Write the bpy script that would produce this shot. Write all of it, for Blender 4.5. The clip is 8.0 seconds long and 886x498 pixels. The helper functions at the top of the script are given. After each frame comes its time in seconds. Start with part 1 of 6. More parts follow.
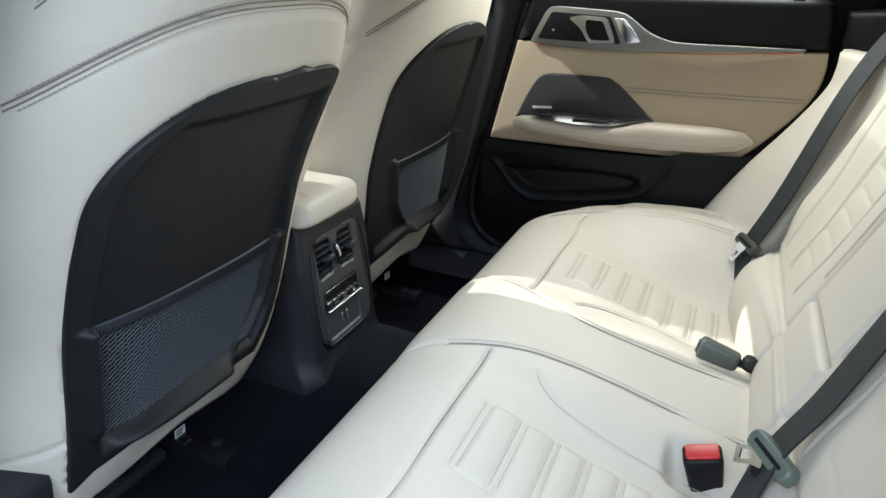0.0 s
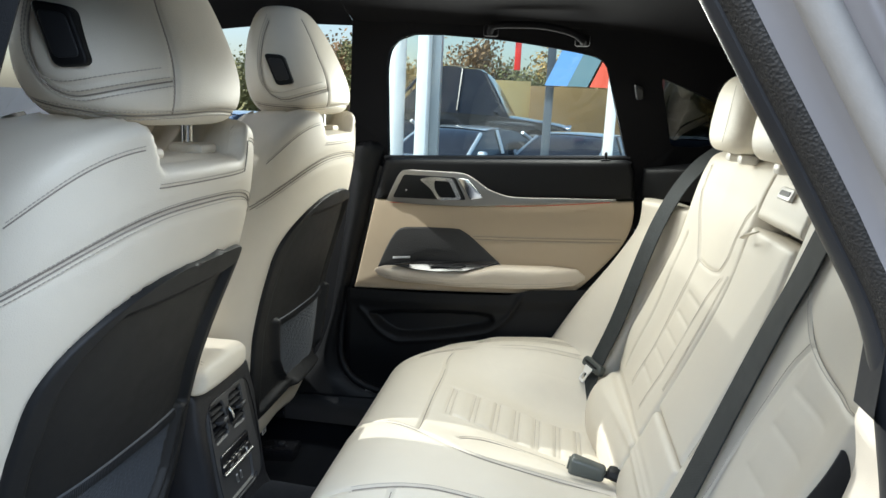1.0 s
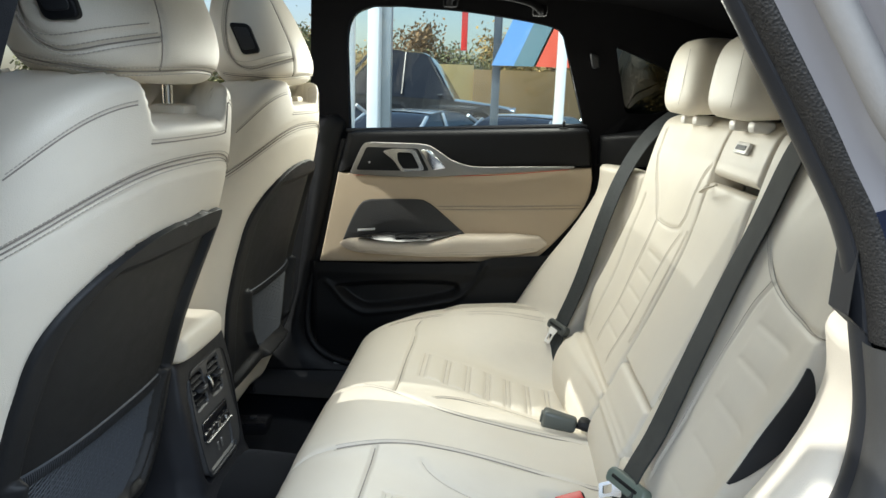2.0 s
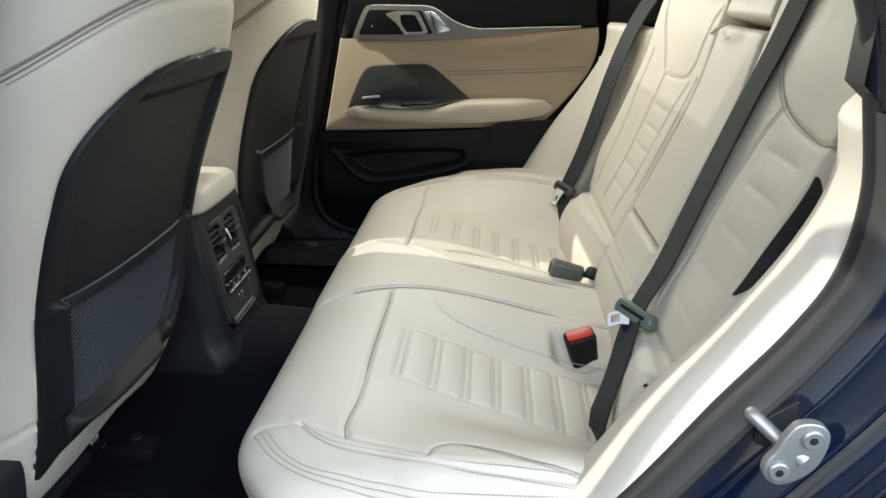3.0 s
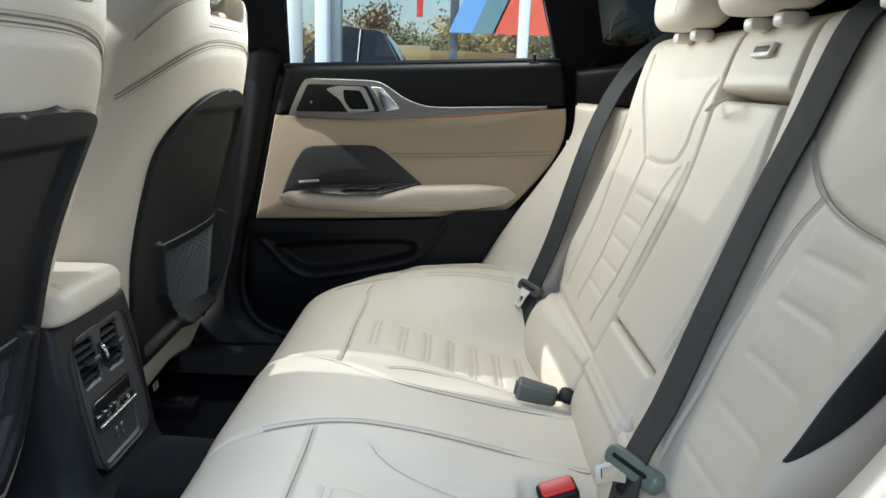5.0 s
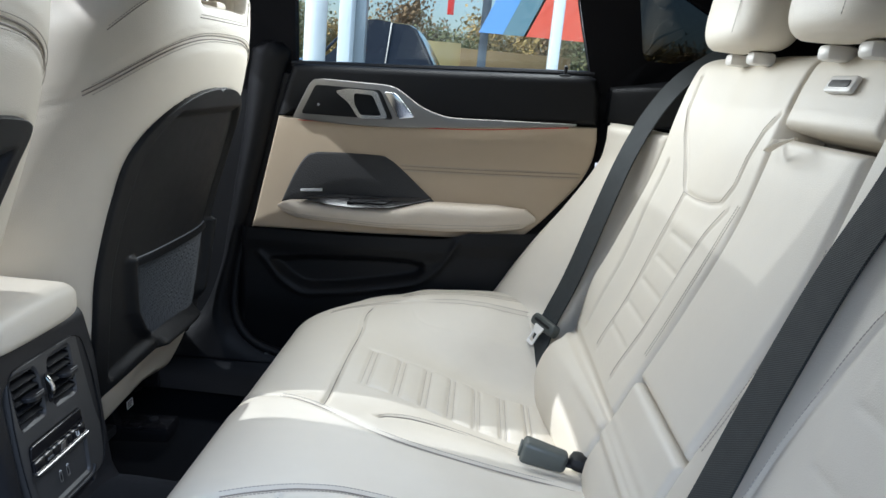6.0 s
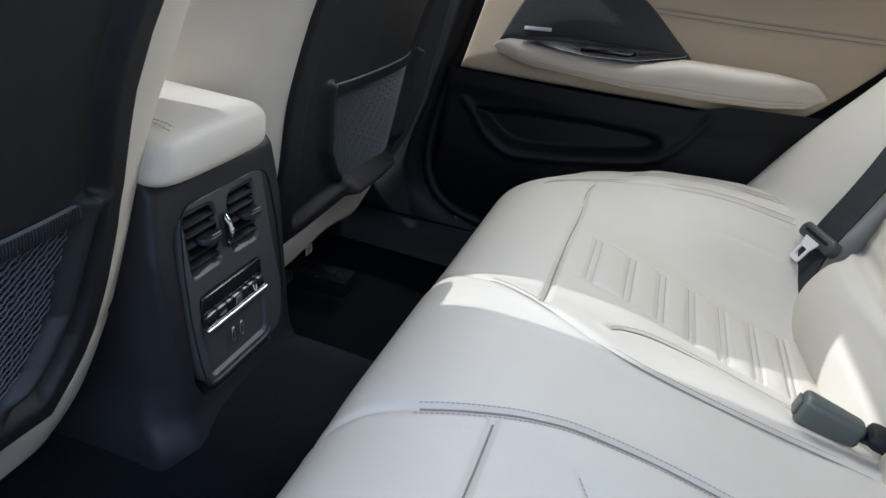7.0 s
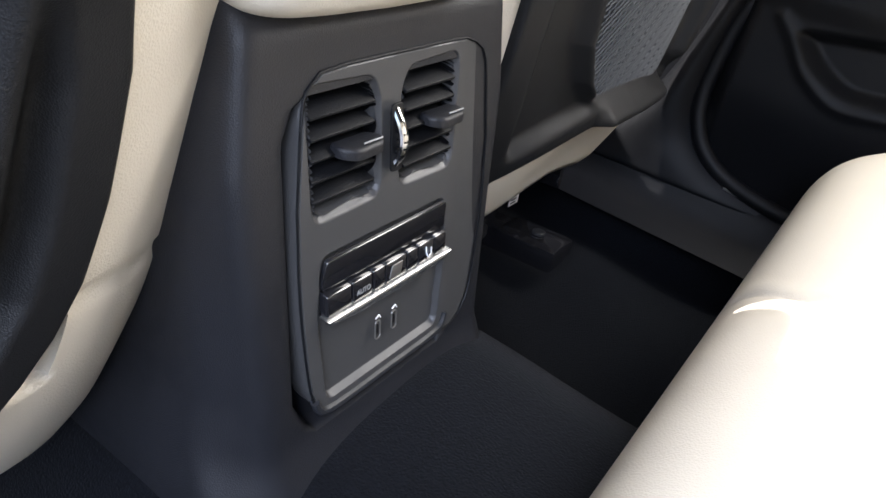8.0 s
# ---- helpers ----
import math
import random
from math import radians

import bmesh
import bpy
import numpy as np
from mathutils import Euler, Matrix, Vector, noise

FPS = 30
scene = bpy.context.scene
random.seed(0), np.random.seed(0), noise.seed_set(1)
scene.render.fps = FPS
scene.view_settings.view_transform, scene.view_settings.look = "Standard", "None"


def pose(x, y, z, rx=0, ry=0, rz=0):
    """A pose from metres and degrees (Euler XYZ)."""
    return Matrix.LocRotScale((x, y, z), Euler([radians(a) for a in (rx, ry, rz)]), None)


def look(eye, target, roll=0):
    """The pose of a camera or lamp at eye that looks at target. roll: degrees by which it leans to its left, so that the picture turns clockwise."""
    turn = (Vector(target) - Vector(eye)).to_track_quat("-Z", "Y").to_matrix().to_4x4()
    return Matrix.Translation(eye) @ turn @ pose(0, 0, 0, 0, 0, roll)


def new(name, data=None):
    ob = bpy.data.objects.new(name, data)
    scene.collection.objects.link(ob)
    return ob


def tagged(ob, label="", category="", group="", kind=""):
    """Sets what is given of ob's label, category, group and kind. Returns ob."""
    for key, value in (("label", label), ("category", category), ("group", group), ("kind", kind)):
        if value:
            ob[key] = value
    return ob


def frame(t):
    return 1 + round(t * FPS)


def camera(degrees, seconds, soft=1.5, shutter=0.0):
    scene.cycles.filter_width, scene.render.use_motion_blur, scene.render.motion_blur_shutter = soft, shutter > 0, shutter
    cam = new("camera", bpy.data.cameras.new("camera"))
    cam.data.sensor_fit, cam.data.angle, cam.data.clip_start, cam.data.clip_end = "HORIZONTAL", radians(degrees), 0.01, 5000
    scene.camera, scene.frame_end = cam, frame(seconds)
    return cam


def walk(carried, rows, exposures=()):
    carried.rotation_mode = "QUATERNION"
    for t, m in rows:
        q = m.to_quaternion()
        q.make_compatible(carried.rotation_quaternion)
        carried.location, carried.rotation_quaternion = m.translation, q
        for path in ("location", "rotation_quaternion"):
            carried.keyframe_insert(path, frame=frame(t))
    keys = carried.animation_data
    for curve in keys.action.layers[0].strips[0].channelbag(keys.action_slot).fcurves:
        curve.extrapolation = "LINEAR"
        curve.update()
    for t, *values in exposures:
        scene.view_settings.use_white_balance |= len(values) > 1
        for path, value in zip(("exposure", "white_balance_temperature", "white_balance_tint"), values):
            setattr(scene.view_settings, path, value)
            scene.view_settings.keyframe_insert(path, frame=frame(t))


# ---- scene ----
cam = camera(63.4, 8.0)
PATH = [
    (0, (0.326, -0.991, 0.837), (-0.335, 0.733, 0.069), 3.8),
    (0.5, (0.31, -1.054, 0.881), (-0.128, 0.823, 0.345), 3.5),
    (1, (0.279, -1.118, 0.897), (0.001, 0.824, 0.509), 2.9),
    (1.2, (0.267, -1.141, 0.909), (0.041, 0.811, 0.537), 3.0),
    (2.3, (0.235, -1.168, 0.832), (0.118, 0.767, 0.342), 1.7),
    (2.5, (0.232, -1.179, 0.814), (0.115, 0.739, 0.259), 1.4),
    (3, (0.225, -1.202, 0.786), (0.109, 0.671, 0.095), 0.9),
    (3.5, (0.223, -1.221, 0.772), (0.119, 0.626, 0.01), 0.7),
    (4, (0.224, -1.166, 0.773), (0.151, 0.696, 0.048), 1.1),
    (4.5, (0.209, -1.045, 0.752), (0.181, 0.868, 0.168), 1.9),
    (4.7, (0.219, -1.002, 0.738), (0.198, 0.928, 0.216), 1.8),
    (5.8, (0.249, -0.833, 0.768), (0.225, 1.125, 0.357), 4.8),
    (6, (0.248, -0.8, 0.766), (0.186, 1.143, 0.298), 5.5),
    (6.5, (0.192, -0.693, 0.746), (-0.022, 1.181, 0.079), 7.7),
    (7, (0.119, -0.586, 0.68), (-0.3, 1.167, -0.187), 10.0),
    (7.5, (0.031, -0.435, 0.583), (-0.604, 1.174, -0.422), 11.9),
    (8, (-0.037, -0.306, 0.514), (-0.85, 1.177, -0.553), 13.4),
]
walk(cam, [(t, look(eye, target, roll)) for t, eye, target, roll in PATH],
     exposures=[(0.0, 0.50, 5800, 7), (1.2, 0.53, 5950, 7), (2.5, 0.33, 6150, 6), (3.5, 0.22, 6300, 8), (4.7, 0.23, 5900, 9), (6.0, 0.30, 5450, 11), (7.0, 0.18, 5350, 14), (7.5, 0.62, 5600, 14), (8.0, 1.55, 6000, 17)])

# ---- world and sun ----
SUN_WAY = Vector((1.0, 0.30, -0.78)).normalized()   # the way in which sunlight travels
sky_world = bpy.data.worlds.new("sky")
scene.world = sky_world
sky_world.use_nodes = True
_nt = sky_world.node_tree
_sky = _nt.nodes.new("ShaderNodeTexSky")
_sky.sky_type = "NISHITA"
_sky.sun_disc = False
_sky.sun_elevation = math.asin(-SUN_WAY.z)
_sky.sun_rotation = math.atan2(-SUN_WAY.x, -SUN_WAY.y)
_sky.dust_density = 2.0
_nt.nodes["Background"].inputs[1].default_value = 0.15
_nt.links.new(_sky.outputs[0], _nt.nodes["Background"].inputs[0])
sun = new("sun", bpy.data.lights.new("sun", "SUN"))
sun.data.energy = 3.2
sun.data.angle = radians(0.6)
sun.data.color = (1.0, 0.94, 0.84)
sun.matrix_world = look((0, 0, 0), SUN_WAY)


def fill_lamp(name, where, towards, wide, high, watts, color):
    """An added area lamp, standing in for sky light through an opening."""
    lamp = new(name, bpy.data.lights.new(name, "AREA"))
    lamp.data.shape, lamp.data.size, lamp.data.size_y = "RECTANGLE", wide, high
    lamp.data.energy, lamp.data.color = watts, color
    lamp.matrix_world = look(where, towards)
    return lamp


# added fill well outside the doorway, far larger than the opening itself
fill_lamp("doorway_fill", (1.70, -5.20, 4.50), (0.10, 0.1, 0.42), 12.0, 3.4, 900.0, (0.84, 0.91, 1.0))
# added warm fill just inside the far window
fill_lamp("far_window_fill", (0.16, 0.645, 0.93), (0.25, -0.5, 0.45), 0.55, 0.24, 4.6, (1.0, 0.95, 0.80))

# ---- materials ----
def material(name, color, rough=0.5, metal=0.0, vary=0.06, vscale=6.0, grain=0.0, gscale=400.0, kind="noise",
             coat=0.0, fine=0.0, fscale=60.0, sheen=0.0, spec=0.5, rvary=0.08, relief=0.0006):
    """A surface with a broad tone variation, a finer one, and a small relief."""
    m = bpy.data.materials.new(name)
    m.use_nodes = True
    nt = m.node_tree
    b = nt.nodes["Principled BSDF"]
    tc = nt.nodes.new("ShaderNodeTexCoord")
    n1 = nt.nodes.new("ShaderNodeTexNoise")
    n1.inputs["Scale"].default_value = vscale
    n1.inputs["Detail"].default_value = 5
    nt.links.new(tc.outputs["Object"], n1.inputs["Vector"])
    n2 = nt.nodes.new("ShaderNodeTexNoise")
    n2.inputs["Scale"].default_value = fscale
    n2.inputs["Detail"].default_value = 3
    nt.links.new(tc.outputs["Object"], n2.inputs["Vector"])
    mix = nt.nodes.new("ShaderNodeMix")
    mix.data_type = "RGBA"
    mix.inputs[6].default_value = tuple(c * (1 - vary) for c in color) + (1,)
    mix.inputs[7].default_value = tuple(min(1, c * (1 + vary)) for c in color) + (1,)
    nt.links.new(n1.outputs["Fac"], mix.inputs[0])
    out = mix.outputs[2]
    if fine:
        mx = nt.nodes.new("ShaderNodeMix")
        mx.data_type = "RGBA"
        mx.blend_type = "MULTIPLY"
        mx.inputs[0].default_value = fine
        nt.links.new(out, mx.inputs[6])
        nt.links.new(n2.outputs["Fac"], mx.inputs[7])
        out = mx.outputs[2]
    nt.links.new(out, b.inputs["Base Color"])
    mr = nt.nodes.new("ShaderNodeMapRange")
    mr.inputs[3].default_value = max(0.02, rough - rvary)
    mr.inputs[4].default_value = min(1, rough + rvary)
    nt.links.new(n2.outputs["Fac"], mr.inputs[0])
    nt.links.new(mr.outputs[0], b.inputs["Roughness"])
    b.inputs["Metallic"].default_value = metal
    b.inputs["Coat Weight"].default_value = coat
    b.inputs["Coat Roughness"].default_value = 0.05
    b.inputs["Sheen Weight"].default_value = sheen
    b.inputs["Specular IOR Level"].default_value = spec
    if grain:
        bump = nt.nodes.new("ShaderNodeBump")
        bump.inputs["Strength"].default_value = grain
        bump.inputs["Distance"].default_value = relief
        if kind == "voronoi":
            g = nt.nodes.new("ShaderNodeTexVoronoi")
            g.inputs["Scale"].default_value = gscale
            nt.links.new(tc.outputs["Object"], g.inputs["Vector"])
            nt.links.new(g.outputs["Distance"], bump.inputs["Height"])
        else:
            g = nt.nodes.new("ShaderNodeTexNoise")
            g.inputs["Scale"].default_value = gscale
            g.inputs["Detail"].default_value = 4
            nt.links.new(tc.outputs["Object"], g.inputs["Vector"])
            nt.links.new(g.outputs["Fac"], bump.inputs["Height"])
        nt.links.new(bump.outputs[0], b.inputs["Normal"])
    return m


def woven(name, dark, light, sx, sy, rough=0.7, axis=0):
    """Cloth with crossing threads."""
    m = material(name, dark, rough=rough)
    nt = m.node_tree
    b = nt.nodes["Principled BSDF"]
    tc = nt.nodes.new("ShaderNodeTexCoord")
    w = nt.nodes.new("ShaderNodeTexWave")
    w.inputs["Scale"].default_value = sx
    w.bands_direction = "XYZ"[axis] if axis < 3 else "DIAGONAL"
    w.inputs["Distortion"].default_value = 0.4
    nt.links.new(tc.outputs["Object"], w.inputs["Vector"])
    w2 = nt.nodes.new("ShaderNodeTexWave")
    w2.inputs["Scale"].default_value = sy
    w2.bands_direction = "Z"
    nt.links.new(tc.outputs["Object"], w2.inputs["Vector"])
    mul = nt.nodes.new("ShaderNodeMath")
    mul.operation = "MULTIPLY"
    nt.links.new(w.outputs["Fac"], mul.inputs[0])
    nt.links.new(w2.outputs["Fac"], mul.inputs[1])
    mix = nt.nodes.new("ShaderNodeMix")
    mix.data_type = "RGBA"
    mix.inputs[6].default_value = (*dark, 1)
    mix.inputs[7].default_value = (*light, 1)
    nt.links.new(mul.outputs[0], mix.inputs[0])
    nt.links.new(mix.outputs[2], b.inputs["Base Color"])
    bump = nt.nodes.new("ShaderNodeBump")
    bump.inputs["Strength"].default_value = 0.5
    bump.inputs["Distance"].default_value = 0.0008
    nt.links.new(mul.outputs[0], bump.inputs["Height"])
    nt.links.new(bump.outputs[0], b.inputs["Normal"])
    return m


def glass(name, tint, rough=0.0):
    m = bpy.data.materials.new(name)
    m.use_nodes = True
    nt = m.node_tree
    nt.nodes.remove(nt.nodes["Principled BSDF"])
    out = nt.nodes["Material Output"]
    tr = nt.nodes.new("ShaderNodeBsdfTransparent")
    tr.inputs[0].default_value = (*tint, 1)
    gl = nt.nodes.new("ShaderNodeBsdfGlossy")
    gl.inputs["Roughness"].default_value = rough
    lw = nt.nodes.new("ShaderNodeLayerWeight")
    lw.inputs[0].default_value = 0.5
    pw = nt.nodes.new("ShaderNodeMath")
    pw.operation = "POWER"
    pw.inputs[1].default_value = 5.0
    nt.links.new(lw.outputs["Facing"], pw.inputs[0])
    fr = nt.nodes.new("ShaderNodeMath")
    fr.operation = "MULTIPLY_ADD"
    fr.inputs[1].default_value = 0.9
    fr.inputs[2].default_value = 0.05
    nt.links.new(pw.outputs[0], fr.inputs[0])
    mx = nt.nodes.new("ShaderNodeMixShader")
    nt.links.new(fr.outputs[0], mx.inputs[0])
    nt.links.new(tr.outputs[0], mx.inputs[1])
    nt.links.new(gl.outputs[0], mx.inputs[2])
    nt.links.new(mx.outputs[0], out.inputs[0])
    return m


LEATHER = material("ivory_leather", (0.70, 0.645, 0.545), rough=0.5, vary=0.035, vscale=5, grain=0.35, gscale=900,
                   kind="voronoi", fine=0.05, fscale=40)
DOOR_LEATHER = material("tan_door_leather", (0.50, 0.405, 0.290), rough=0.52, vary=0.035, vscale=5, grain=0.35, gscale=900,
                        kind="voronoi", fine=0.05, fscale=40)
THREAD = material("grey_thread", (0.42, 0.375, 0.32), rough=0.8, fscale=300)
BLACK = material("black_soft_plastic", (0.0065, 0.007, 0.0085), rough=0.50, spec=0.24, vary=0.12, vscale=8, grain=0.3, gscale=1100,
                 kind="voronoi", fine=0.15, fscale=90)
BLACK_GLOSS = material("piano_black", (0.012, 0.012, 0.014), rough=0.12, rvary=0.04, coat=0.6, fscale=30)
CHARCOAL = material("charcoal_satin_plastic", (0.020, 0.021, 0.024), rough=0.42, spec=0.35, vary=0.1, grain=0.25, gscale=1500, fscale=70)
BACK_PANEL = material("charcoal_seat_back_panel", (0.0120, 0.0124, 0.0135), rough=0.50, spec=0.27, vary=0.1, grain=0.3, gscale=1400,
                      kind="voronoi", fine=0.1, fscale=50)
CARPET = material("dark_carpet", (0.0075, 0.0088, 0.0125), rough=0.95, vary=0.35, vscale=9, grain=1.0, gscale=600, fine=1.4,
                  fscale=420, sheen=0.06, spec=0.06, relief=0.0012)
HEADLINER = material("black_headliner", (0.012, 0.012, 0.014), rough=0.95, vary=0.15, grain=0.4, gscale=900, fine=0.3, fscale=500, spec=0.1)
SEAL = material("grey_rubber_seal", (0.055, 0.054, 0.052), rough=0.6, vary=0.1, grain=0.4, gscale=800, fine=0.2, fscale=200)
PAINT = material("deep_blue_car_paint", (0.0009, 0.0058, 0.027), rough=0.12, metal=0.0, vary=0.25, vscale=20, spec=0.45, coat=1.0, fine=0.35,
                 fscale=900, rvary=0.05)
STEEL = material("zinc_steel", (0.50, 0.51, 0.50), rough=0.52, metal=0.9, vary=0.06, fscale=60, fine=0.06, rvary=0.03)
LEVER = material("satin_chrome_lever", (0.52, 0.52, 0.51), rough=0.26, metal=0.9, vary=0.03, rvary=0.02)
CHROME = material("polished_chrome", (0.74, 0.74, 0.74), rough=0.14, metal=1.0, vary=0.02, rvary=0.01)
SILVER = material("brushed_silver_trim", (0.27, 0.262, 0.25), rough=0.42, metal=0.85, vary=0.03, fscale=40, rvary=0.015)
BELT = woven("black_belt_webbing", (0.0095, 0.0125, 0.014), (0.026, 0.034, 0.037), 180, 420, axis=3)
BUCKLE = material("grey_buckle_plastic", (0.055, 0.062, 0.058), rough=0.42, vary=0.1, grain=0.3, gscale=900, fscale=100)
RED = material("red_release_button", (0.55, 0.025, 0.022), rough=0.42, vary=0.08)
WHITE_PLASTIC = material("white_plastic", (0.76, 0.74, 0.70), rough=0.4)
NET = material("slate_net_cord", (0.036, 0.042, 0.052), rough=0.6, vary=0.2, fscale=300)
MARK = material("white_print", (0.75, 0.75, 0.75), rough=0.5)
DIMMARK = material("grey_print", (0.30, 0.30, 0.30), rough=0.5)
CLEAR = glass("tinted_window_glass", (0.93, 0.97, 0.94))
DARKGLASS = glass("dark_privacy_glass", (0.16, 0.17, 0.17))
FASCIA = material("graphite_fascia_plastic", (0.050, 0.050, 0.051), rough=0.40, spec=0.4, vary=0.08, grain=0.2, gscale=1500, fscale=70)
# darker than the leather: cords that paint the shadow in the seams
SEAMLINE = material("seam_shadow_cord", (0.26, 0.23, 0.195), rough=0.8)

# ---- building helpers ----
def thing(name, label, category, group="", kind="", at=(0, 0, 0)):
    ob = new(name)
    ob.empty_display_size = 0.05
    ob.location = at
    return tagged(ob, label, category, group, kind)


def meshed(name, verts, faces, mat, smooth=True):
    me = bpy.data.meshes.new(name)
    me.from_pydata([tuple(map(float, v)) for v in verts], [], [tuple(map(int, f)) for f in faces])
    me.materials.append(mat)
    if smooth:
        me.polygons.foreach_set("use_smooth", [True] * len(me.polygons))
    me.update()
    return me


def part(name, geo, mat, parent=None, label="", smooth=True, kind="", sharp=None):
    """ONE mesh object, under a thing or under a part, from a bmesh or from (verts, faces)."""
    if isinstance(geo, bmesh.types.BMesh):
        me = bpy.data.meshes.new(name)
        bmesh.ops.recalc_face_normals(geo, faces=geo.faces)
        geo.to_mesh(me)
        geo.free()
        me.materials.append(mat)
        if smooth:
            me.polygons.foreach_set("use_smooth", [True] * len(me.polygons))
    else:
        me = meshed(name, geo[0], geo[1], mat, smooth)
        bm = bmesh.new()
        bm.from_mesh(me)
        bmesh.ops.recalc_face_normals(bm, faces=bm.faces)
        bm.to_mesh(me)
        bm.free()
    if smooth:
        me.set_sharp_from_angle(angle=radians(sharp or 38))
    ob = new(name, me)
    if parent is not None:
        ob.parent = parent
    return tagged(ob, label, kind=kind)


def join(*geos):
    """Several (verts, faces) as one."""
    vs, fs, n = [], [], 0
    for v, f in geos:
        vs.extend([tuple(p) for p in v])
        fs.extend([tuple(i + n for i in q) for q in f])
        n += len(v)
    return vs, fs


def sheet(P, closed_u=False, closed_v=False, cap_u=False, cap_v=False):
    """Quads over an array of points [u, v, 3]; cap_u closes the first and last row with one face each."""
    P = np.asarray(P, float)
    nu, nv = P.shape[:2]
    idx = np.arange(nu * nv).reshape(nu, nv)
    a = np.vstack([idx, idx[:1]]) if closed_u else idx
    a = np.hstack([a, a[:, :1]]) if closed_v else a
    q = np.stack([a[:-1, :-1], a[1:, :-1], a[1:, 1:], a[:-1, 1:]], -1).reshape(-1, 4)
    faces = [tuple(r) for r in q.tolist()]
    if cap_u:
        faces += [tuple(idx[0].tolist()), tuple(idx[-1][::-1].tolist())]
    if cap_v:
        faces += [tuple(idx[:, 0][::-1].tolist()), tuple(idx[:, -1].tolist())]
    return P.reshape(-1, 3).tolist(), faces


def smooth_curve(points, n, closed=False):
    """n points along a Catmull-Rom curve through a few points, evenly spaced."""
    p = np.asarray(points, float)
    if closed:
        q = np.vstack([p[-1:], p, p[:2]])
    else:
        q = np.vstack([2 * p[0] - p[1], p, 2 * p[-1] - p[-2]])
    out = []
    for i in range(len(q) - 3):
        t = np.linspace(0, 1, 24, endpoint=False)[:, None]
        a, b, c, d = q[i:i + 4]
        out.append(0.5 * (2 * b + (c - a) * t + (2 * a - 5 * b + 4 * c - d) * t**2 + (3 * b - 3 * c + d - a) * t**3))
    out = np.vstack(out + [q[-2:-1]])
    s = np.r_[0, np.cumsum(np.linalg.norm(np.diff(out, axis=0), axis=1))]
    at = np.linspace(0, s[-1], n + 1)[:-1] if closed else np.linspace(0, s[-1], n)
    return np.stack([np.interp(at, s, out[:, k]) for k in range(out.shape[1])], -1)


def tube(points, r, n=8, flat=1.0):
    """A closed tube along points; r may be one radius or one for each point."""
    p = np.asarray(points, float)
    rr = np.broadcast_to(np.asarray(r, float), (len(p),))
    t = np.gradient(p, axis=0)
    t /= np.linalg.norm(t, axis=1)[:, None] + 1e-12
    up = np.array([0.0, 0.0, 1.0]) if abs(t[:, 2]).mean() < 0.8 else np.array([1.0, 0.0, 0.0])
    a = np.cross(t, up)
    a /= np.linalg.norm(a, axis=1)[:, None] + 1e-12
    b = np.cross(a, t)
    ang = np.linspace(0, 2 * np.pi, n, endpoint=False)
    P = p[:, None] + rr[:, None, None] * (np.cos(ang)[None, :, None] * a[:, None] + flat * np.sin(ang)[None, :, None] * b[:, None])
    return sheet(P, closed_v=True, cap_u=True)


def plate(outline, place, depth, bevel=0.003, steps=3, back=0.0):
    """A raised plate: a closed outline in (u, v), put into the world by place(u, v, w), its rim rounded."""
    o = np.asarray(outline, float)
    area = np.sum(o[:, 0] * np.roll(o[:, 1], -1) - np.roll(o[:, 0], -1) * o[:, 1])
    if area < 0:
        o = o[::-1]
    e = np.roll(o, -1, 0) - np.roll(o, 1, 0)
    nrm = np.stack([-e[:, 1], e[:, 0]], -1)
    nrm /= np.linalg.norm(nrm, axis=1)[:, None] + 1e-12
    rings = [np.c_[o, np.full(len(o), back)]]
    for k in range(steps + 1):
        a = k / steps * math.pi / 2
        rings.append(np.c_[o + nrm * bevel * (1 - math.cos(a)), np.full(len(o), depth - bevel + bevel * math.sin(a))])
    P = np.array([[place(*q) for q in ring] for ring in rings])
    return sheet(P, closed_v=True, cap_u=True)


def rounded(points, r=0.01, n=5):
    """A polygon with its corners rounded, as points (u, v)."""
    p = np.asarray(points, float)
    out = []
    for i in range(len(p)):
        a, b, c = p[i - 1], p[i], p[(i + 1) % len(p)]
        d1, d2 = (a - b), (c - b)
        l1, l2 = np.linalg.norm(d1), np.linalg.norm(d2)
        rr = min(r, 0.45 * l1, 0.45 * l2)
        s, e = b + d1 / l1 * rr, b + d2 / l2 * rr
        for t in np.linspace(0, 1, n):
            out.append((1 - t)**2 * s + 2 * t * (1 - t) * b + t**2 * e)
    return np.array(out)


def brick(cx, cy, cz, sx, sy, sz, r=0.004, m=None):
    """A block with rounded edges, as (verts, faces)."""
    bm = bmesh.new()
    bmesh.ops.create_cube(bm, size=1)
    bmesh.ops.scale(bm, vec=(sx, sy, sz), verts=bm.verts)
    bmesh.ops.bevel(bm, geom=bm.edges[:], offset=min(r, 0.45 * min(sx, sy, sz)), segments=2, profile=0.5, affect="EDGES")
    if m is not None:
        bmesh.ops.transform(bm, matrix=m, verts=bm.verts)
    bmesh.ops.translate(bm, vec=(cx, cy, cz), verts=bm.verts)
    bm.verts.ensure_lookup_table()
    out = [tuple(v.co) for v in bm.verts], [tuple(v.index for v in f.verts) for f in bm.faces]
    bm.free()
    return out


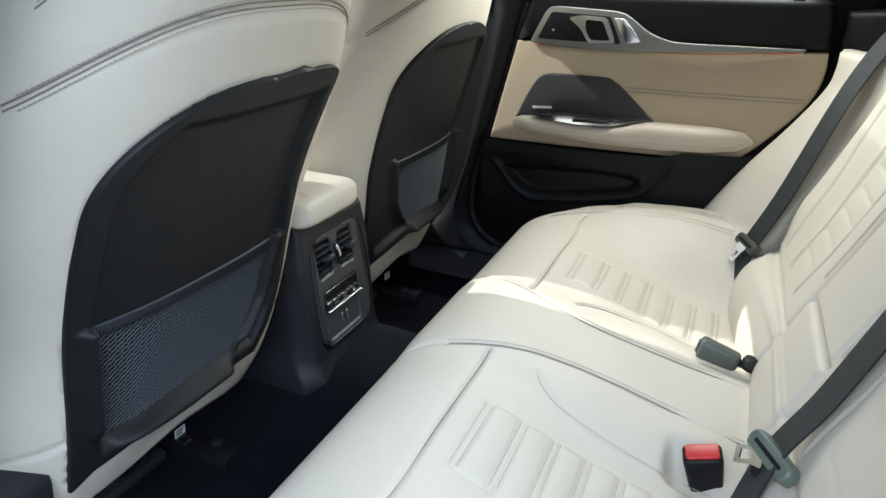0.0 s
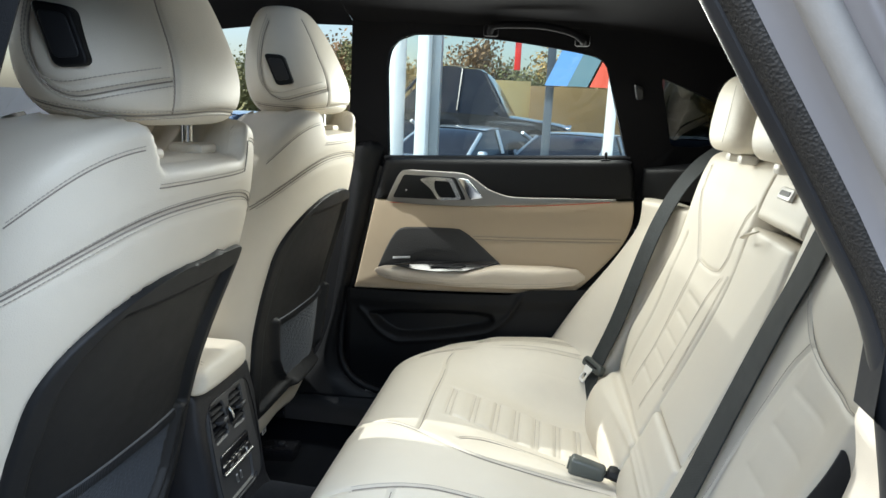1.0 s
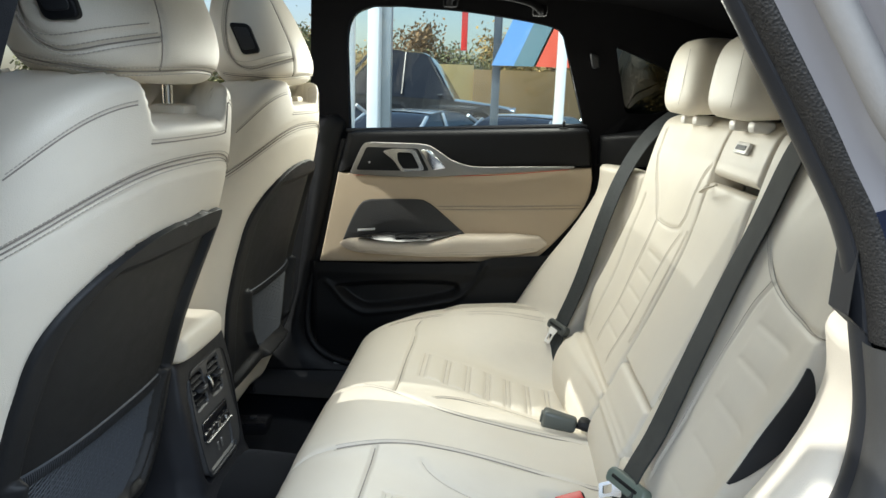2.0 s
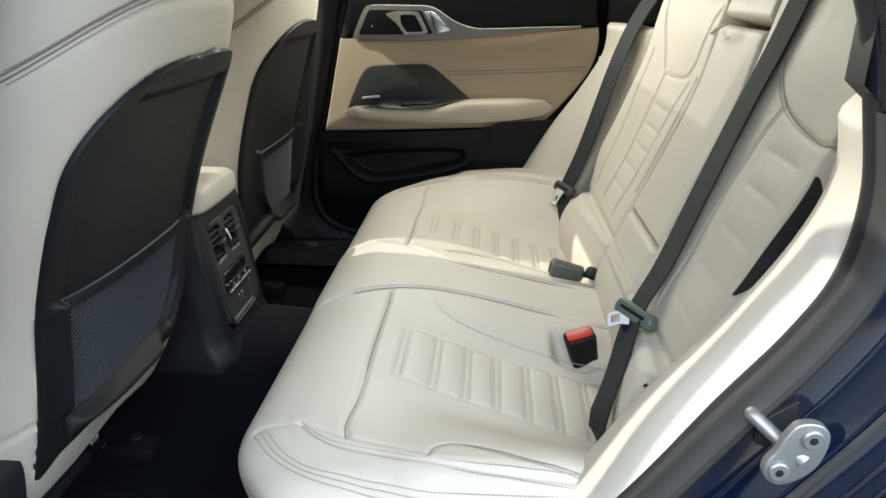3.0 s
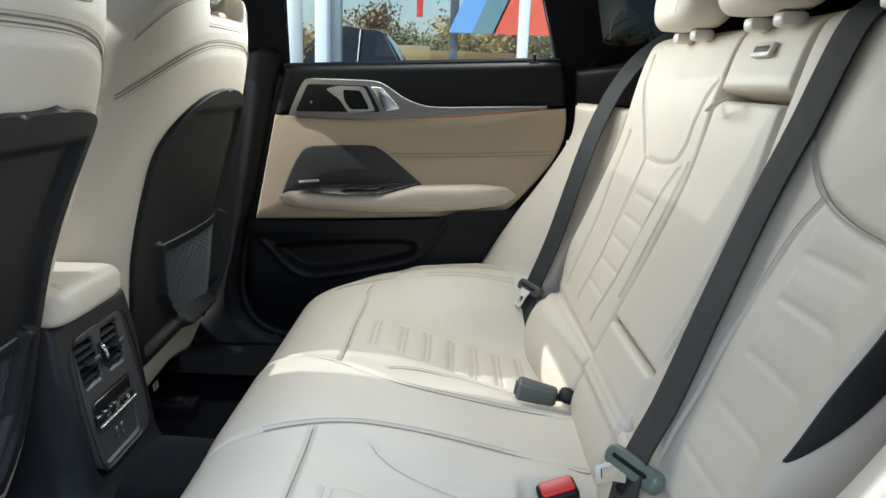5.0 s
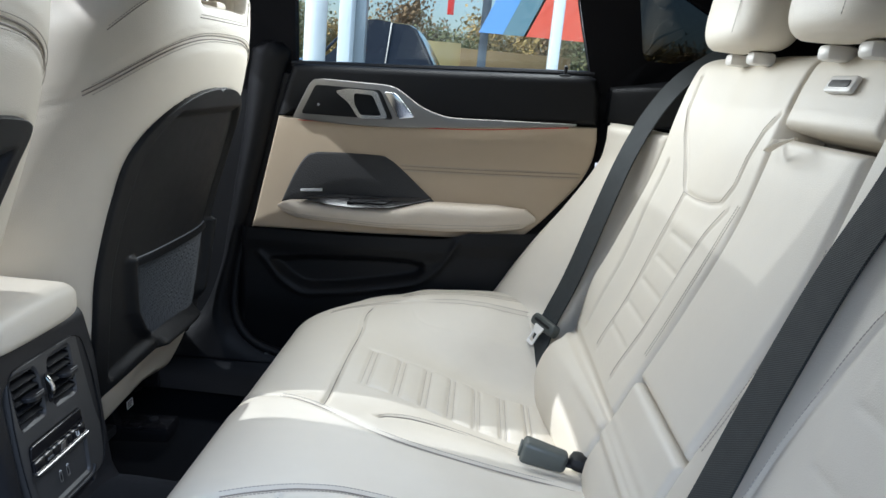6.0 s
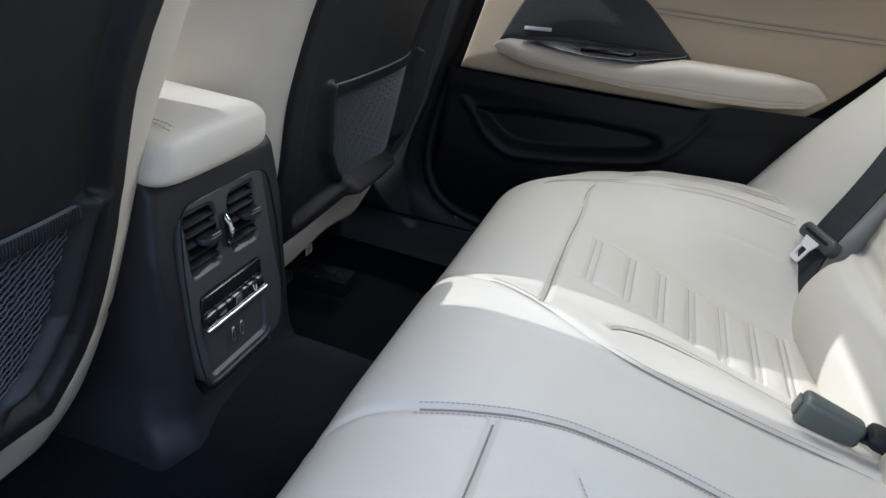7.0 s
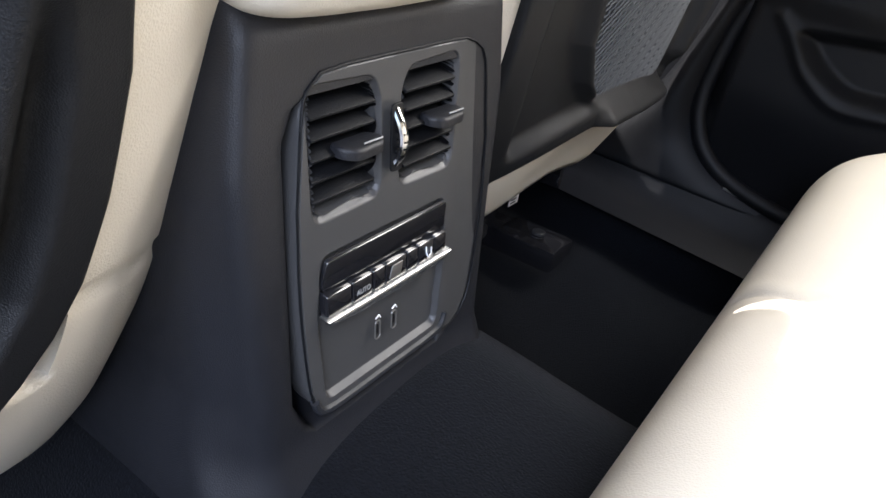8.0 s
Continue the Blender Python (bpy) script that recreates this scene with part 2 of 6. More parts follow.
def disc(c, axis, r, depth, n=24, bevel=0.001):
    """A round boss about an axis, with a rounded rim."""
    axis = Vector(axis).normalized()
    q = axis.to_track_quat("Z", "Y")
    prof = [(r, 0), (r, depth - bevel), (r - bevel, depth), (0.0005, depth)]
    P = [[Vector(c) + q @ Vector((a * math.cos(k), a * math.sin(k), h)) for k in np.linspace(0, 2 * math.pi, n, endpoint=False)] for a, h in prof]
    return sheet(np.array([[tuple(v) for v in row] for row in P]), closed_v=True, cap_u=True)


def far_from(px, py, line):
    """Distances of points (arrays px, py) from a line of points (u, v)."""
    d = np.full(px.shape, 9.0)
    line = np.asarray(line, float)
    for a, b in zip(line[:-1], line[1:]):
        e = b - a
        t = np.clip(((px - a[0]) * e[0] + (py - a[1]) * e[1]) / (e @ e + 1e-12), 0, 1)
        d = np.minimum(d, np.hypot(px - a[0] - t * e[0], py - a[1] - t * e[1]))
    return d


def ease(x, a, b):
    t = np.clip((x - a) / (b - a), 0, 1)
    return t * t * (3 - 2 * t)


def stitches(paths, step=0.0044, length=0.0040, r=0.0006):
    """Rows of raised thread along paths of points, as one (verts, faces)."""
    vs, fs = [], []
    for path in paths:
        p = np.asarray(path, float)
        s = np.r_[0, np.cumsum(np.linalg.norm(np.diff(p, axis=0), axis=1))]
        for k in range(int(s[-1] / step)):
            a = np.array([np.interp(k * step, s, p[:, i]) for i in range(3)])
            b = np.array([np.interp(k * step + length, s, p[:, i]) for i in range(3)])
            v, f = tube([a, (2 * a + b) / 3, (a + 2 * b) / 3, b], [0.4 * r, r, r, 0.4 * r], 5)
            n = len(vs)
            vs += v
            fs += [tuple(i + n for i in q) for q in f]
    return vs, fs

def pad(P, r=0.012, depth=0.04, face=(0, 0, 1)):
    """A cushion-like sheet: the borders of a grid of points roll inwards and go down into a skirt."""
    P = np.asarray(P, float).copy()
    N = np.cross(np.gradient(P, axis=0), np.gradient(P, axis=1))
    N /= np.linalg.norm(N, axis=2)[..., None] + 1e-12
    if (N.reshape(-1, 3).mean(0) @ np.asarray(face, float)) < 0:
        N = -N
    def reach(axis):
        s = np.cumsum(np.linalg.norm(np.diff(P, axis=axis), axis=2), axis=axis)
        s = np.concatenate([np.zeros_like(np.take(s, [0], axis)), s], axis)
        return np.minimum(s, np.take(s, [-1], axis) - s)
    d = np.minimum(reach(0), reach(1))
    q = 1 - np.clip(d / r, 0, 1)
    P -= N * (r * (1 - np.sqrt(np.clip(1 - q * q, 0, 1))))[..., None]
    P2, N2 = np.pad(P, ((1, 1), (1, 1), (0, 0)), mode="edge"), np.pad(N, ((1, 1), (1, 1), (0, 0)), mode="edge")
    rim = np.zeros(P2.shape[:2])
    rim[[0, -1]] = 1
    rim[:, [0, -1]] = 1
    return sheet(P2 - N2 * (rim * depth)[..., None])


# ---- the car's shell ----
# x runs to the rear, y to the far side, z up; z = 0 is the carpet of the rear foot space.
GROUND = -0.33

def floor_height(x, y):
    hump = 0.198 * np.exp(-(np.abs(y + 0.01) / 0.200) ** 4) * (1 - ease(x, -0.02, 0.08))
    side = 0.09 * ease(np.abs(y), 0.60, 0.70)
    rise = 0.06 * ease(x, -0.02, 0.12)
    ripple = 0.004 * np.sin(x * 23 + y * 9) * np.sin(y * 17 - x * 6)
    return hump + side + rise + ripple - 0.01


gx, gy = np.meshgrid(np.linspace(-1.5, 0.35, 190), np.linspace(-0.71, 0.72, 150), indexing="ij")
carpet = part("floor", sheet(np.stack([gx, gy, floor_height(gx, gy)], -1)), CARPET)
tagged(carpet, "dark blue-black carpet of the foot space with a raised tunnel", "carpet", kind="structure")

# headliner with the opening of the glass roof in it
def roof_z(x, y):
    return 1.155 - 0.075 * (np.abs(y) / 0.64) ** 3.2 - 0.16 * ease(x, 0.35, 1.25) ** 1.3 - 0.05 * ease(-x, 0.3, 0.9)


def roof_block(x0, x1, y0, y1, lift, nx=24, ny=24):
    X, Y = np.meshgrid(np.linspace(x0, x1, nx), np.linspace(y0, y1, ny), indexing="ij")
    return sheet(np.stack([X, Y, roof_z(X, Y) + lift], -1))


# unseen opening, its edges set so that the sun patch falls on the backrest
SUNROOF = (-0.215, 0.122, -0.262, 0.42)
def roof_ring(lift):
    a, b, c, d = SUNROOF
    return join(roof_block(-0.66, a, -0.675, 0.64, lift), roof_block(b, 1.25, -0.675, 0.64, lift),
                roof_block(a, b, -0.675, c, lift), roof_block(a, b, d, 0.64, lift))


headliner = part("ceiling", roof_ring(0.0), HEADLINER)
tagged(headliner, "black cloth headliner under the car roof", "headliner", kind="structure")
roof_skin = part("roof_skin", roof_ring(0.035), PAINT)
tagged(roof_skin, "dark blue painted roof panel of the car", "roof", kind="structure")

# rear bulkhead, hatch lining and parcel shelf behind the seats
back_wall = part("wall_rear", join(
    sheet(np.array([[(0.80, y, 0.10), (0.80, y, 0.80), (1.22, y, 0.84), (1.25, y, 1.00)] for y in np.linspace(-0.66, 0.66, 12)]))), HEADLINER)
tagged(back_wall, "black lining and shelf behind the rear seats", "lining", kind="structure")

# dashboard and front bulkhead, seen only in slivers past the front seats
dash_profile = np.array([(-0.98, 0.10), (-0.98, 0.40), (-0.93, 0.52), (-0.95, 0.62), (-1.05, 0.68), (-1.45, 0.70), (-1.50, 0.0)])
dash = part("dashboard", sheet(np.array([[(x, y, z) for x, z in smooth_curve(dash_profile, 40)] for y in np.linspace(-0.70, 0.70, 24)])), BLACK)
tagged(dash, "black soft-touch dashboard ahead of the front seats", "dashboard", kind="structure")


def sweep(path, profile, shrink=0.0):
    """A strip along a path in the side plane (x, z); profile rows are (outward, y); shrink narrows it above the waist line."""
    p = np.asarray(path, float)
    t = np.gradient(p, axis=0)
    t /= np.linalg.norm(t, axis=1)[:, None]
    n = np.stack([-t[:, 1], t[:, 0]], -1)
    k = 1 - shrink * ease(p[:, 1], 0.72, 0.86) * (p[:, 0] > 0.2)
    return np.array([[(p[i, 0] + o * k[i] * n[i, 0], -0.70 + (y + 0.70) * (0.4 + 0.6 * k[i]) if shrink else y, p[i, 1] + o * k[i] * n[i, 1]) for o, y in profile] for i in range(len(p))])


# the open doorway of the near side: path of its seal, from the roof down the rear pillar, along the sill and up the middle pillar
DOORWAY = smooth_curve([(0.30, 1.09), (0.388, 0.95), (0.455, 0.845), (0.492, 0.78), (0.514, 0.70), (0.524, 0.64), (0.517, 0.576), (0.486, 0.516),
                        (0.43, 0.438), (0.375, 0.358), (0.33, 0.29), (0.285, 0.21), (0.22, 0.11), (0.10, 0.035), (-0.10, 0.02), (-0.255, 0.09),
                        (-0.270, 0.28), (-0.227, 0.43), (-0.180, 0.52), (-0.157, 0.61), (-0.134, 0.735), (-0.098, 0.85), (-0.052, 0.97), (-0.004, 1.09)], 260)
AHEAD = DOORWAY[::-1]
PILLAR_TRIM = material("grained_pillar_trim", (0.030, 0.029, 0.028), rough=0.6, spec=0.3, vary=0.15, vscale=30, grain=1.0, gscale=500, kind="voronoi", fine=0.4, fscale=300)
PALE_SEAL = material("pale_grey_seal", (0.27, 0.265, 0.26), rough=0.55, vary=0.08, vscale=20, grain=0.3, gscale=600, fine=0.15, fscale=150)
# pale grey in place of blue paint: sky reflection put into the colour
SKY_SHEEN = material("sky_sheen_grey", (0.36, 0.36, 0.39), rough=0.35, metal=0.5, vary=0.05, fscale=80)
body = thing("car_body_side", "deep blue painted door jamb with grey rubber seal and steel striker", "car body", kind="structure")
jamb = smooth_curve([(-0.006, -0.690), (0.018, -0.703), (0.034, -0.720), (0.040, -0.727), (0.046, -0.726), (0.056, -0.733), (0.085, -0.738), (0.092, -0.742),
                     (0.098, -0.756), (0.108, -0.768), (0.118, -0.770), (0.124, -0.775), (0.128, -0.795), (0.138, -0.806), (0.150, -0.808),
                     (0.19, -0.85), (0.205, -0.875), (0.26, -0.90)], 70)
WAIST = int(np.argmax(DOORWAY[:, 1] < 0.712))
# the jamb's upper part, in the pale colour of the reflected sky
part("upper_jamb", sheet(sweep(DOORWAY[:WAIST - 8], jamb, 0.72)), SKY_SHEEN, body, "upper jamb coloured pale for the sky reflected in its blue paint")
part("painted_jamb", sheet(sweep(DOORWAY[WAIST - 9:175], jamb, 0.72)), PAINT, body, "glossy dark blue painted jamb with pressed ridges")
part("middle_pillar_jamb", sheet(sweep(DOORWAY[175:], [(0.0, -0.69), (0.03, -0.71), (0.05, -0.74), (0.09, -0.78)])), BLACK, body)
ring = [(-0.004 + 0.012 * math.cos(a), -0.679 + 0.021 * math.sin(a)) for a in np.linspace(0, 2 * math.pi, 14, endpoint=False)]
part("door_seal", sheet(sweep(DOORWAY[WAIST:172], ring), closed_v=True), SEAL, body, "light grey rubber door seal")
broad = [(-0.002 + 0.010 * math.cos(a), -0.674 + 0.020 * math.sin(a)) for a in np.linspace(0, 2 * math.pi, 18, endpoint=False)]
part("pillar_edge_trim", sheet(sweep(DOORWAY[:WAIST + 1], broad), closed_v=True, cap_u=True), PILLAR_TRIM, body, "dark grey grained pillar edge trim")
pale = [(0.070 + 0.036 * math.cos(a), -0.728 + 0.022 * math.sin(a)) for a in np.linspace(0, 2 * math.pi, 14, endpoint=False)]
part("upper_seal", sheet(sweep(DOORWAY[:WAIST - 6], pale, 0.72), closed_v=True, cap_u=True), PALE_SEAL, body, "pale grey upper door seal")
for out, y in ((0.135, -0.800), (0.185, -0.846)):
    groove = [(out + 0.010 * math.cos(a), y + 0.006 * math.sin(a)) for a in np.linspace(0, 2 * math.pi, 10, endpoint=False)]
    part("frame_gasket", sheet(sweep(DOORWAY[:WAIST - 8], groove, 0.72), closed_v=True, cap_u=True), BLACK, body, "black gasket line along the window frame")
lip = [(-0.012 + 0.006 * math.cos(a), -0.664 + 0.012 * math.sin(a)) for a in np.linspace(0, 2 * math.pi, 10, endpoint=False)]
part("seal_lip", sheet(sweep(DOORWAY[:172], lip), closed_v=True), CHARCOAL, body, "dark inner seal lip")
ring2 = [(0.050 + 0.004 * math.cos(a), -0.731 + 0.003 * math.sin(a)) for a in np.linspace(0, 2 * math.pi, 8, endpoint=False)]
part("sealer_bead", sheet(sweep(DOORWAY[40:110], [(o - 0.004, y + 0.0035) for o, y in ring2]), closed_v=True), SEAL, body, "grey sealant bead on the paint")
for out, y, r in ((0.020, -0.7035, 0.0030), (0.069, -0.7350, 0.0034), (0.084, -0.7375, 0.0026)):
    bead = [(out + r * math.cos(a), y + r * math.sin(a)) for a in np.linspace(0, 2 * math.pi, 12, endpoint=False)]
    part("pressed_ridge", sheet(sweep(DOORWAY[WAIST + 4:150], bead), closed_v=True), PAINT, body)

# panes of the roof and the windscreen, out of view, tinted to weaken the sun
a, b, c, d = SUNROOF
ROOFGLASS = glass("grey_roof_glass", (0.185, 0.19, 0.19))
SCREEN = glass("windscreen_glass", (0.92, 0.94, 0.93))
rg = part("window_roof", roof_block(a - 0.03, b + 0.03, c - 0.03, d + 0.03, 0.022, 12, 12), ROOFGLASS)
tagged(rg, "grey tinted glass roof panel", "roof window", kind="structure")
ws = part("window_windscreen", sheet(np.array([[(-1.47 + 0.82 * v, 0.66 * u * (1 - 0.08 * v), 0.71 + 0.39 * v - 0.05 * u * u) for v in np.linspace(0, 1, 12)] for u in np.linspace(-1, 1, 16)])), SCREEN)
tagged(ws, "clear raked windscreen ahead of the front seats", "windscreen", kind="structure")

# ---- rear bench ----
bench = thing("rear_bench", "ivory leather rear bench with fluted seat inserts and grey stitching", "car seat")
CUSH = smooth_curve([(0.05, 0.06), (-0.018, 0.09), (-0.056, 0.16), (-0.069, 0.225), (-0.053, 0.276), (-0.006, 0.301), (0.07, 0.303), (0.20, 0.279),
                     (0.34, 0.250), (0.42, 0.234), (0.452, 0.222), (0.46, 0.15)], 300)
top_part = CUSH[int(np.argmin(CUSH[:, 0])):-14]


def cushion_lift(x, y):
    """The cushion's swell: raised towards the rear at its ends, a raised middle, a hollow in each seat."""
    a = np.abs(y)
    end_rise = np.interp(x, [-0.06, 0.0, 0.05, 0.11, 0.18, 0.25, 0.30, 0.45], [0.0, 0.003, 0.010, 0.026, 0.049, 0.071, 0.083, 0.105])
    lift = end_rise * ease(a, 0.40, 0.61) + 0.007 * (1 - ease(a, 0.09, 0.16))
    return lift - 0.026 * ease(x, 0.06, 0.40) * ease(a, 0.12, 0.22) * (1 - ease(a, 0.38, 0.50))


def corner_shift(x, y):
    """How far the rounded front corners draw back."""
    return 0.085 * ease(np.abs(y), 0.46, 0.66) ** 1.5 * (1 - ease(x, 0.02, 0.20))


def seat_top(x, y, up=0.0006):
    """The top of the cushion, for what lies on it."""
    x, y = np.asarray(x, float), np.asarray(y, float)
    over = np.clip((np.maximum(-y - 0.585, y - 0.625)) / 0.045, 0, 0.995)
    drop = 0.045 * (1 - np.sqrt(1 - over ** 2))
    return np.stack([x + corner_shift(x, y), y - up * over * np.sign(-y), np.interp(x, top_part[:, 0], top_part[:, 1]) + cushion_lift(x, y) + up - drop], -1)


def unrolled(y):
    """The way across the cushion, measured along its rounded ends."""
    y = np.asarray(y, float)
    low, high = -0.585, 0.625
    bend = lambda d: 0.045 * np.arcsin(np.clip(d / 0.045, 0, 1)) - np.maximum(d, 0)
    return y - bend(low - y) + bend(y - high)


def rolled(v):
    """The inverse of unrolled()."""
    v = np.asarray(v, float)
    low, high = -0.585, 0.625
    bend = lambda d: np.maximum(d, 0) - 0.045 * np.sin(np.clip(d / 0.045, 0, math.pi / 2))
    return v + bend(low - v) - bend(v - high)


def both(line):
    return [line, [(x, -y) for x, y in line]]


SEAM_PLAIN = both([(0.073, 0.113), (0.072, 0.30), (0.0745, 0.436), (0.0665, 0.535)])
SEAM_MIDDLE = both([tuple(q) for q in smooth_curve([(-0.066, 0.165), (-0.03, 0.140), (0.02, 0.124), (0.06, 0.108), (0.10, 0.090), (0.15, 0.074), (0.25, 0.067), (0.44, 0.078)], 50)])
SEAM_OUT = [[tuple(q) for q in smooth_curve(c, 40)] for c in (
    [(0.0, 0.505), (0.025, 0.528), (0.06, 0.549), (0.11, 0.562), (0.20, 0.568), (0.30, 0.566), (0.43, 0.556)],
    [(0.021, -0.506), (0.040, -0.527), (0.063, -0.546), (0.094, -0.562), (0.1325, -0.576), (0.169, -0.590), (0.213, -0.601), (0.255, -0.607), (0.33, -0.612), (0.43, -0.600)])]
SEAM_ARC = both([tuple(q) for q in smooth_curve([(0.150, 0.122), (0.165, 0.142), (0.20, 0.163), (0.27, 0.176), (0.36, 0.180), (0.44, 0.178)], 40)])
SEAM_ARC_OUT = [[tuple(q) for q in smooth_curve(c, 40)] for c in (
    [(0.160, 0.530), (0.170, 0.512), (0.192, 0.499), (0.23, 0.495), (0.29, 0.498), (0.44, 0.500)],
    [(0.174, -0.578), (0.180, -0.561), (0.198, -0.550), (0.2206, -0.556), (0.2556, -0.578), (0.281, -0.592), (0.33, -0.606)])]
SEAM_SIDE = [[tuple(q) for q in smooth_curve(c, 50)] for c in (
    [(-0.05, 0.545), (-0.02, 0.572), (0.03, 0.594), (0.10, 0.603), (0.20, 0.605), (0.46, 0.600)],
    [(-0.030, -0.505), (-0.002, -0.545), (0.024, -0.571), (0.055, -0.594), (0.0935, -0.6105), (0.129, -0.618), (0.172, -0.624), (0.2145, -0.626), (0.281, -0.627), (0.40, -0.625)])]
SEAM_NOSE = [(-0.035, -0.501), (-0.005, -0.503), (0.021, -0.504), (0.078, -0.535), (0.13, -0.554), (0.174, -0.578)]
# these lines are in the car's own frame: take the rounded corner's shift off again
for line in (SEAM_OUT[1], SEAM_ARC_OUT[1], SEAM_SIDE[1], SEAM_NOSE):
    line[:] = [(x - float(corner_shift(np.array(x), np.array(y))), y) for x, y in line]
FLUTE_X = [0.108, 0.158, 0.203, 0.246, 0.290, 0.334, 0.378]
FLUTE_IN, FLUTE_OUT = 0.226, lambda x: 0.352 + 0.06 * x

ys = np.linspace(-0.585, 0.625, 480)
end = np.linspace(0, math.pi / 2, 40)[1:]
yl = np.r_[-0.585 - 0.045 * np.sin(end[::-1]), ys, 0.625 + 0.045 * np.sin(end)]
inset = np.r_[0.045 * (1 - np.cos(end[::-1])), np.zeros(len(ys)), 0.045 * (1 - np.cos(end))]
tan = np.gradient(CUSH, axis=0)
tan /= np.linalg.norm(tan, axis=1)[:, None]
nor = np.stack([-tan[:, 1], tan[:, 0]], -1)
X = CUSH[:, 0][:, None] - nor[:, 0][:, None] * inset[None]
Z = CUSH[:, 1][:, None] - nor[:, 1][:, None] * inset[None]
Y = np.broadcast_to(yl, X.shape).copy()
round_corner = corner_shift(X, Y) + 0.10 * ease(-Y, 0.46, 0.63) * ease(0.285 - Z, 0.0, 0.13) * (1 - ease(X, 0.05, 0.30))
on_top = ease(nor[:, 1], 0.0, 0.5)[:, None]
Z = Z + cushion_lift(X, Y) * on_top
dent = np.zeros_like(X)
for line in SEAM_PLAIN:
    dent += 0.0050 * np.exp(-(far_from(X, Y, line) / 0.0036) ** 2)
for line in SEAM_MIDDLE:
    d = far_from(X, Y, line)
    dent += 0.0026 * np.exp(-(d / 0.0035) ** 2) - 0.0006 * np.exp(-((d - 0.012) / 0.007) ** 2)
for line in SEAM_OUT:
    d = far_from(X, Y, line)
    dent += 0.0030 * np.exp(-(d / 0.0030) ** 2) - 0.0010 * np.exp(-((d - 0.012) / 0.007) ** 2)
for line in SEAM_ARC_OUT:
    dent += (0.0020 if line[0][1] < 0 else 0.0008) * np.exp(-(far_from(X, Y, line) / 0.0032) ** 2)
for line in SEAM_ARC:
    d = far_from(X, Y, line)
    dent += (0.0030 if line[0][1] > 0 else 0.0016) * np.exp(-(d / 0.0030) ** 2) - 0.0008 * np.exp(-((d - 0.010) / 0.006) ** 2)
for line in SEAM_SIDE:
    d = far_from(X, unrolled(Y), [(x, float(unrolled(y))) for x, y in line])
    dent += 0.0016 * np.exp(-(d / 0.0026) ** 2) + 0.0014 * np.exp(-((d - 0.0075) / 0.0026) ** 2)
dent += 0.0014 * np.exp(-(far_from(X, Y, SEAM_NOSE) / 0.004) ** 2)
inside = ease(np.abs(Y), FLUTE_IN - 0.008, FLUTE_IN + 0.004) * (1 - ease(np.abs(Y), FLUTE_OUT(X) - 0.004, FLUTE_OUT(X) + 0.008))
for fx in FLUTE_X:
    dent += inside * (0.0030 * np.exp(-((X - fx) / 0.0026) ** 2) + 0.0030 * np.exp(-((X - fx - 0.009) / 0.0026) ** 2))
    dent -= inside * 0.0020 * np.exp(-((X - fx - 0.027) / 0.014) ** 2)
edge_in = np.exp(-((np.abs(Y) - FLUTE_IN + 0.004) / 0.004) ** 2) + np.exp(-((np.abs(Y) - FLUTE_OUT(X) - 0.004) / 0.004) ** 2)
dent += 0.0012 * edge_in * ease(X, 0.085, 0.11) * (1 - ease(X, 0.42, 0.44))
# soft hollows where the bench has been sat on
dent += 0.004 * np.exp(-((X - 0.25) / 0.13) ** 2 - ((np.abs(Y) - 0.30) / 0.13) ** 2) + 0.0018 * np.sin(X * 31 + Y * 11) * np.sin(Y * 26 - X * 7) * ease(X, 0.02, 0.1)
dent += 0.024 * np.exp(-((X - 0.372) / 0.030) ** 4 - ((Y + 0.156) / 0.032) ** 4)
P = np.stack([X + round_corner - nor[:, 0][:, None] * dent * on_top, Y, Z - nor[:, 1][:, None] * dent * on_top], -1)
mid = np.array([0.20, 0.0, 0.16])
def close_end(col, y):
    return [np.stack([mid[0] + (col[:, 0] - mid[0]) * f, np.full(len(col), y), mid[2] + (col[:, 2] - mid[2]) * f], -1)[:, None] for f in (0.75, 0.4, 0.02)]
P = np.concatenate(close_end(P[:, 0], -0.631)[::-1] + [P] + close_end(P[:, -1], 0.671), 1)
part("cushion", sheet(P), LEATHER, bench, sharp=80)
lines = []
for line in SEAM_MIDDLE:
    q = np.array(line)
    q = q[q[:, 0] > 0.0]
    for off in (-0.0065, 0.0065):
        lines.append(seat_top(q[:, 0], q[:, 1] + off))
for line in SEAM_ARC + SEAM_ARC_OUT[1:]:
    q = np.array(line)
    lines.append(seat_top(q[:, 0], q[:, 1] + 0.005 * np.sign(q[:, 1])))
for line in SEAM_OUT:
    q = np.array(line)
    for off in (-0.0055, 0.0055):
        lines.append(seat_top(q[:, 0], q[:, 1] + off * np.sign(q[:, 1])))
for line in SEAM_SIDE:
    q = np.array(line)
    q = q[q[:, 0] > (0.085 if q[0, 1] > 0 else -0.05)]
    q[:, 1] = unrolled(q[:, 1])
    side = np.gradient(q, axis=0)
    side = np.stack([-side[:, 1], side[:, 0]], -1) / np.linalg.norm(side, axis=1)[:, None] * np.sign(q[0, 1])
    for off in (-0.0075, 0.0, 0.0075):
        w = q + side * off
        lines.append(seat_top(w[:, 0], rolled(w[:, 1]), 0.0008))
part("stitching", stitches(lines), THREAD, bench, "fine grey-brown stitching", kind="stuff")
for sgn in (-1, 1):
    for fx in FLUTE_X:
        for off in (0.0, 0.009):
            y = sgn * np.linspace(FLUTE_IN, FLUTE_OUT(fx), 24)
            lines.append(seat_top(np.full(24, fx + off), y, -0.0022))
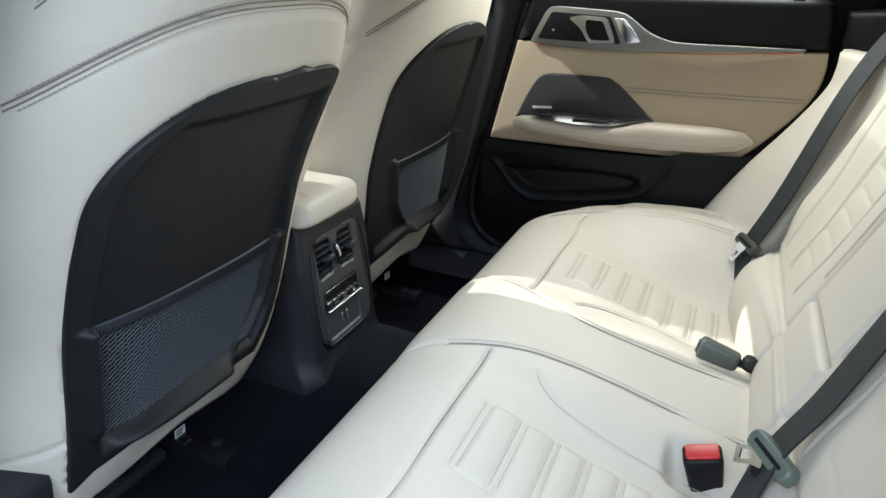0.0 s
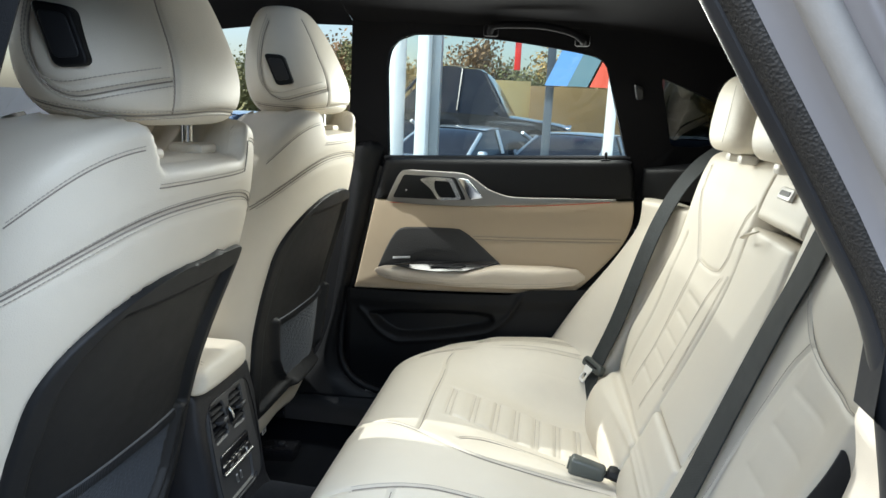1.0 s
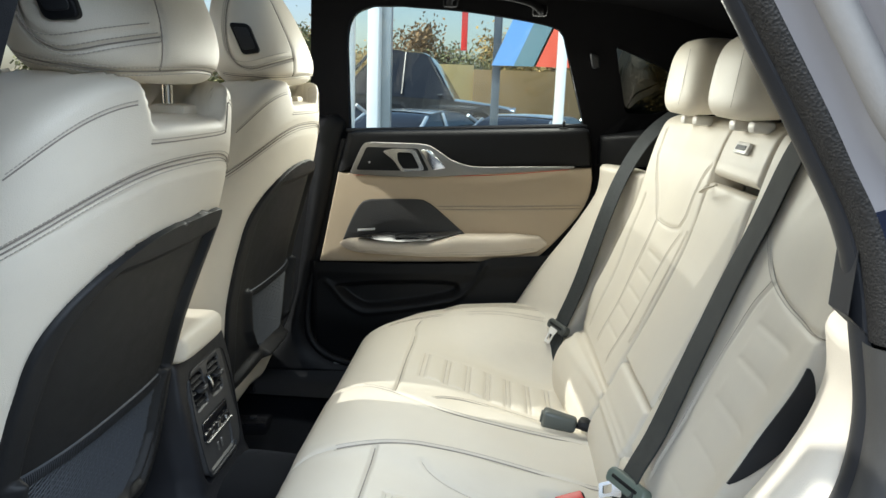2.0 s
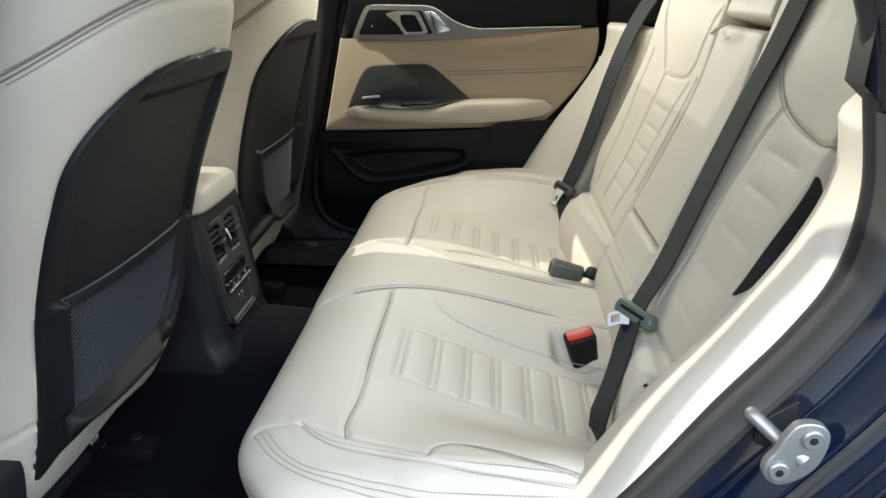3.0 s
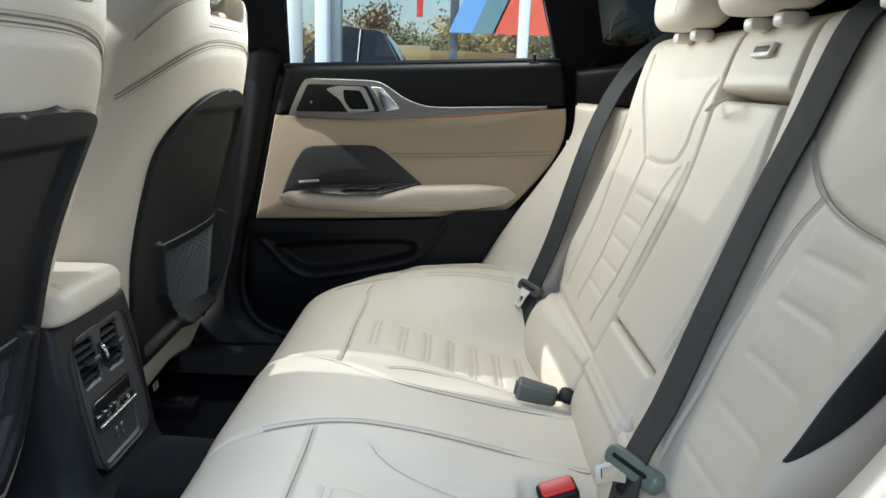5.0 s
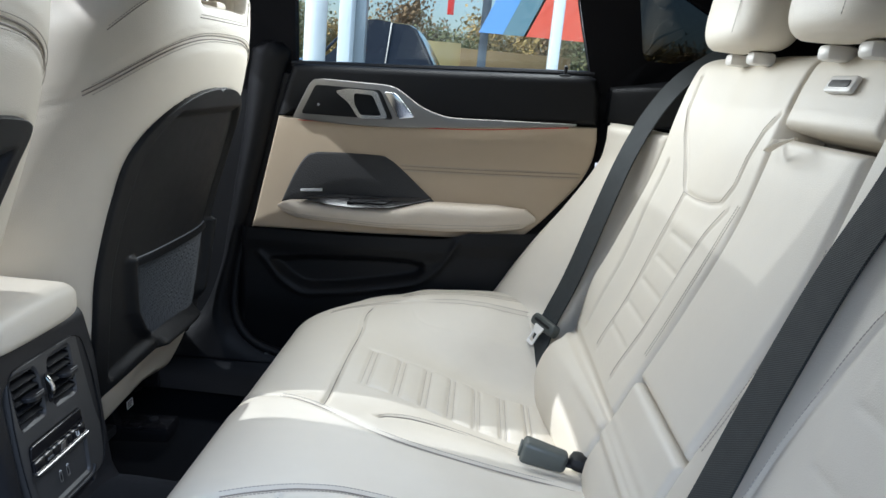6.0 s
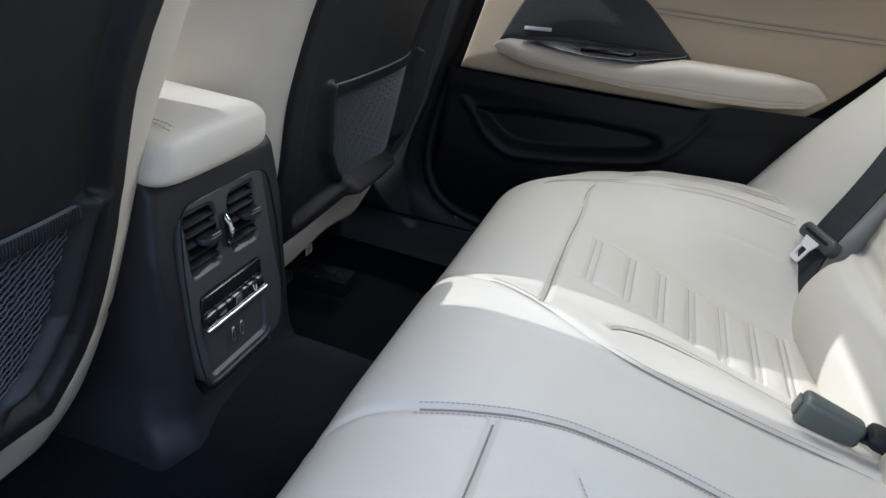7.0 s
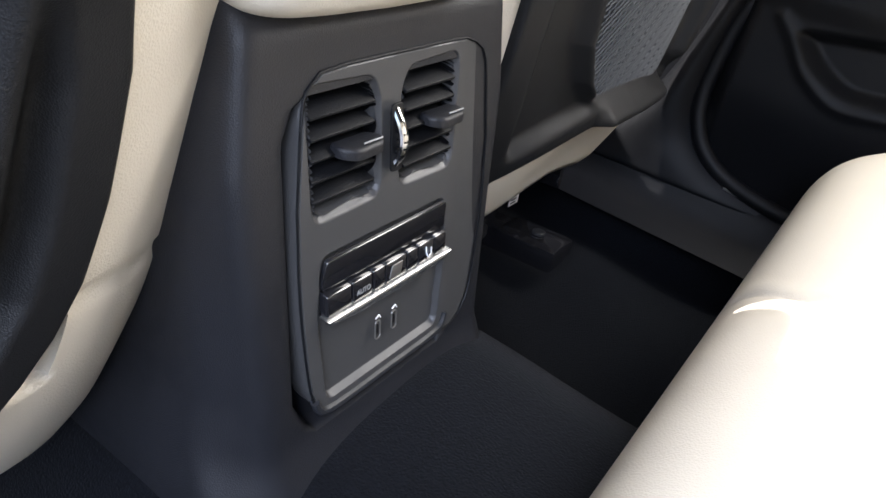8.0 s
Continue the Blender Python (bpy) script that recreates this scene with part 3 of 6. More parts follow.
part("flute_stitching", stitches(lines[-4 * len(FLUTE_X):], 0.0040, 0.0037, 0.0005), THREAD, bench, "fine stitching across the flutes", kind="stuff")
# cords sunk into the grooves darken them like crease shadow
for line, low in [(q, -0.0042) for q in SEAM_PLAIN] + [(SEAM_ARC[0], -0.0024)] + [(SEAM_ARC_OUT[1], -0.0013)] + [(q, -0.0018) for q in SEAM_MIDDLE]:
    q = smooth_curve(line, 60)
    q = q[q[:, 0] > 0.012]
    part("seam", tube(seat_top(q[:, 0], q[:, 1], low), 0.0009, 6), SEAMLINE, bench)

# backrest: a leaning profile, cut into sections
BACK = smooth_curve([(0.430, 0.17), (0.404, 0.20), (0.400, 0.25), (0.408, 0.285), (0.424, 0.312), (0.446, 0.325), (0.470, 0.342), (0.490, 0.388), (0.535, 0.49),
                     (0.583, 0.615), (0.612, 0.73), (0.632, 0.80), (0.650, 0.828), (0.69, 0.836), (0.73, 0.80), (0.74, 0.70)], 300)
back_s = np.r_[0, np.cumsum(np.linalg.norm(np.diff(BACK, axis=0), axis=1))]
FACE = BACK[: int(np.argmax(BACK[:, 1]))]


def back_x(z):
    return np.interp(z, FACE[:, 1], FACE[:, 0])


def back_hollow(y, z):
    """How far the backrest's face comes forward at the sides."""
    a = np.abs(y)
    return 0.022 * ease(a, 0.36, 0.50) * ease(z, 0.33, 0.45) - 0.005 * ease(a, 0.13, 0.22) * (1 - ease(a, 0.34, 0.42)) * ease(z, 0.36, 0.44)


def back_at(y, z, out=0.001):
    y, z = np.asarray(y, float), np.asarray(z, float)
    return np.stack([back_x(z) - back_hollow(y, z) - out, y, z + 0 * y], -1)


PAD_EDGE = [(0.462, 0.806), (0.455, 0.75), (0.432, 0.71), (0.403, 0.673), (0.372, 0.632), (0.355, 0.621), (0.30, 0.620), (0.235, 0.624), (0.195, 0.632), (0.172, 0.66), (0.168, 0.70), (0.150, 0.738), (0.128, 0.757)]
INSERT_OUT = [tuple(q) for q in smooth_curve([(0.358, 0.622), (0.355, 0.54), (0.335, 0.45), (0.318, 0.36)], 20)]
INSERT_IN = [tuple(q) for q in smooth_curve([(0.158, 0.627), (0.178, 0.605), (0.195, 0.575), (0.196, 0.50), (0.194, 0.42), (0.19, 0.36)], 20)]
CRACK = [tuple(q) for q in smooth_curve([(0.455, 0.66), (0.452, 0.58), (0.435, 0.50), (0.425, 0.42), (0.43, 0.36)], 24)]
FLUTE_Z = [0.560, 0.520, 0.480, 0.440, 0.400]
NEAR_PAD = [tuple(q) for q in smooth_curve([(0.165, 0.80), (0.180, 0.73), (0.215, 0.68), (0.26, 0.648), (0.33, 0.631), (0.40, 0.629), (0.47, 0.640), (0.56, 0.670)], 30)]
NEAR_IN = [tuple(q) for q in smooth_curve([(0.262, 0.646), (0.235, 0.60), (0.225, 0.50), (0.230, 0.42), (0.24, 0.36)], 20)]
NEAR_FLUTE = [0.594, 0.548, 0.492, 0.438, 0.386]


def back_piece(name, y0, y1, i0, i1, n, seams, label=""):
    prof = BACK[i0:i1]
    mask0 = (np.arange(i0, i1) < len(FACE)).astype(float)[:, None]
    yy = np.linspace(y0, y1, n)
    Z = np.broadcast_to(prof[:, 1][:, None], (len(prof), n)).copy()
    Y = np.broadcast_to(yy, Z.shape).copy()
    if y0 < -0.3:   # the near section narrows downwards along its open edge
        Y = -0.114 + (Y + 0.114) * (1 - 0.13 * (1 - ease(Z, 0.36, 0.64)) - 0.030 * np.exp(-((Z - 0.520) / 0.050) ** 2))
    Y = np.where(np.abs(Y) > 0.114, np.sign(Y) * (0.114 + (np.abs(Y) - 0.114) * (1 - 0.12 * (1 - ease(Z, 0.318, 0.336)))), Y)
    X = prof[:, 0][:, None] - back_hollow(Y, Z) + 0.040 * (1 - ease(np.abs(Y), 0.10, 0.44)) * (1 - ease(Z, 0.30, 0.345)) * mask0
    t = np.gradient(prof, axis=0)
    t /= np.linalg.norm(t, axis=1)[:, None]
    d = np.zeros_like(Z)
    a = np.abs(Y)
    if seams:
        near = y0 < 0
        for line, depth in (((NEAR_PAD, 0.0036), (NEAR_IN, 0.0022)) if near else ((PAD_EDGE, 0.004), (INSERT_OUT, 0.0026), (INSERT_IN, 0.0026), (CRACK, 0.006))):
            d += depth * np.exp(-(far_from(a, Z, line) / 0.0038) ** 2)
        lim = ease(a, 0.262, 0.274) * (1 - ease(a, 0.370, 0.398)) if near else ease(a, 0.200, 0.215) * (1 - ease(a, 0.325, 0.340))
        for fz in (NEAR_FLUTE if near else FLUTE_Z):
            d += lim * (0.0011 if near else 0.0024) * np.exp(-((Z - fz) / 0.0034) ** 2) - lim * 0.0008 * np.exp(-((Z - fz - 0.02) / 0.012) ** 2)
        d += 0.011 * np.exp(-((Z - 0.334) / 0.006) ** 2)
        d += 0.0015 * np.sin(Y * 22 + Z * 13) * np.sin(Z * 19 - Y * 8)
    mask = (np.arange(i0, i1) < len(FACE)).astype(float)[:, None]
    d = d * mask
    P = np.stack([X + t[:, 1][:, None] * d, Y, Z - t[:, 0][:, None] * d], -1)
    return part(name, pad(P, 0.011, 0.05, (-1, 0, 0.9)), LEATHER, bench, label, sharp=80)


def row_of(z):
    return int(np.searchsorted(FACE[:, 1], z))


TOP = len(BACK)
back_piece("backrest", 0.114, 0.505, 0, TOP, 150, True)
back_piece("backrest", -0.457, -0.114, 0, TOP, 150, True)
back_piece("backrest_base", -0.112, 0.112, 0, row_of(0.396), 60, False)
back_piece("folding_armrest", -0.109, 0.109, row_of(0.400), row_of(0.735), 80, False, "fold-down centre armrest in ivory leather")
back_piece("armrest_crown", -0.109, 0.109, row_of(0.742), TOP, 60, False)
# charcoal strip over the backrest's side wall, painting the shade of the gap
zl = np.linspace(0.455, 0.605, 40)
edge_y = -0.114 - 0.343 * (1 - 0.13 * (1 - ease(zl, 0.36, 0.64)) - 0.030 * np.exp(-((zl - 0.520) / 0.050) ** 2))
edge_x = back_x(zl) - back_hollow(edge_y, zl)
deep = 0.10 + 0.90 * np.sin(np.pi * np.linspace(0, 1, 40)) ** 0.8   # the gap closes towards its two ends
shade_strip = np.stack([np.stack([edge_x + dx * deep + 0.001, edge_y + dy * deep, zl], -1) for dx, dy in ((0.002, -0.002), (0.008, -0.006), (0.030, -0.013))], 1)
part("gap_shade", sheet(np.concatenate([shade_strip, (shade_strip + [0.0, 0.002, 0])[:, ::-1]], 1), closed_v=True, cap_u=True), CHARCOAL, bench, "dark strip painting the shade of the gap beside the backrest")
lines = []
for s in (-1, 1):
    for line in ((PAD_EDGE, INSERT_OUT, INSERT_IN) if s > 0 else (NEAR_PAD, NEAR_IN)):
        q = np.array(line)
        lines.append(back_at(q[:, 0] * s + 0.006, q[:, 1]))
    for off in (0.0, 0.007):
        q = smooth_curve([(0.118, 0.64), (0.126, 0.60), (0.127, 0.52), (0.124, 0.42)], 30)
        lines.append(back_at(s * (q[:, 0] + off), q[:, 1]))
part("stitching", stitches(lines), THREAD, bench, "fine grey-brown stitching", kind="stuff")
for s, line in ((-1, NEAR_PAD),):
    q = smooth_curve(line, 60)
    part("seam", tube(back_at(q[:, 0] * s, q[:, 1], -0.0030), 0.0006, 6), SEAMLINE, bench)

# pull strap and tether trim on the centre section
strap = smooth_curve([(0.604, 0.085, 0.728), (0.590, 0.070, 0.716), (0.588, 0.030, 0.728), (0.597, 0.015, 0.735)], 16)
part("pull_strap", tube(strap, 0.005, 8, 0.35), LEATHER, bench, "short leather pull strap")
def tether(y, z0):
    q = rounded([(-0.030, -0.010), (0.030, -0.010), (0.030, 0.010), (-0.030, 0.010)], 0.006)
    hole = rounded([(-0.022, -0.004), (0.022, -0.004), (0.022, 0.004), (-0.022, 0.004)], 0.003)
    put = lambda u, v, w: (back_x(z0) + 0.4 * v - 0.9 * w - 0.002, y + u, z0 + 0.9 * v + 0.4 * w)
    tr = part("tether_trim", plate(q, put, 0.005, 0.002), WHITE_PLASTIC, bench, "ivory plastic trim round a slot")
    part("slot", plate(hole, lambda u, v, w: put(u, v, w + 0.0052), 0.0008, 0.0003), BLACK, tr)
tether(0.0, 0.795)


def headrest(y, w, z0, z1, x, lean=0.12):
    """A rounded rear head restraint on two posts."""
    lev = np.linspace(0, 1, 30)
    rows = []
    for v in lev:
        z = z0 + (z1 - z0) * v
        k = (1 - abs(2 * v - 1) ** 3.2) ** (1 / 3.2) if 0 < v < 1 else 0.0
        ww, dd = w * (0.22 + 0.78 * k) * (1 - 0.10 * v), 0.050 * (0.15 + 0.85 * k)
        ang = np.linspace(0, 2 * np.pi, 48, endpoint=False)
        c, s = np.cos(ang), np.sin(ang)
        rows.append(np.stack([x + lean * (z - z0) + dd * np.sign(s) * np.abs(s) ** 0.7, y + ww * np.sign(c) * np.abs(c) ** 0.7, np.full(48, z)], -1))
    h = part("headrest", sheet(np.array(rows), closed_v=True, cap_u=True), LEATHER, bench, sharp=80)
    seam = [(x + lean * (z1 - z0) * v - 0.047, y - 0.55 * w + 0.0 * v, z0 + (z1 - z0) * v) for v in np.linspace(0.15, 0.85, 12)]
    part("stitching", stitches([seam]), THREAD, h, kind="stuff")
    for dy in (-0.045, 0.045):
        part("post_sleeve", brick(x + 0.01, y + dy, z0 - 0.008, 0.034, 0.030, 0.018, 0.006), WHITE_PLASTIC, bench, "ivory plastic post sleeve")
    return h


headrest(0.315, 0.125, 0.838, 0.985, 0.625)
headrest(0.0, 0.118, 0.838, 0.970, 0.625)
headrest(-0.315, 0.125, 0.838, 0.985, 0.625)


def side_bolster(s, inner):
    """The fixed leather bolster between backrest and door; s is the side."""
    edge = smooth_curve([(0.285, 0.20), (0.294, 0.30), (0.322, 0.36), (0.375, 0.45), (0.440, 0.545), (0.487, 0.625), (0.497, 0.665), (0.497, 0.705)], 90)
    z = edge[:, 1]
    inner_x = np.interp(z, FACE[:, 1], FACE[:, 0]) - 0.012
    inner_x = np.maximum(inner_x, edge[:, 0] + 0.03)
    u = np.linspace(0, 1, 46)
    w = u ** 0.92
    yo = 0.655
    X = edge[:, 0][:, None] + (inner_x - edge[:, 0])[:, None] * w[None]
    Y = yo + (inner - yo) * u[None] + 0 * X
    X = X - 0.004 * np.sin(math.pi * u)[None]
    Zs = z[:, None] + 0 * X
    P = np.stack([X, s * Y, Zs], -1)
    return part("side_bolster", pad(P, 0.016, 0.06, (-1, -s * 0.6, 0)), LEATHER, bench, "smooth ivory leather side bolster", sharp=80)


side_bolster(1, 0.512)

# the near bolster is a narrow padded band along the doorway, with a gap between it and the backrest
BAND = smooth_curve([(0.290, 0.215), (0.306, 0.272), (0.330, 0.322), (0.400, 0.423), (0.480, 0.527), (0.513, 0.590), (0.529, 0.645), (0.527, 0.682), (0.520, 0.706)], 120)
bt = np.gradient(BAND, axis=0)
bt /= np.linalg.norm(bt, axis=1)[:, None]
bn = np.stack([-bt[:, 1], bt[:, 0]], -1)
SECTION = smooth_curve([(-0.674, -0.030), (-0.669, -0.006), (-0.655, 0.009), (-0.634, 0.017), (-0.605, 0.016), (-0.582, 0.010), (-0.568, -0.002), (-0.561, -0.022), (-0.558, -0.075)], 40)
bs = np.r_[0, np.cumsum(np.linalg.norm(np.diff(BAND, axis=0), axis=1))]
swell = 0.55 + 0.45 * ease(bs, 0.10, 0.30)
tip = 0.022 * (1 - np.sqrt(np.clip(1 - ease(bs, bs[-1] - 0.020, bs[-1]) ** 2, 0, 1)))
rows = []
for k in range(len(BAND)):
    o = np.where(SECTION[:, 1] > 0, SECTION[:, 1] * swell[k], SECTION[:, 1]) - tip[k] + 0.0012 * math.sin(bs[k] * 37)
    rows.append(np.stack([BAND[k, 0] + bn[k, 0] * o, SECTION[:, 0], BAND[k, 1] + bn[k, 1] * o], -1))
part("side_bolster", sheet(np.array(rows), cap_u=True), LEATHER, bench, "smooth ivory leather side bolster", sharp=80)

# ---- front seats ----
# Local frame: the seat's middle at y = 0; the same x and z as the car.
RX = lambda z: np.interp(z, [0.10, 0.16, 0.22, 0.29, 0.36, 0.44, 0.52, 0.60, 0.685, 0.76, 0.82, 0.90],
                         [-0.31, -0.286, -0.264, -0.247, -0.235, -0.222, -0.196, -0.165, -0.131, -0.110, -0.103, -0.101])
HALF = lambda z: np.interp(z, [0.10, 0.16, 0.22, 0.25, 0.30, 0.35, 0.41, 0.55, 0.66, 0.76, 0.82, 0.86, 0.90],
                           [0.195, 0.220, 0.243, 0.254, 0.274, 0.287, 0.297, 0.296, 0.274, 0.252, 0.240, 0.225, 0.20])
DEEP = lambda z: np.interp(z, [0.1, 0.5, 0.75, 0.88], [0.17, 0.19, 0.16, 0.12])
zz = np.linspace(0.10, 0.90, 161)
def soft(f):
    v = f(zz)
    k = np.hanning(21)
    k /= k.sum()
    e = np.convolve(np.pad(v, 10, mode="edge"), k, mode="valid")
    return lambda z: np.interp(z, zz, e)
RX, HALF, DEEP = soft(RX), soft(HALF), soft(DEEP)
BOXY = 2.8   # how square the shell's section is


def rear_face(y, z, out=0.0):
    """The rear of the seat's leather shell."""
    y, z = np.asarray(y, float), np.asarray(z, float)
    q = np.clip(np.abs(y) / HALF(z), 0, 0.999) ** BOXY
    return RX(z) - DEEP(z) * (1 - (1 - q) ** (1 / BOXY)) + out


def seam_height(y):
    return 0.778 - 5.8 * np.abs(y) ** 3.1


def shoulder(y):
    a = np.abs(y)
    return 0.870 - 0.046 * (1 - ease(a, 0.090, 0.114)) - 0.072 * np.clip(a / 0.235, 0, 1.1) ** 5


def crown(z, start, power):
    """Narrowing of the back panel towards its rounded top."""
    return np.clip(1 - (np.maximum(z - start, 0) / (0.7025 - start)) ** power, 0.0003, 1) ** (1 / power)


PANEL_W = lambda z: crown(z, 0.575, 2.4) * np.interp(z, [0.170, 0.20, 0.25, 0.31, 0.38, 0.45, 0.54, 0.62, 0.70], [0.180, 0.190, 0.196, 0.200, 0.204, 0.207, 0.209, 0.206, 0.200])
INNER_W = lambda z: crown(z, 0.672, 3.5) * np.interp(z, [0.170, 0.20, 0.23, 0.26, 0.30, 0.36, 0.42, 0.46, 0.50, 0.54, 0.58, 0.62, 0.66, 0.69], [0.090, 0.112, 0.132, 0.146, 0.158, 0.168, 0.174, 0.170, 0.158, 0.146, 0.142, 0.145, 0.155, 0.170])
def panel_low(y):
    """The lower edge of the back panel, arched up between its two tips."""
    a = np.abs(y)
    return 0.235 + 0.048 * np.clip(1 - (a / 0.20) ** 2.6, 0, 1) - 0.020 * ease(a, 0.165, 0.192)


POCKET = dict(top=0.450, low=0.300)


def front_seat(name, label, inner):
    """A front seat; inner is the side towards the console, on which its panel is cut narrower."""
    inner_w = INNER_W if inner > 0 else PANEL_W
    seat = thing(name, label, "car seat", group="front seats")
    # leather shell of the backrest
    lev = np.r_[np.linspace(0.135, 0.16, 6), np.linspace(0.165, 0.80, 130), np.linspace(0.803, 0.886, 44)]
    ang = np.linspace(0, 2 * np.pi, 220, endpoint=False)
    rows = []
    for z in lev:
        k = 1 - 0.10 * (1 - min(1, max(0, (z - 0.135) / 0.025))) ** 2
        W, A = HALF(z) * k, DEEP(z)
        c, s = np.cos(ang), np.sin(ang)
        y = W * np.sign(c) * np.abs(c) ** (2 / BOXY)
        x = np.where(s > 0, RX(z) - A + A * np.abs(s) ** (2 / BOXY), RX(z) - A - 0.035 * np.abs(s) ** (2 / BOXY))
        # the top is cut by a shoulder line with a saddle for the post guides
        zt = shoulder(y)
        over = np.clip((z - zt + 0.016) / 0.032, 0, 1)
        zc = np.where(z < zt - 0.016, z, zt - 0.016 + 0.032 * (over - over ** 2 / 2))
        x = x - 0.022 * over ** 2 * (s > 0)
        d = np.zeros_like(y)
        seam_z = seam_height(y)
        rear = (s > -0.2)
        for o in (-0.010, 0.0, 0.010):
            d += rear * (0.0035 if o == 0 else 0.0016) * np.exp(-((z - seam_z - o) / 0.0035) ** 2)
        low_seam = 0.312 - 0.15 * (np.abs(y) - 0.20)
        d += rear * (np.abs(y) > 0.14) * 0.0035 * np.exp(-((z - low_seam) / 0.004) ** 2)
        zc = zc + 0.070 * np.clip(1 - (np.abs(y) / 0.19) ** 2, 0, 1) * (1 - ease(z, 0.135, 0.33))
        # a hollow behind the hard panel
        rim_w = np.where(y * inner > 0, inner_w(np.minimum(zc, 0.702)), PANEL_W(np.minimum(zc, 0.702)))
        low_edge = panel_low(y)
        hollow = 0.026 * ease(rim_w - np.abs(y), 0.006, 0.014) * ease(zc - low_edge, 0.012, 0.022) * (1 - ease(zc, 0.690, 0.698)) * (s > 0)
        rows.append(np.stack([x - d * np.sign(s) * np.abs(s) - hollow, y * (1 - d * 2), zc], -1))
    last = rows[-1]
    for f, drop in ((0.94, -0.004), (0.84, -0.006), (0.6, -0.006), (0.3, -0.006), (0.02, -0.006)):
        q = last.copy()
        q[:, 0] = last[:, 0].mean() + (last[:, 0] - last[:, 0].mean()) * f
        q[:, 1] = last[:, 1] * f
        q[:, 2] = shoulder(q[:, 1]) - drop - 0.002
        rows.append(q)
    part("backrest", sheet(np.array(rows), closed_v=True, cap_u=True), LEATHER, seat, sharp=80)
    lines = []
    for o in (-0.006, 0.006):
        y = np.linspace(-0.245, 0.245, 90)
        z = seam_height(y) + o
        lines.append(np.stack([rear_face(y, z, 0.0012), y, z], -1))
    part("stitching", stitches(lines), THREAD, seat, "fine grey-brown stitching", kind="stuff")
    # painted seam shadow between the two stitch rows
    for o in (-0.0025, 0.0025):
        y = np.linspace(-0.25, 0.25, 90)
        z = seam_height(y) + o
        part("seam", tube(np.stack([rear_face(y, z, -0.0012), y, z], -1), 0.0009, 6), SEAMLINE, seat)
    # hard back panel with a recessed field
    u = np.linspace(-1, 1, 160)
    vz = np.r_[np.linspace(0.195, 0.64, 140), np.linspace(0.642, 0.690, 24), np.linspace(0.6908, 0.7023, 26)]
    Zp = np.broadcast_to(vz[:, None], (len(vz), len(u)))
    Wp = np.where(u[None] * inner > 0, inner_w(vz)[:, None], PANEL_W(vz)[:, None])
    Yp = u[None] * Wp
    Zlow = panel_low(Yp)
    Zp = Zp + (Zlow - 0.195) * (1 - ease(Zp, 0.195, 0.42))
    # distance from the panel's rim, near enough
    rim = np.minimum((1 - np.abs(u))[None] * Wp, np.maximum(0.702 - Zp, 0) * 0.9)
    rec = 0.013 * ease(rim, 0.024, 0.036) * ease(Zp - Zlow, 0.016, 0.034)
    # the net's reach to either side, and the rails round it
    def reach(y, z):
        wide = np.interp(z, [POCKET["low"], POCKET["top"]], [0.158, 0.176])
        cut = np.interp(z, [POCKET["low"], 0.335, 0.37, POCKET["top"]], [0.040, 0.082, 0.106, 0.124])
        return np.where(y * inner > 0, cut, wide)
    hw = reach(Yp, Zp)
    side = np.exp(-((np.abs(Yp) - hw - 0.010) / 0.009) ** 2) * ease(Zp, 0.300, 0.325) * (1 - ease(Zp, 0.456, 0.464))
    foot = np.exp(-((Zp - POCKET["low"] + 0.012) / 0.010) ** 2) * (1 - ease(np.abs(Yp), hw - 0.01, hw + 0.012))
    Xp = rear_face(Yp, Zp, 0.0075) - rec + 0.014 * np.maximum(side, foot)
    P = np.stack([Xp, Yp, Zp], -1)
    panel = part("back_panel", pad(P, 0.006, 0.020, (1, 0, 0)), BACK_PANEL, seat, "charcoal moulded seat back panel", sharp=60)
    # net: two families of cords drawn taut between the rails
    def net_at(y, z):
        ends = reach(np.array([-1.0, 1.0])[:, None] * np.ones(len(z)), z)
        left, right = rear_face(-ends[0], z), rear_face(ends[1], z)
        f = (y + ends[0]) / (ends[0] + ends[1])
        chord = left + (right - left) * f - 0.004
        return np.stack([np.maximum(chord, rear_face(y, z) - 0.0045), y, z], -1)
    vs, fs = [], []
    for sgn in (-1, 1):
        for k in np.arange(-0.60, 0.6001, 0.0092):
            z = np.linspace(POCKET["low"] + 0.002, POCKET["top"] - 0.006, 50)
            y = sgn * (k + (z - POCKET["low"]) * 1.45 - 0.09) + 0.0016 * np.sin(z * 1100 + k * 90)
            ok = np.abs(y) < reach(y, z) - 0.002
            if ok.sum() > 3:
                v, f = tube(net_at(y[ok], z[ok]) + [0.0008 * sgn, 0, 0], 0.00095, 5)
                n = len(vs)
                vs += v
                fs += [tuple(i + n for i in q) for q in f]
    net = part("pocket_net", (vs, fs), NET, panel, "slate grey elastic net", kind="stuff")
    yl, yr = -float(reach(np.array(-1.0), POCKET["top"])), float(reach(np.array(1.0), POCKET["top"]))
    y = np.linspace(yl, yr, 40)
    part("elastic_band", tube(net_at(y, np.full(40, POCKET["top"])) + [0.002, 0, 0], 0.0032, 8, 2.2), NET, panel, "ribbed slate elastic band")
    yy = np.linspace(yl + 0.003, yr - 0.003, 110)
    top = net_at(yy, np.full(110, POCKET["top"])) + [0.002, 0, 0]
    part("band_rib", join(*[tube([q + [0.0031, 0, -0.006], q + [0.0037, 0, 0.0], q + [0.0031, 0, 0.006]], 0.0006, 5) for q in top]), BACK_PANEL, panel, kind="stuff")
    # seams along the shoulders and round the saddle
    lines = []
    for sg in (-1, 1):
        y = np.linspace(0.122, 0.232, 50) * sg
        z = shoulder(y) - 0.022
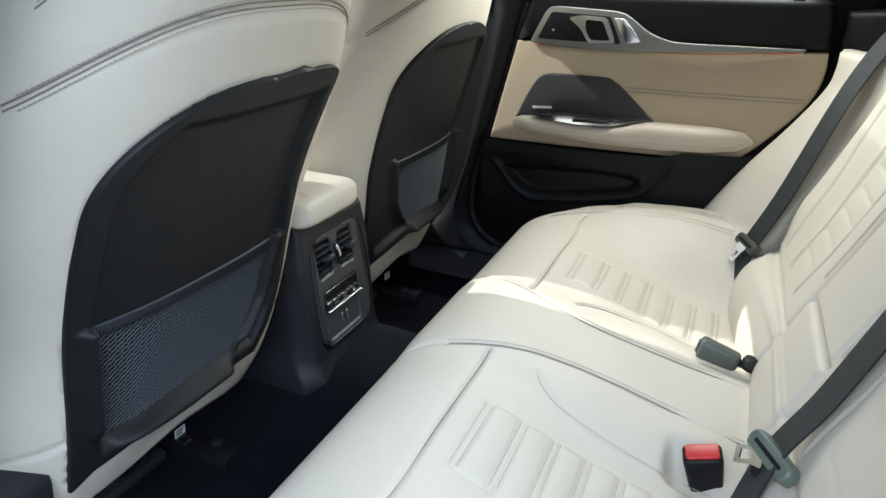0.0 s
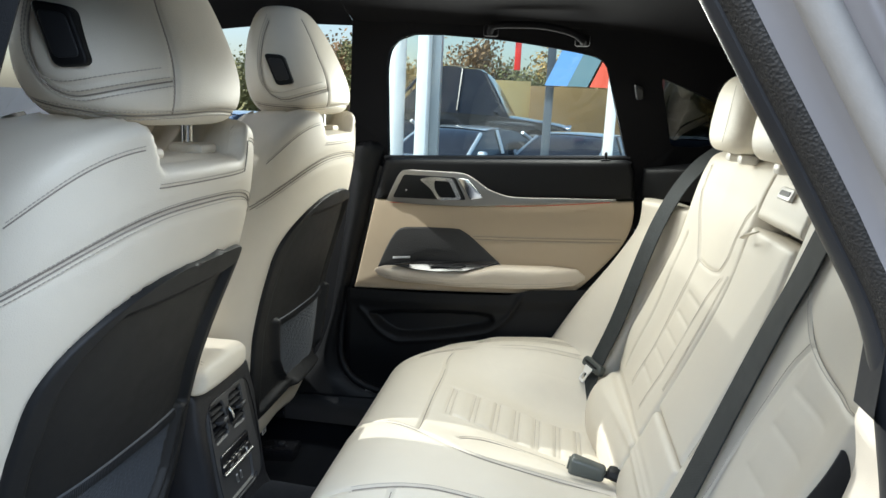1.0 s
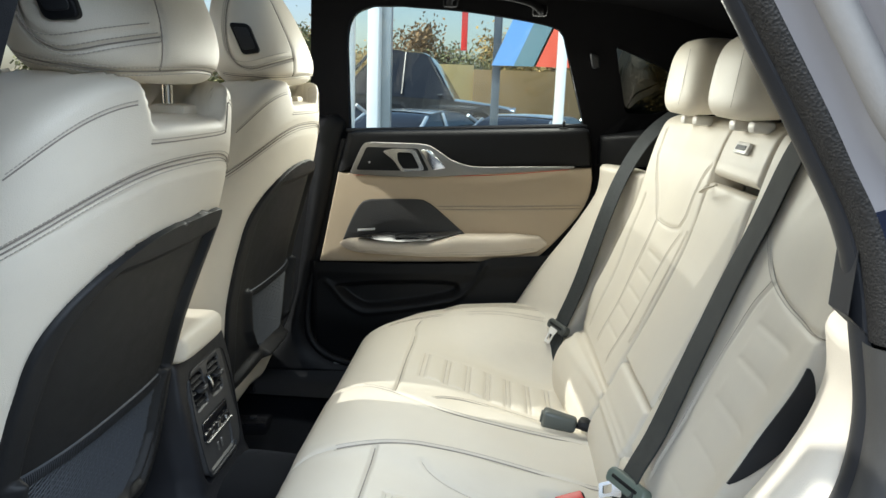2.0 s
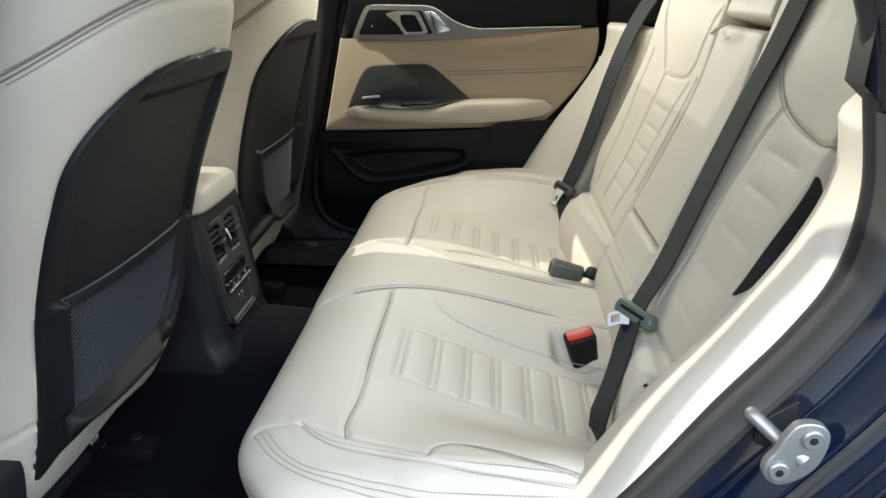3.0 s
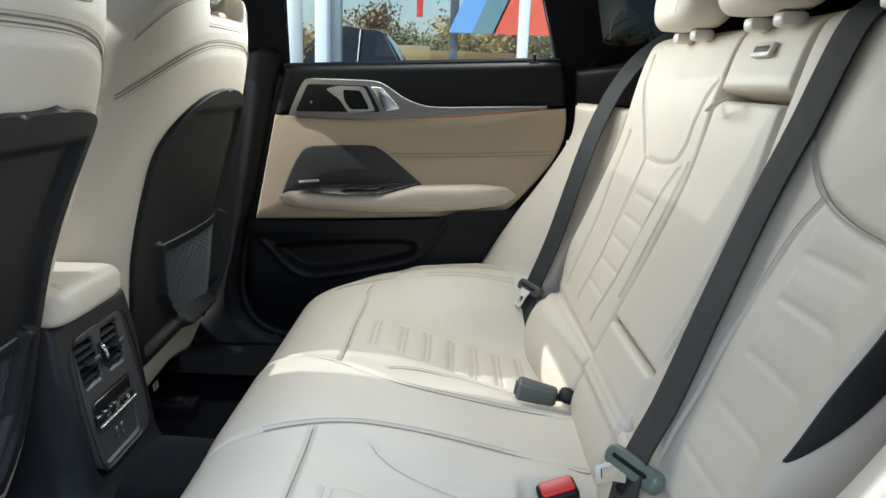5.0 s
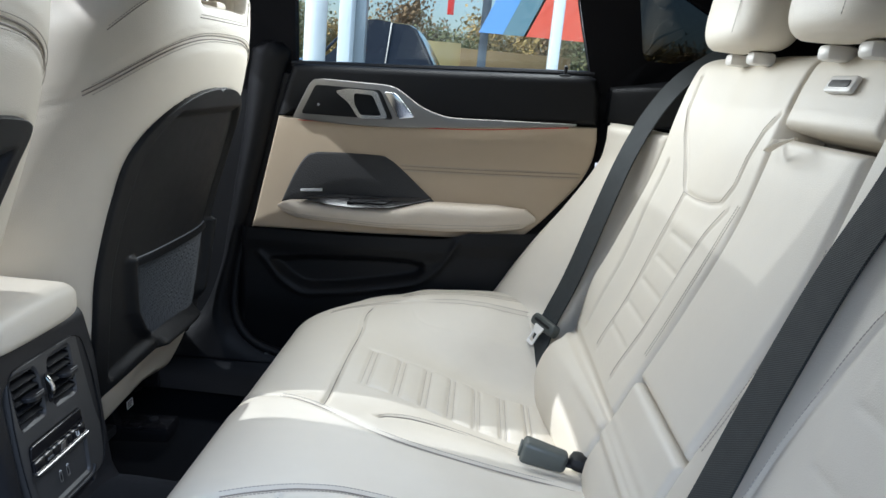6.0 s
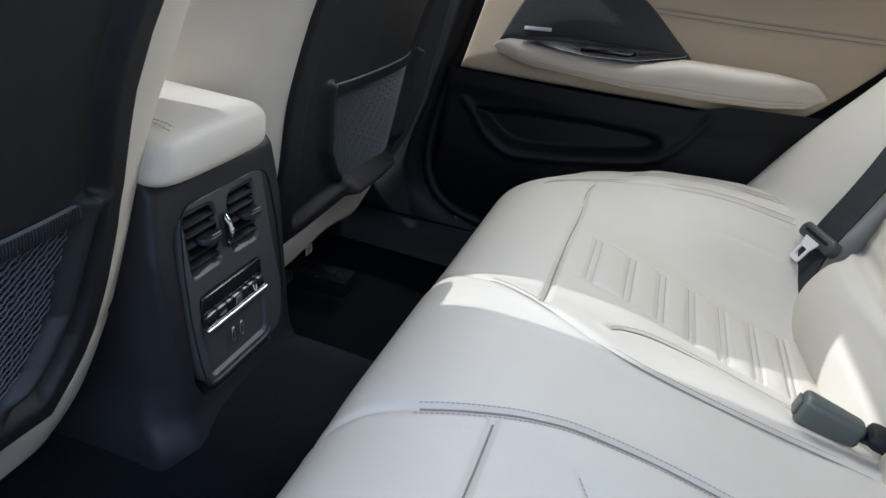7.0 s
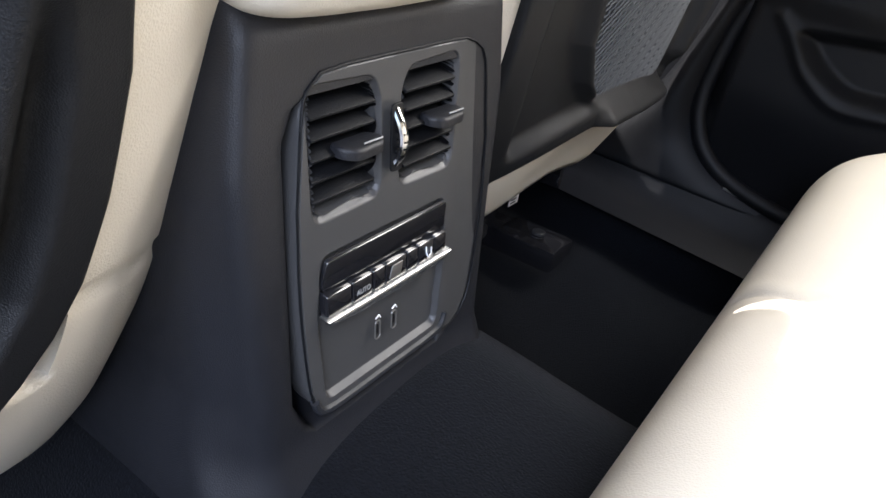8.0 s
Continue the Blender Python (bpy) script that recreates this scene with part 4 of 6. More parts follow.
        lines.append(np.stack([rear_face(y, z, 0.0012), y, z], -1))
    q = smooth_curve([(-0.100, 0.806), (0.0, 0.806), (0.096, 0.807), (0.106, 0.813), (0.112, 0.845)], 50)
    lines.append(np.stack([rear_face(q[:, 0], q[:, 1], 0.0012), q[:, 0], q[:, 1]], -1))
    part("stitching", stitches(lines), THREAD, seat, kind="stuff")
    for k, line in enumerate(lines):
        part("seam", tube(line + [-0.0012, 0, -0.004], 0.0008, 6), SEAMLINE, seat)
    # headrest; its seams run by angle round the pad and height
    def head_size(v):
        k = (1 - np.abs(2 * v - 1) ** 2.8) ** (1 / 2.8)
        return (0.162 - 0.070 * ease(v, 0.10, 1.0) * v) * (0.45 + 0.55 * k), (0.102 - 0.045 * v) * (0.35 + 0.65 * k)
    def head_at(a, z, out=0.0006):
        v = (z - 0.862) / 0.212
        w, d = head_size(v)
        c, s = np.cos(a), np.sin(a)
        return np.stack([-0.178 - 0.035 * v + (d + out) * np.sign(s) * np.abs(s) ** 0.86, (w + out) * np.sign(c) * np.abs(c) ** 0.86, z + 0 * a], -1)
    USEAM = smooth_curve([(3.12, 1.040), (3.22, 1.000), (3.28, 0.950), (3.27, 0.917), (3.17, 0.897), (2.98, 0.890), (2.50, 0.899), (2.02, 0.909)], 90)
    VSEAM = smooth_curve([(2.06, 0.876), (1.97, 0.93), (1.99, 0.98), (2.05, 1.045)], 40)
    BSEAM = smooth_curve([(3.75, 0.886), (3.2, 0.878), (2.6, 0.873), (2.05, 0.875), (1.5, 0.879), (0.9, 0.877), (0.2, 0.880), (-0.4, 0.886)], 80)
    RIB = 0.13
    rows = []
    hang = np.linspace(-0.6, 2 * np.pi - 0.6, 260, endpoint=False)
    for v in np.r_[np.linspace(0, 0.25, 40)[:-1], np.linspace(0.25, 1, 70)]:
        z = 0.862 + 0.212 * v
        d = np.zeros(len(hang))
        for line, depth in ((USEAM, 0.0028), (USEAM + [0, 0.009], 0.0014), (VSEAM, 0.0020), (BSEAM, 0.0030)):
            d += depth * np.exp(-(far_from(hang * RIB, np.full(len(hang), z), line * [RIB, 1]) / 0.0036) ** 2)
        rows.append(head_at(hang, np.full(len(hang), z), -d))
    head = part("headrest", sheet(np.array(rows), closed_v=True, cap_u=True), LEATHER, seat, sharp=80)
    lines = [head_at(USEAM[:, 0] + o / RIB * 0.6, USEAM[:, 1] + o) for o in (-0.004, 0.004, 0.013)]
    lines += [head_at(BSEAM[:, 0], BSEAM[:, 1] + o) for o in (-0.0035, 0.0035)]
    lines += [head_at(VSEAM[:, 0] + 0.02, VSEAM[:, 1])]
    part("stitching", stitches(lines), THREAD, head, kind="stuff")
    for line in (USEAM, BSEAM, VSEAM):
        part("seam", tube(head_at(line[:, 0], line[:, 1], -0.0018), 0.0008, 6), SEAMLINE, head)
    return seat, head


def finish_seat(seat, head, bx, by, bz, ang):
    """Release button, posts, rails and base of a front seat."""
    o = rounded([(-0.026, 0.030), (0.010, 0.026), (0.027, -0.026), (-0.006, -0.029)], 0.009, 7)
    c, s = math.cos(ang), math.sin(ang)
    put = lambda u, v, w: (bx + s * u + c * w, by + c * u - s * w, bz + v)
    b = part("release_button", plate(o, put, 0.011, 0.003, back=-0.020), BLACK, head, "dark oval release button")
    part("button_face", plate(o * 0.72, lambda u, v, w: put(u, v, w + 0.0095), 0.0030, 0.001), CHARCOAL, b)
    for dy in (-0.062, 0.062):
        part("headrest_post", tube([(-0.165, dy, 0.78), (-0.165, dy, 0.90)], 0.0068, 14), CHROME, seat, "chrome headrest post")
        part("post_guide", brick(-0.158, dy, 0.832, 0.046, 0.042, 0.014, 0.006), LEATHER, seat)
    part("seat_base", join(brick(-0.66, 0, 0.235, 0.62, 0.50, 0.20, 0.05)), LEATHER, seat)
    for dy in (-0.262, 0.262):
        part("side_trim", brick(-0.70, dy, 0.155, 0.54, 0.040, 0.19, 0.02), BLACK, seat)
    for dy in (-0.19, 0.125):
        rail = part("seat_rail", join(brick(-0.62, dy, 0.045, 0.62, 0.045, 0.035, 0.006), brick(-0.35, dy, 0.052, 0.09, 0.060, 0.026, 0.008),
                                      brick(-0.44, dy, 0.095, 0.05, 0.035, 0.09, 0.008)), BLACK_GLOSS, seat, "black steel seat rail")
        part("bolt", disc((-0.345, dy, 0.066), (0, 0, 1), 0.009, 0.004, 8), CHARCOAL, rail)
    cover = rounded([(-0.80, 0.300), (-0.36, 0.306), (-0.312, 0.299), (-0.290, 0.270), (-0.294, 0.225), (-0.308, 0.150), (-0.335, 0.070), (-0.80, 0.050)], 0.016, 6)
    part("side_cover", plate(cover, lambda u, v, w: (u, -0.208 - w, v), 0.080, 0.020, 5), CHARCOAL, seat, "dark grey moulded side cover")
    part("seat_motor", join(disc((-0.43, -0.10, 0.115), (0, 1, 0), 0.026, 0.09, 18, 0.004), brick(-0.43, 0.02, 0.115, 0.05, 0.05, 0.045, 0.008)), BLACK, seat, "black seat motor")
    part("wiring", join(*[tube(smooth_curve([(-0.40, -0.16 + 0.05 * k, 0.105), (-0.385, -0.12 + 0.05 * k, 0.075 + 0.01 * k), (-0.40, -0.05 + 0.05 * k, 0.098), (-0.43, 0.02 + 0.04 * k, 0.082)], 24), 0.004, 8) for k in range(3)]), BLACK_GLOSS, seat, "black wiring loom")
    part("cross_tube", tube([(-0.40, -0.21, 0.125), (-0.40, 0.0, 0.125), (-0.40, 0.21, 0.125)], 0.011, 12), BLACK_GLOSS, seat)
    for dy in (-0.19, 0.19):
        part("recliner_bracket", brick(-0.385, dy, 0.155, 0.055, 0.012, 0.10, 0.005), BLACK_GLOSS, seat)
    part("floor_lever", brick(-0.395, -0.05, 0.085, 0.035, 0.20, 0.020, 0.006), CHARCOAL, seat)


seat_a, head_a = front_seat("front_seat", "ivory leather front seat with charcoal back panel and net pocket", 1)
finish_seat(seat_a, head_a, -0.172, -0.149, 0.944, 1.40)
seat_a.matrix_basis = pose(0, -0.345, 0)
seat_b, head_b = front_seat("front_seat", "ivory leather front passenger seat set more upright, net pocket behind", -1)
finish_seat(seat_b, head_b, -0.172, -0.149, 0.944, 1.40)
seat_b.matrix_basis = pose(-0.262, 0.335, 0.29) @ pose(0, 0, 0, 0, -5.0, 0) @ pose(0.262, 0, -0.29)

# ---- far door ----
DOOR_Y = 0.70
def door_at(u, v, w):
    return (u, DOOR_Y - w, v)


def inside_of(px, py, poly):
    poly = np.asarray(poly, float)
    hit = np.zeros(px.shape, bool)
    for a, b in zip(poly, np.roll(poly, -1, 0)):
        cross = ((a[1] > py) != (b[1] > py)) & (px < (b[0] - a[0]) * (py - a[1]) / (b[1] - a[1] + 1e-12) + a[0])
        hit ^= cross
    return hit


def depth_in(px, py, poly):
    """How far a point lies inside a closed outline; negative outside."""
    poly = np.asarray(poly, float)
    d = far_from(px, py, np.vstack([poly, poly[:1]]))
    return np.where(inside_of(px, py, poly), d, -d)


def holed(outer, holes, place, thick):
    """A board with openings, as a bmesh; place(u, v, w) puts it into the world."""
    bm = bmesh.new()
    edges, loops = [], []
    for loop in [outer] + holes:
        vs = [bm.verts.new(place(u, v, 0)) for u, v in loop]
        loops.append((vs, loop))
        for a, b in zip(vs, vs[1:] + vs[:1]):
            edges.append(bm.edges.new((a, b)))
    bmesh.ops.triangle_fill(bm, use_beauty=True, use_dissolve=False, edges=edges)
    for vs, loop in loops:
        back = [bm.verts.new(place(u, v, thick)) for u, v in loop]
        k = len(vs)
        for i in range(k):
            bm.faces.new((vs[i], vs[(i + 1) % k], back[(i + 1) % k], back[i]))
    return bm


door = thing("rear_door", "closed rear car door with tan leather panel and black trim", "car door", at=(0, 0, 0))
# lower trim with the moulded pocket
POCKET_EDGE = rounded([(-0.174, 0.384), (-0.138, 0.342), (-0.092, 0.314), (-0.038, 0.319), (0.022, 0.329), (0.099, 0.344), (0.152, 0.357), (0.170, 0.376), (0.164, 0.396), (0.128, 0.404), (0.034, 0.406), (-0.078, 0.400)], 0.02, 6)
LIP = smooth_curve([(-0.190, 0.395), (-0.167, 0.369), (-0.138, 0.331), (-0.092, 0.304), (-0.038, 0.309), (0.022, 0.319), (0.099, 0.334), (0.159, 0.352), (0.203, 0.396), (0.228, 0.438)], 70)
gx, gz = np.meshgrid(np.linspace(-0.245, 0.44, 230), np.linspace(0.10, 0.455, 130), indexing="ij")
low = 0.004 + 0.028 * ease(gz, 0.12, 0.30)
sd = depth_in(gx, gz, POCKET_EDGE)
ld = far_from(gx, gz, LIP)
w = low - 0.020 * ease(sd, -0.003, 0.018) + 0.0045 * np.exp(-(ld / 0.008) ** 2)
w += 0.006 * ease(gz, 0.395, 0.43) - 0.03 * (1 - ease(gx, -0.245, -0.215))
top_line = np.interp(gx, [-0.25, -0.21, 0.0, 0.2, 0.25, 0.44], [0.418, 0.418, 0.422, 0.434, 0.452, 0.47])
gz2 = 0.10 + (gz - 0.10) * (top_line - 0.10) / 0.355
lower = part("lower_trim", sheet(np.stack([gx, DOOR_Y - w, gz2], -1)), BLACK, door, "black moulded lower trim with a storage pocket", sharp=60)
part("inner_board", plate([(-0.20, 0.10), (0.50, 0.10), (0.50, 0.76), (-0.16, 0.755), (-0.235, 0.45)], lambda u, v, w: (u, DOOR_Y + 0.030 - w, v), 0.012, 0.002), BLACK, door)
# leather field
LEATHER_EDGE = np.vstack([smooth_curve([(-0.211, 0.416), (-0.190, 0.52), (-0.163, 0.655)], 12), smooth_curve([(-0.15, 0.655), (0.2, 0.674), (0.487, 0.693)], 16),
                          smooth_curve([(0.491, 0.665), (0.486, 0.622), (0.462, 0.568), (0.40, 0.49), (0.358, 0.448)], 20), smooth_curve([(0.30, 0.440), (0.0, 0.424), (-0.19, 0.416)], 14)])
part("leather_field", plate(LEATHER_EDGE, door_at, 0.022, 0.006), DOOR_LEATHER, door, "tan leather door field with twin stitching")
seam = smooth_curve([(0.098, 0.5735), (0.25, 0.580), (0.466, 0.5925)], 50)
seam_pts = lambda o, w: np.array([door_at(x, z + o, w) for x, z in seam])
part("seam", join(tube(seam_pts(0.0035, 0.0222), 0.0007, 6), tube(seam_pts(-0.0035, 0.0222), 0.0007, 6)), SEAMLINE, door)
part("stitching", stitches([seam_pts(0.006, 0.0226), seam_pts(-0.006, 0.0226)]), THREAD, door, kind="stuff")
# dark upper trim under the window
UPPER = np.vstack([smooth_curve([(-0.165, 0.657), (0.2, 0.676), (0.486, 0.695)], 20), smooth_curve([(0.487, 0.72), (0.484, 0.76), (0.474, 0.788)], 8),
                   smooth_curve([(0.46, 0.792), (0.2, 0.779), (-0.12, 0.763), (-0.140, 0.758)], 20)])
part("upper_trim", plate(UPPER, lambda u, v, w: (u, DOOR_Y + 0.012 - w, v), 0.036, 0.016, 5), BLACK, door, "black soft upper trim")
# handle bezel, its bowl, lever and accents
BEZEL = np.vstack([rounded([(-0.130, 0.655), (-0.096, 0.733)], 0.0, 2)[:1], smooth_curve([(-0.120, 0.680), (-0.101, 0.722), (-0.090, 0.735)], 8), smooth_curve([(-0.07, 0.738), (0.0, 0.738), (0.062, 0.737), (0.090, 0.727), (0.128, 0.703), (0.165, 0.690), (0.205, 0.686), (0.32, 0.691), (0.444, 0.6965)], 40),
                   smooth_curve([(0.440, 0.690), (0.32, 0.677), (0.20, 0.665), (0.09, 0.655), (-0.013, 0.651), (-0.10, 0.652)], 30)])
bez = part("handle_bezel", plate(BEZEL, lambda u, v, w: door_at(u, v, w + 0.026), 0.008, 0.003), SILVER, door, "brushed silver handle surround")
BOWL = rounded([(-0.113, 0.665), (-0.086, 0.725), (0.046, 0.726), (0.076, 0.670), (-0.014, 0.667)], 0.007)
part("bowl", plate(BOWL, lambda u, v, w: door_at(u, v, w + 0.0315), 0.004, 0.001), BLACK, bez, "black inner bowl")
lever_o = rounded([(-0.046, 0.716), (-0.018, 0.7235), (0.040, 0.7235), (0.066, 0.672), (0.006, 0.666), (-0.014, 0.694)], 0.009, 6)
lever_i = rounded([(-0.006, 0.7155), (0.032, 0.7150), (0.053, 0.6760), (0.010, 0.6735), (-0.004, 0.694)], 0.007, 6)
part("lever", holed(lever_o, [lever_i], lambda u, v, w: door_at(u, v, 0.046 - 0.10 * max(0, 0.01 - u) - w), 0.011), LEVER, bez, "satin chrome pull lever", sharp=30)
part("accent", plate(rounded([(0.052, 0.724), (0.078, 0.723), (0.120, 0.679), (0.086, 0.672)], 0.006), lambda u, v, w: door_at(u, v, w + 0.0335), 0.004, 0.0015), CHROME, bez, "polished accent")
part("switch_mark", disc(door_at(-0.078, 0.686, 0.0355), (0, -1, 0), 0.0028, 0.0012, 12), DIMMARK, bez)
part("light_strip", tube(smooth_curve([door_at(-0.12, 0.6505, 0.026), door_at(0.2, 0.6625, 0.026), door_at(0.43, 0.687, 0.024)], 30), 0.0009, 6), RED, door, "thin red light guide")
# loudspeaker cover with its small badge bar
SPK = np.vstack([smooth_curve([(-0.148, 0.478), (-0.131, 0.522), (-0.113, 0.560), (-0.096, 0.582), (-0.075, 0.589)], 16), smooth_curve([(-0.03, 0.592), (0.052, 0.594), (0.073, 0.588), (0.10, 0.570), (0.176, 0.507)], 24), smooth_curve([(0.165, 0.495), (0.0, 0.480), (-0.13, 0.476)], 10)])
SPEAKER = material("speaker_mesh", (0.03, 0.03, 0.031), rough=0.55, vary=0.05, grain=1.0, gscale=420, kind="voronoi", fine=0.2, fscale=420)
spk = part("speaker_cover", plate(SPK, lambda u, v, w: door_at(u, v, w + 0.020), 0.008, 0.004), SPEAKER, door, "charcoal perforated speaker cover")
part("badge", plate(rounded([(-0.108, 0.5035), (-0.062, 0.5085), (-0.062, 0.5145), (-0.108, 0.5095)], 0.001), lambda u, v, w: door_at(u, v, w + 0.0275), 0.0015, 0.0005), MARK, spk, "small pale badge bar")
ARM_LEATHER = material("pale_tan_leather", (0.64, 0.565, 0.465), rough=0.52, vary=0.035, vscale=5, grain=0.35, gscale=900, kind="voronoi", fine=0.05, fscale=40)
# armrest: a padded roll that comes out of the door
rows = []
for u in np.linspace(0, 1, 110):
    x = -0.156 + 0.542 * u
    zt = float(np.interp(x, [-0.156, -0.145, -0.128, -0.07, 0.06, 0.11, 0.16, 0.30, 0.365, 0.386], [0.470, 0.479, 0.485, 0.489, 0.489, 0.496, 0.509, 0.516, 0.513, 0.497]))
    zb = float(np.interp(x, [-0.156, -0.145, -0.12, -0.07, 0.07, 0.20, 0.30, 0.36, 0.386], [0.466, 0.457, 0.452, 0.449, 0.447, 0.452, 0.462, 0.471, 0.488]))
    zc, h = (zt + zb) / 2, (zt - zb) / 2
    o = 0.046 * float(ease(np.array(x), -0.175, -0.10)) * (1 - 0.75 * float(ease(np.array(x), 0.28, 0.40)))
    a = np.linspace(-math.pi / 2, math.pi / 2, 36)
    prof_y = DOOR_Y - 0.018 - o * np.abs(np.cos(a)) ** 0.42
    prof_z = zc + h * np.sign(np.sin(a)) * np.abs(np.sin(a)) ** 0.75
    g = 0.0016 * (np.exp(-((prof_z - zc + 0.006) / 0.0026) ** 2) + np.exp(-((prof_z - zc + 0.013) / 0.0026) ** 2))
    rows.append(np.stack([np.full(36, x), prof_y + g, prof_z], -1))
rows = np.array(rows)
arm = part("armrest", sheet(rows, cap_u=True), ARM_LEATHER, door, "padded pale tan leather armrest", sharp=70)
line = rows[6:-6, 14] + [0, -0.0008, 0]
part("stitching", stitches([line, rows[6:-6, 11] + [0, -0.0008, 0]]), THREAD, arm, kind="stuff")
slant = lambda v: DOOR_Y - 0.0655 + 1.5 * (v - 0.489)
SW = rounded([(-0.104, 0.4945), (-0.04, 0.4890), (0.01, 0.4880), (0.085, 0.4935), (0.160, 0.5120), (0.168, 0.5190), (0.09, 0.5120), (-0.034, 0.5070)], 0.006)
sw = part("switch_panel", plate(SW, lambda u, v, w: (u, slant(v) - w, v), 0.003, 0.001, back=-0.02), BLACK_GLOSS, arm, "glossy black window switch panel")
part("window_switch", plate(rounded([(-0.005, 0.4960), (0.075, 0.5000), (0.088, 0.5065), (0.005, 0.5020)], 0.003), lambda u, v, w: (u, slant(v) - 0.003 - w, v), 0.005, 0.002), CHARCOAL, sw)
# lock pin on the sill
pin = part("lock_pin", join(brick(0.411, 0.690, 0.786, 0.024, 0.014, 0.010, 0.003), tube([(0.411, 0.690, 0.788), (0.411, 0.690, 0.798), (0.411, 0.690, 0.806), (0.411, 0.690, 0.809)], [0.0036, 0.0036, 0.0042, 0.001], 10)), BLACK, door, "black lock pin")
# window pane, leaning inwards with height
def lean(v):
    return DOOR_Y + 0.015 - 0.28 * max(0.0, v - 0.76)
WINDOW = np.vstack([smooth_curve([(-0.139, 0.764), (-0.137, 0.90), (-0.133, 1.000), (-0.112, 1.045), (-0.068, 1.064)], 24), smooth_curve([(0.0, 1.066), (0.165, 1.057), (0.33, 1.036), (0.383, 1.020), (0.398, 0.99)], 24),
                    smooth_curve([(0.43, 0.89), (0.462, 0.796)], 6), smooth_curve([(0.44, 0.790), (0.1, 0.775), (-0.10, 0.764)], 10)])
pane = part("window_pane", plate(WINDOW, lambda u, v, w: (u, lean(v) + 0.012 - w, v), 0.004, 0.001), CLEAR, door, "faintly green tinted side window")
pane.visible_shadow = False
part("sill_strip", tube(smooth_curve([(-0.145, DOOR_Y + 0.002, 0.762), (0.15, DOOR_Y + 0.002, 0.779), (0.47, DOOR_Y + 0.002, 0.797)], 20), 0.006, 8), CHARCOAL, door)

# side lining round the window: roof rail, pillars and the small rear window
QUARTER = rounded([(0.517, 0.990), (0.560, 0.832), (0.62, 0.830), (0.735, 0.862), (0.745, 0.890), (0.62, 0.952)], 0.012)
OUTER = [(-0.255, 0.60), (-0.235, 0.70), (-0.225, 1.10), (0.3, 1.13), (0.7, 1.10), (1.15, 1.0), (1.15, 0.62), (0.478, 0.62), (0.486, 0.69), (0.474, 0.792),
         (0.462, 0.796)]
def lining_at(u, v, w):
    return (u, (lean(v) if v > 0.76 else DOOR_Y + 0.015) + w - 0.006, v)
lin = holed([(-0.262, 0.70), (-0.235, 0.86), (-0.215, 1.10), (0.3, 1.13), (0.7, 1.12), (1.15, 1.0), (1.15, 0.62), (0.497, 0.62), (0.497, 0.70), (0.484, 0.755), (0.2, 0.745), (-0.17, 0.735), (-0.18, 0.70)],
            [WINDOW.tolist(), QUARTER.tolist()], lining_at, 0.03)
side = part("wall_far", lin, HEADLINER, smooth=False)
tagged(side, "black lining of the far pillars and roof rail with window openings", "pillar lining", kind="structure")
qp = part("window_rear_quarter", plate(QUARTER, lambda u, v, w: (u, lean(v) + 0.018 - w, v), 0.004, 0.001), DARKGLASS)
qp.visible_shadow = False
tagged(qp, "small dark privacy glass window behind the door", "window", kind="structure")
# shelf trim beside the backrest, below the small window
trimq = part("pillar_trim", pad(np.array([[(0.497 + 0.30 * a, 0.690 - 0.15 * a - 0.10 * a * b, 0.700 + 0.075 * b + 0.035 * a * b) for b in np.linspace(0, 1, 20)] for a in np.linspace(0, 1, 30)]), 0.012, 0.03, (-0.3, -1, 0.2)), BLACK)
tagged(trimq, "black plastic trim beside the rear backrest", "trim", kind="structure")
coat = part("coat_hook", plate(rounded([(0.456, 0.972), (0.478, 0.965), (0.484, 0.938), (0.466, 0.935)], 0.007), lambda u, v, w: (u, lean(v) - 0.008 - w, v), 0.012, 0.004), CHARCOAL)
tagged(coat, "small dark coat hook on the black pillar lining", "hook")

# grab handle under the roof rail
grab = thing("grab_handle", "black hinged grab handle under the roof rail", "grab handle")
part("grip", tube(smooth_curve([(0.120, 0.566, 1.066), (0.128, 0.552, 1.080), (0.165, 0.542, 1.083), (0.235, 0.540, 1.083), (0.300, 0.544, 1.072), (0.326, 0.555, 1.058), (0.330, 0.568, 1.052)], 40), 0.008, 10), HEADLINER, grab)
for x, z in ((0.122, 1.072), (0.328, 1.058)):
    part("mount", brick(x, 0.574, z, 0.034, 0.022, 0.026, 0.006), HEADLINER, grab)

# middle pillar and sill of the far side
F = smooth_curve([(-0.235, 0.80), (-0.247, 0.62), (-0.262, 0.50), (-0.275, 0.40), (-0.290, 0.30), (-0.335, 0.20), (-0.44, 0.13), (-0.62, 0.10)], 60)
R = smooth_curve([(-0.138, 0.80), (-0.168, 0.645), (-0.195, 0.52), (-0.222, 0.40), (-0.242, 0.30), (-0.236, 0.21), (-0.18, 0.155), (0.05, 0.12)], 60)
P = np.array([[(f[0] + (r[0] - f[0]) * t, 0.705 - 0.030 * math.sin(math.pi * t) - 0.035 * max(0, (0.35 - (f[1] + r[1]) / 2)) / 0.35, f[1] + (r[1] - f[1]) * t) for t in np.linspace(0, 1, 18)] for f, r in zip(F, R)])
pil = part("pillar_middle", pad(P, 0.012, 0.05, (0, -1, 0)), BLACK, sharp=60)
tagged(pil, "black plastic trim of the middle pillar flowing into the sill", "pillar", kind="structure")
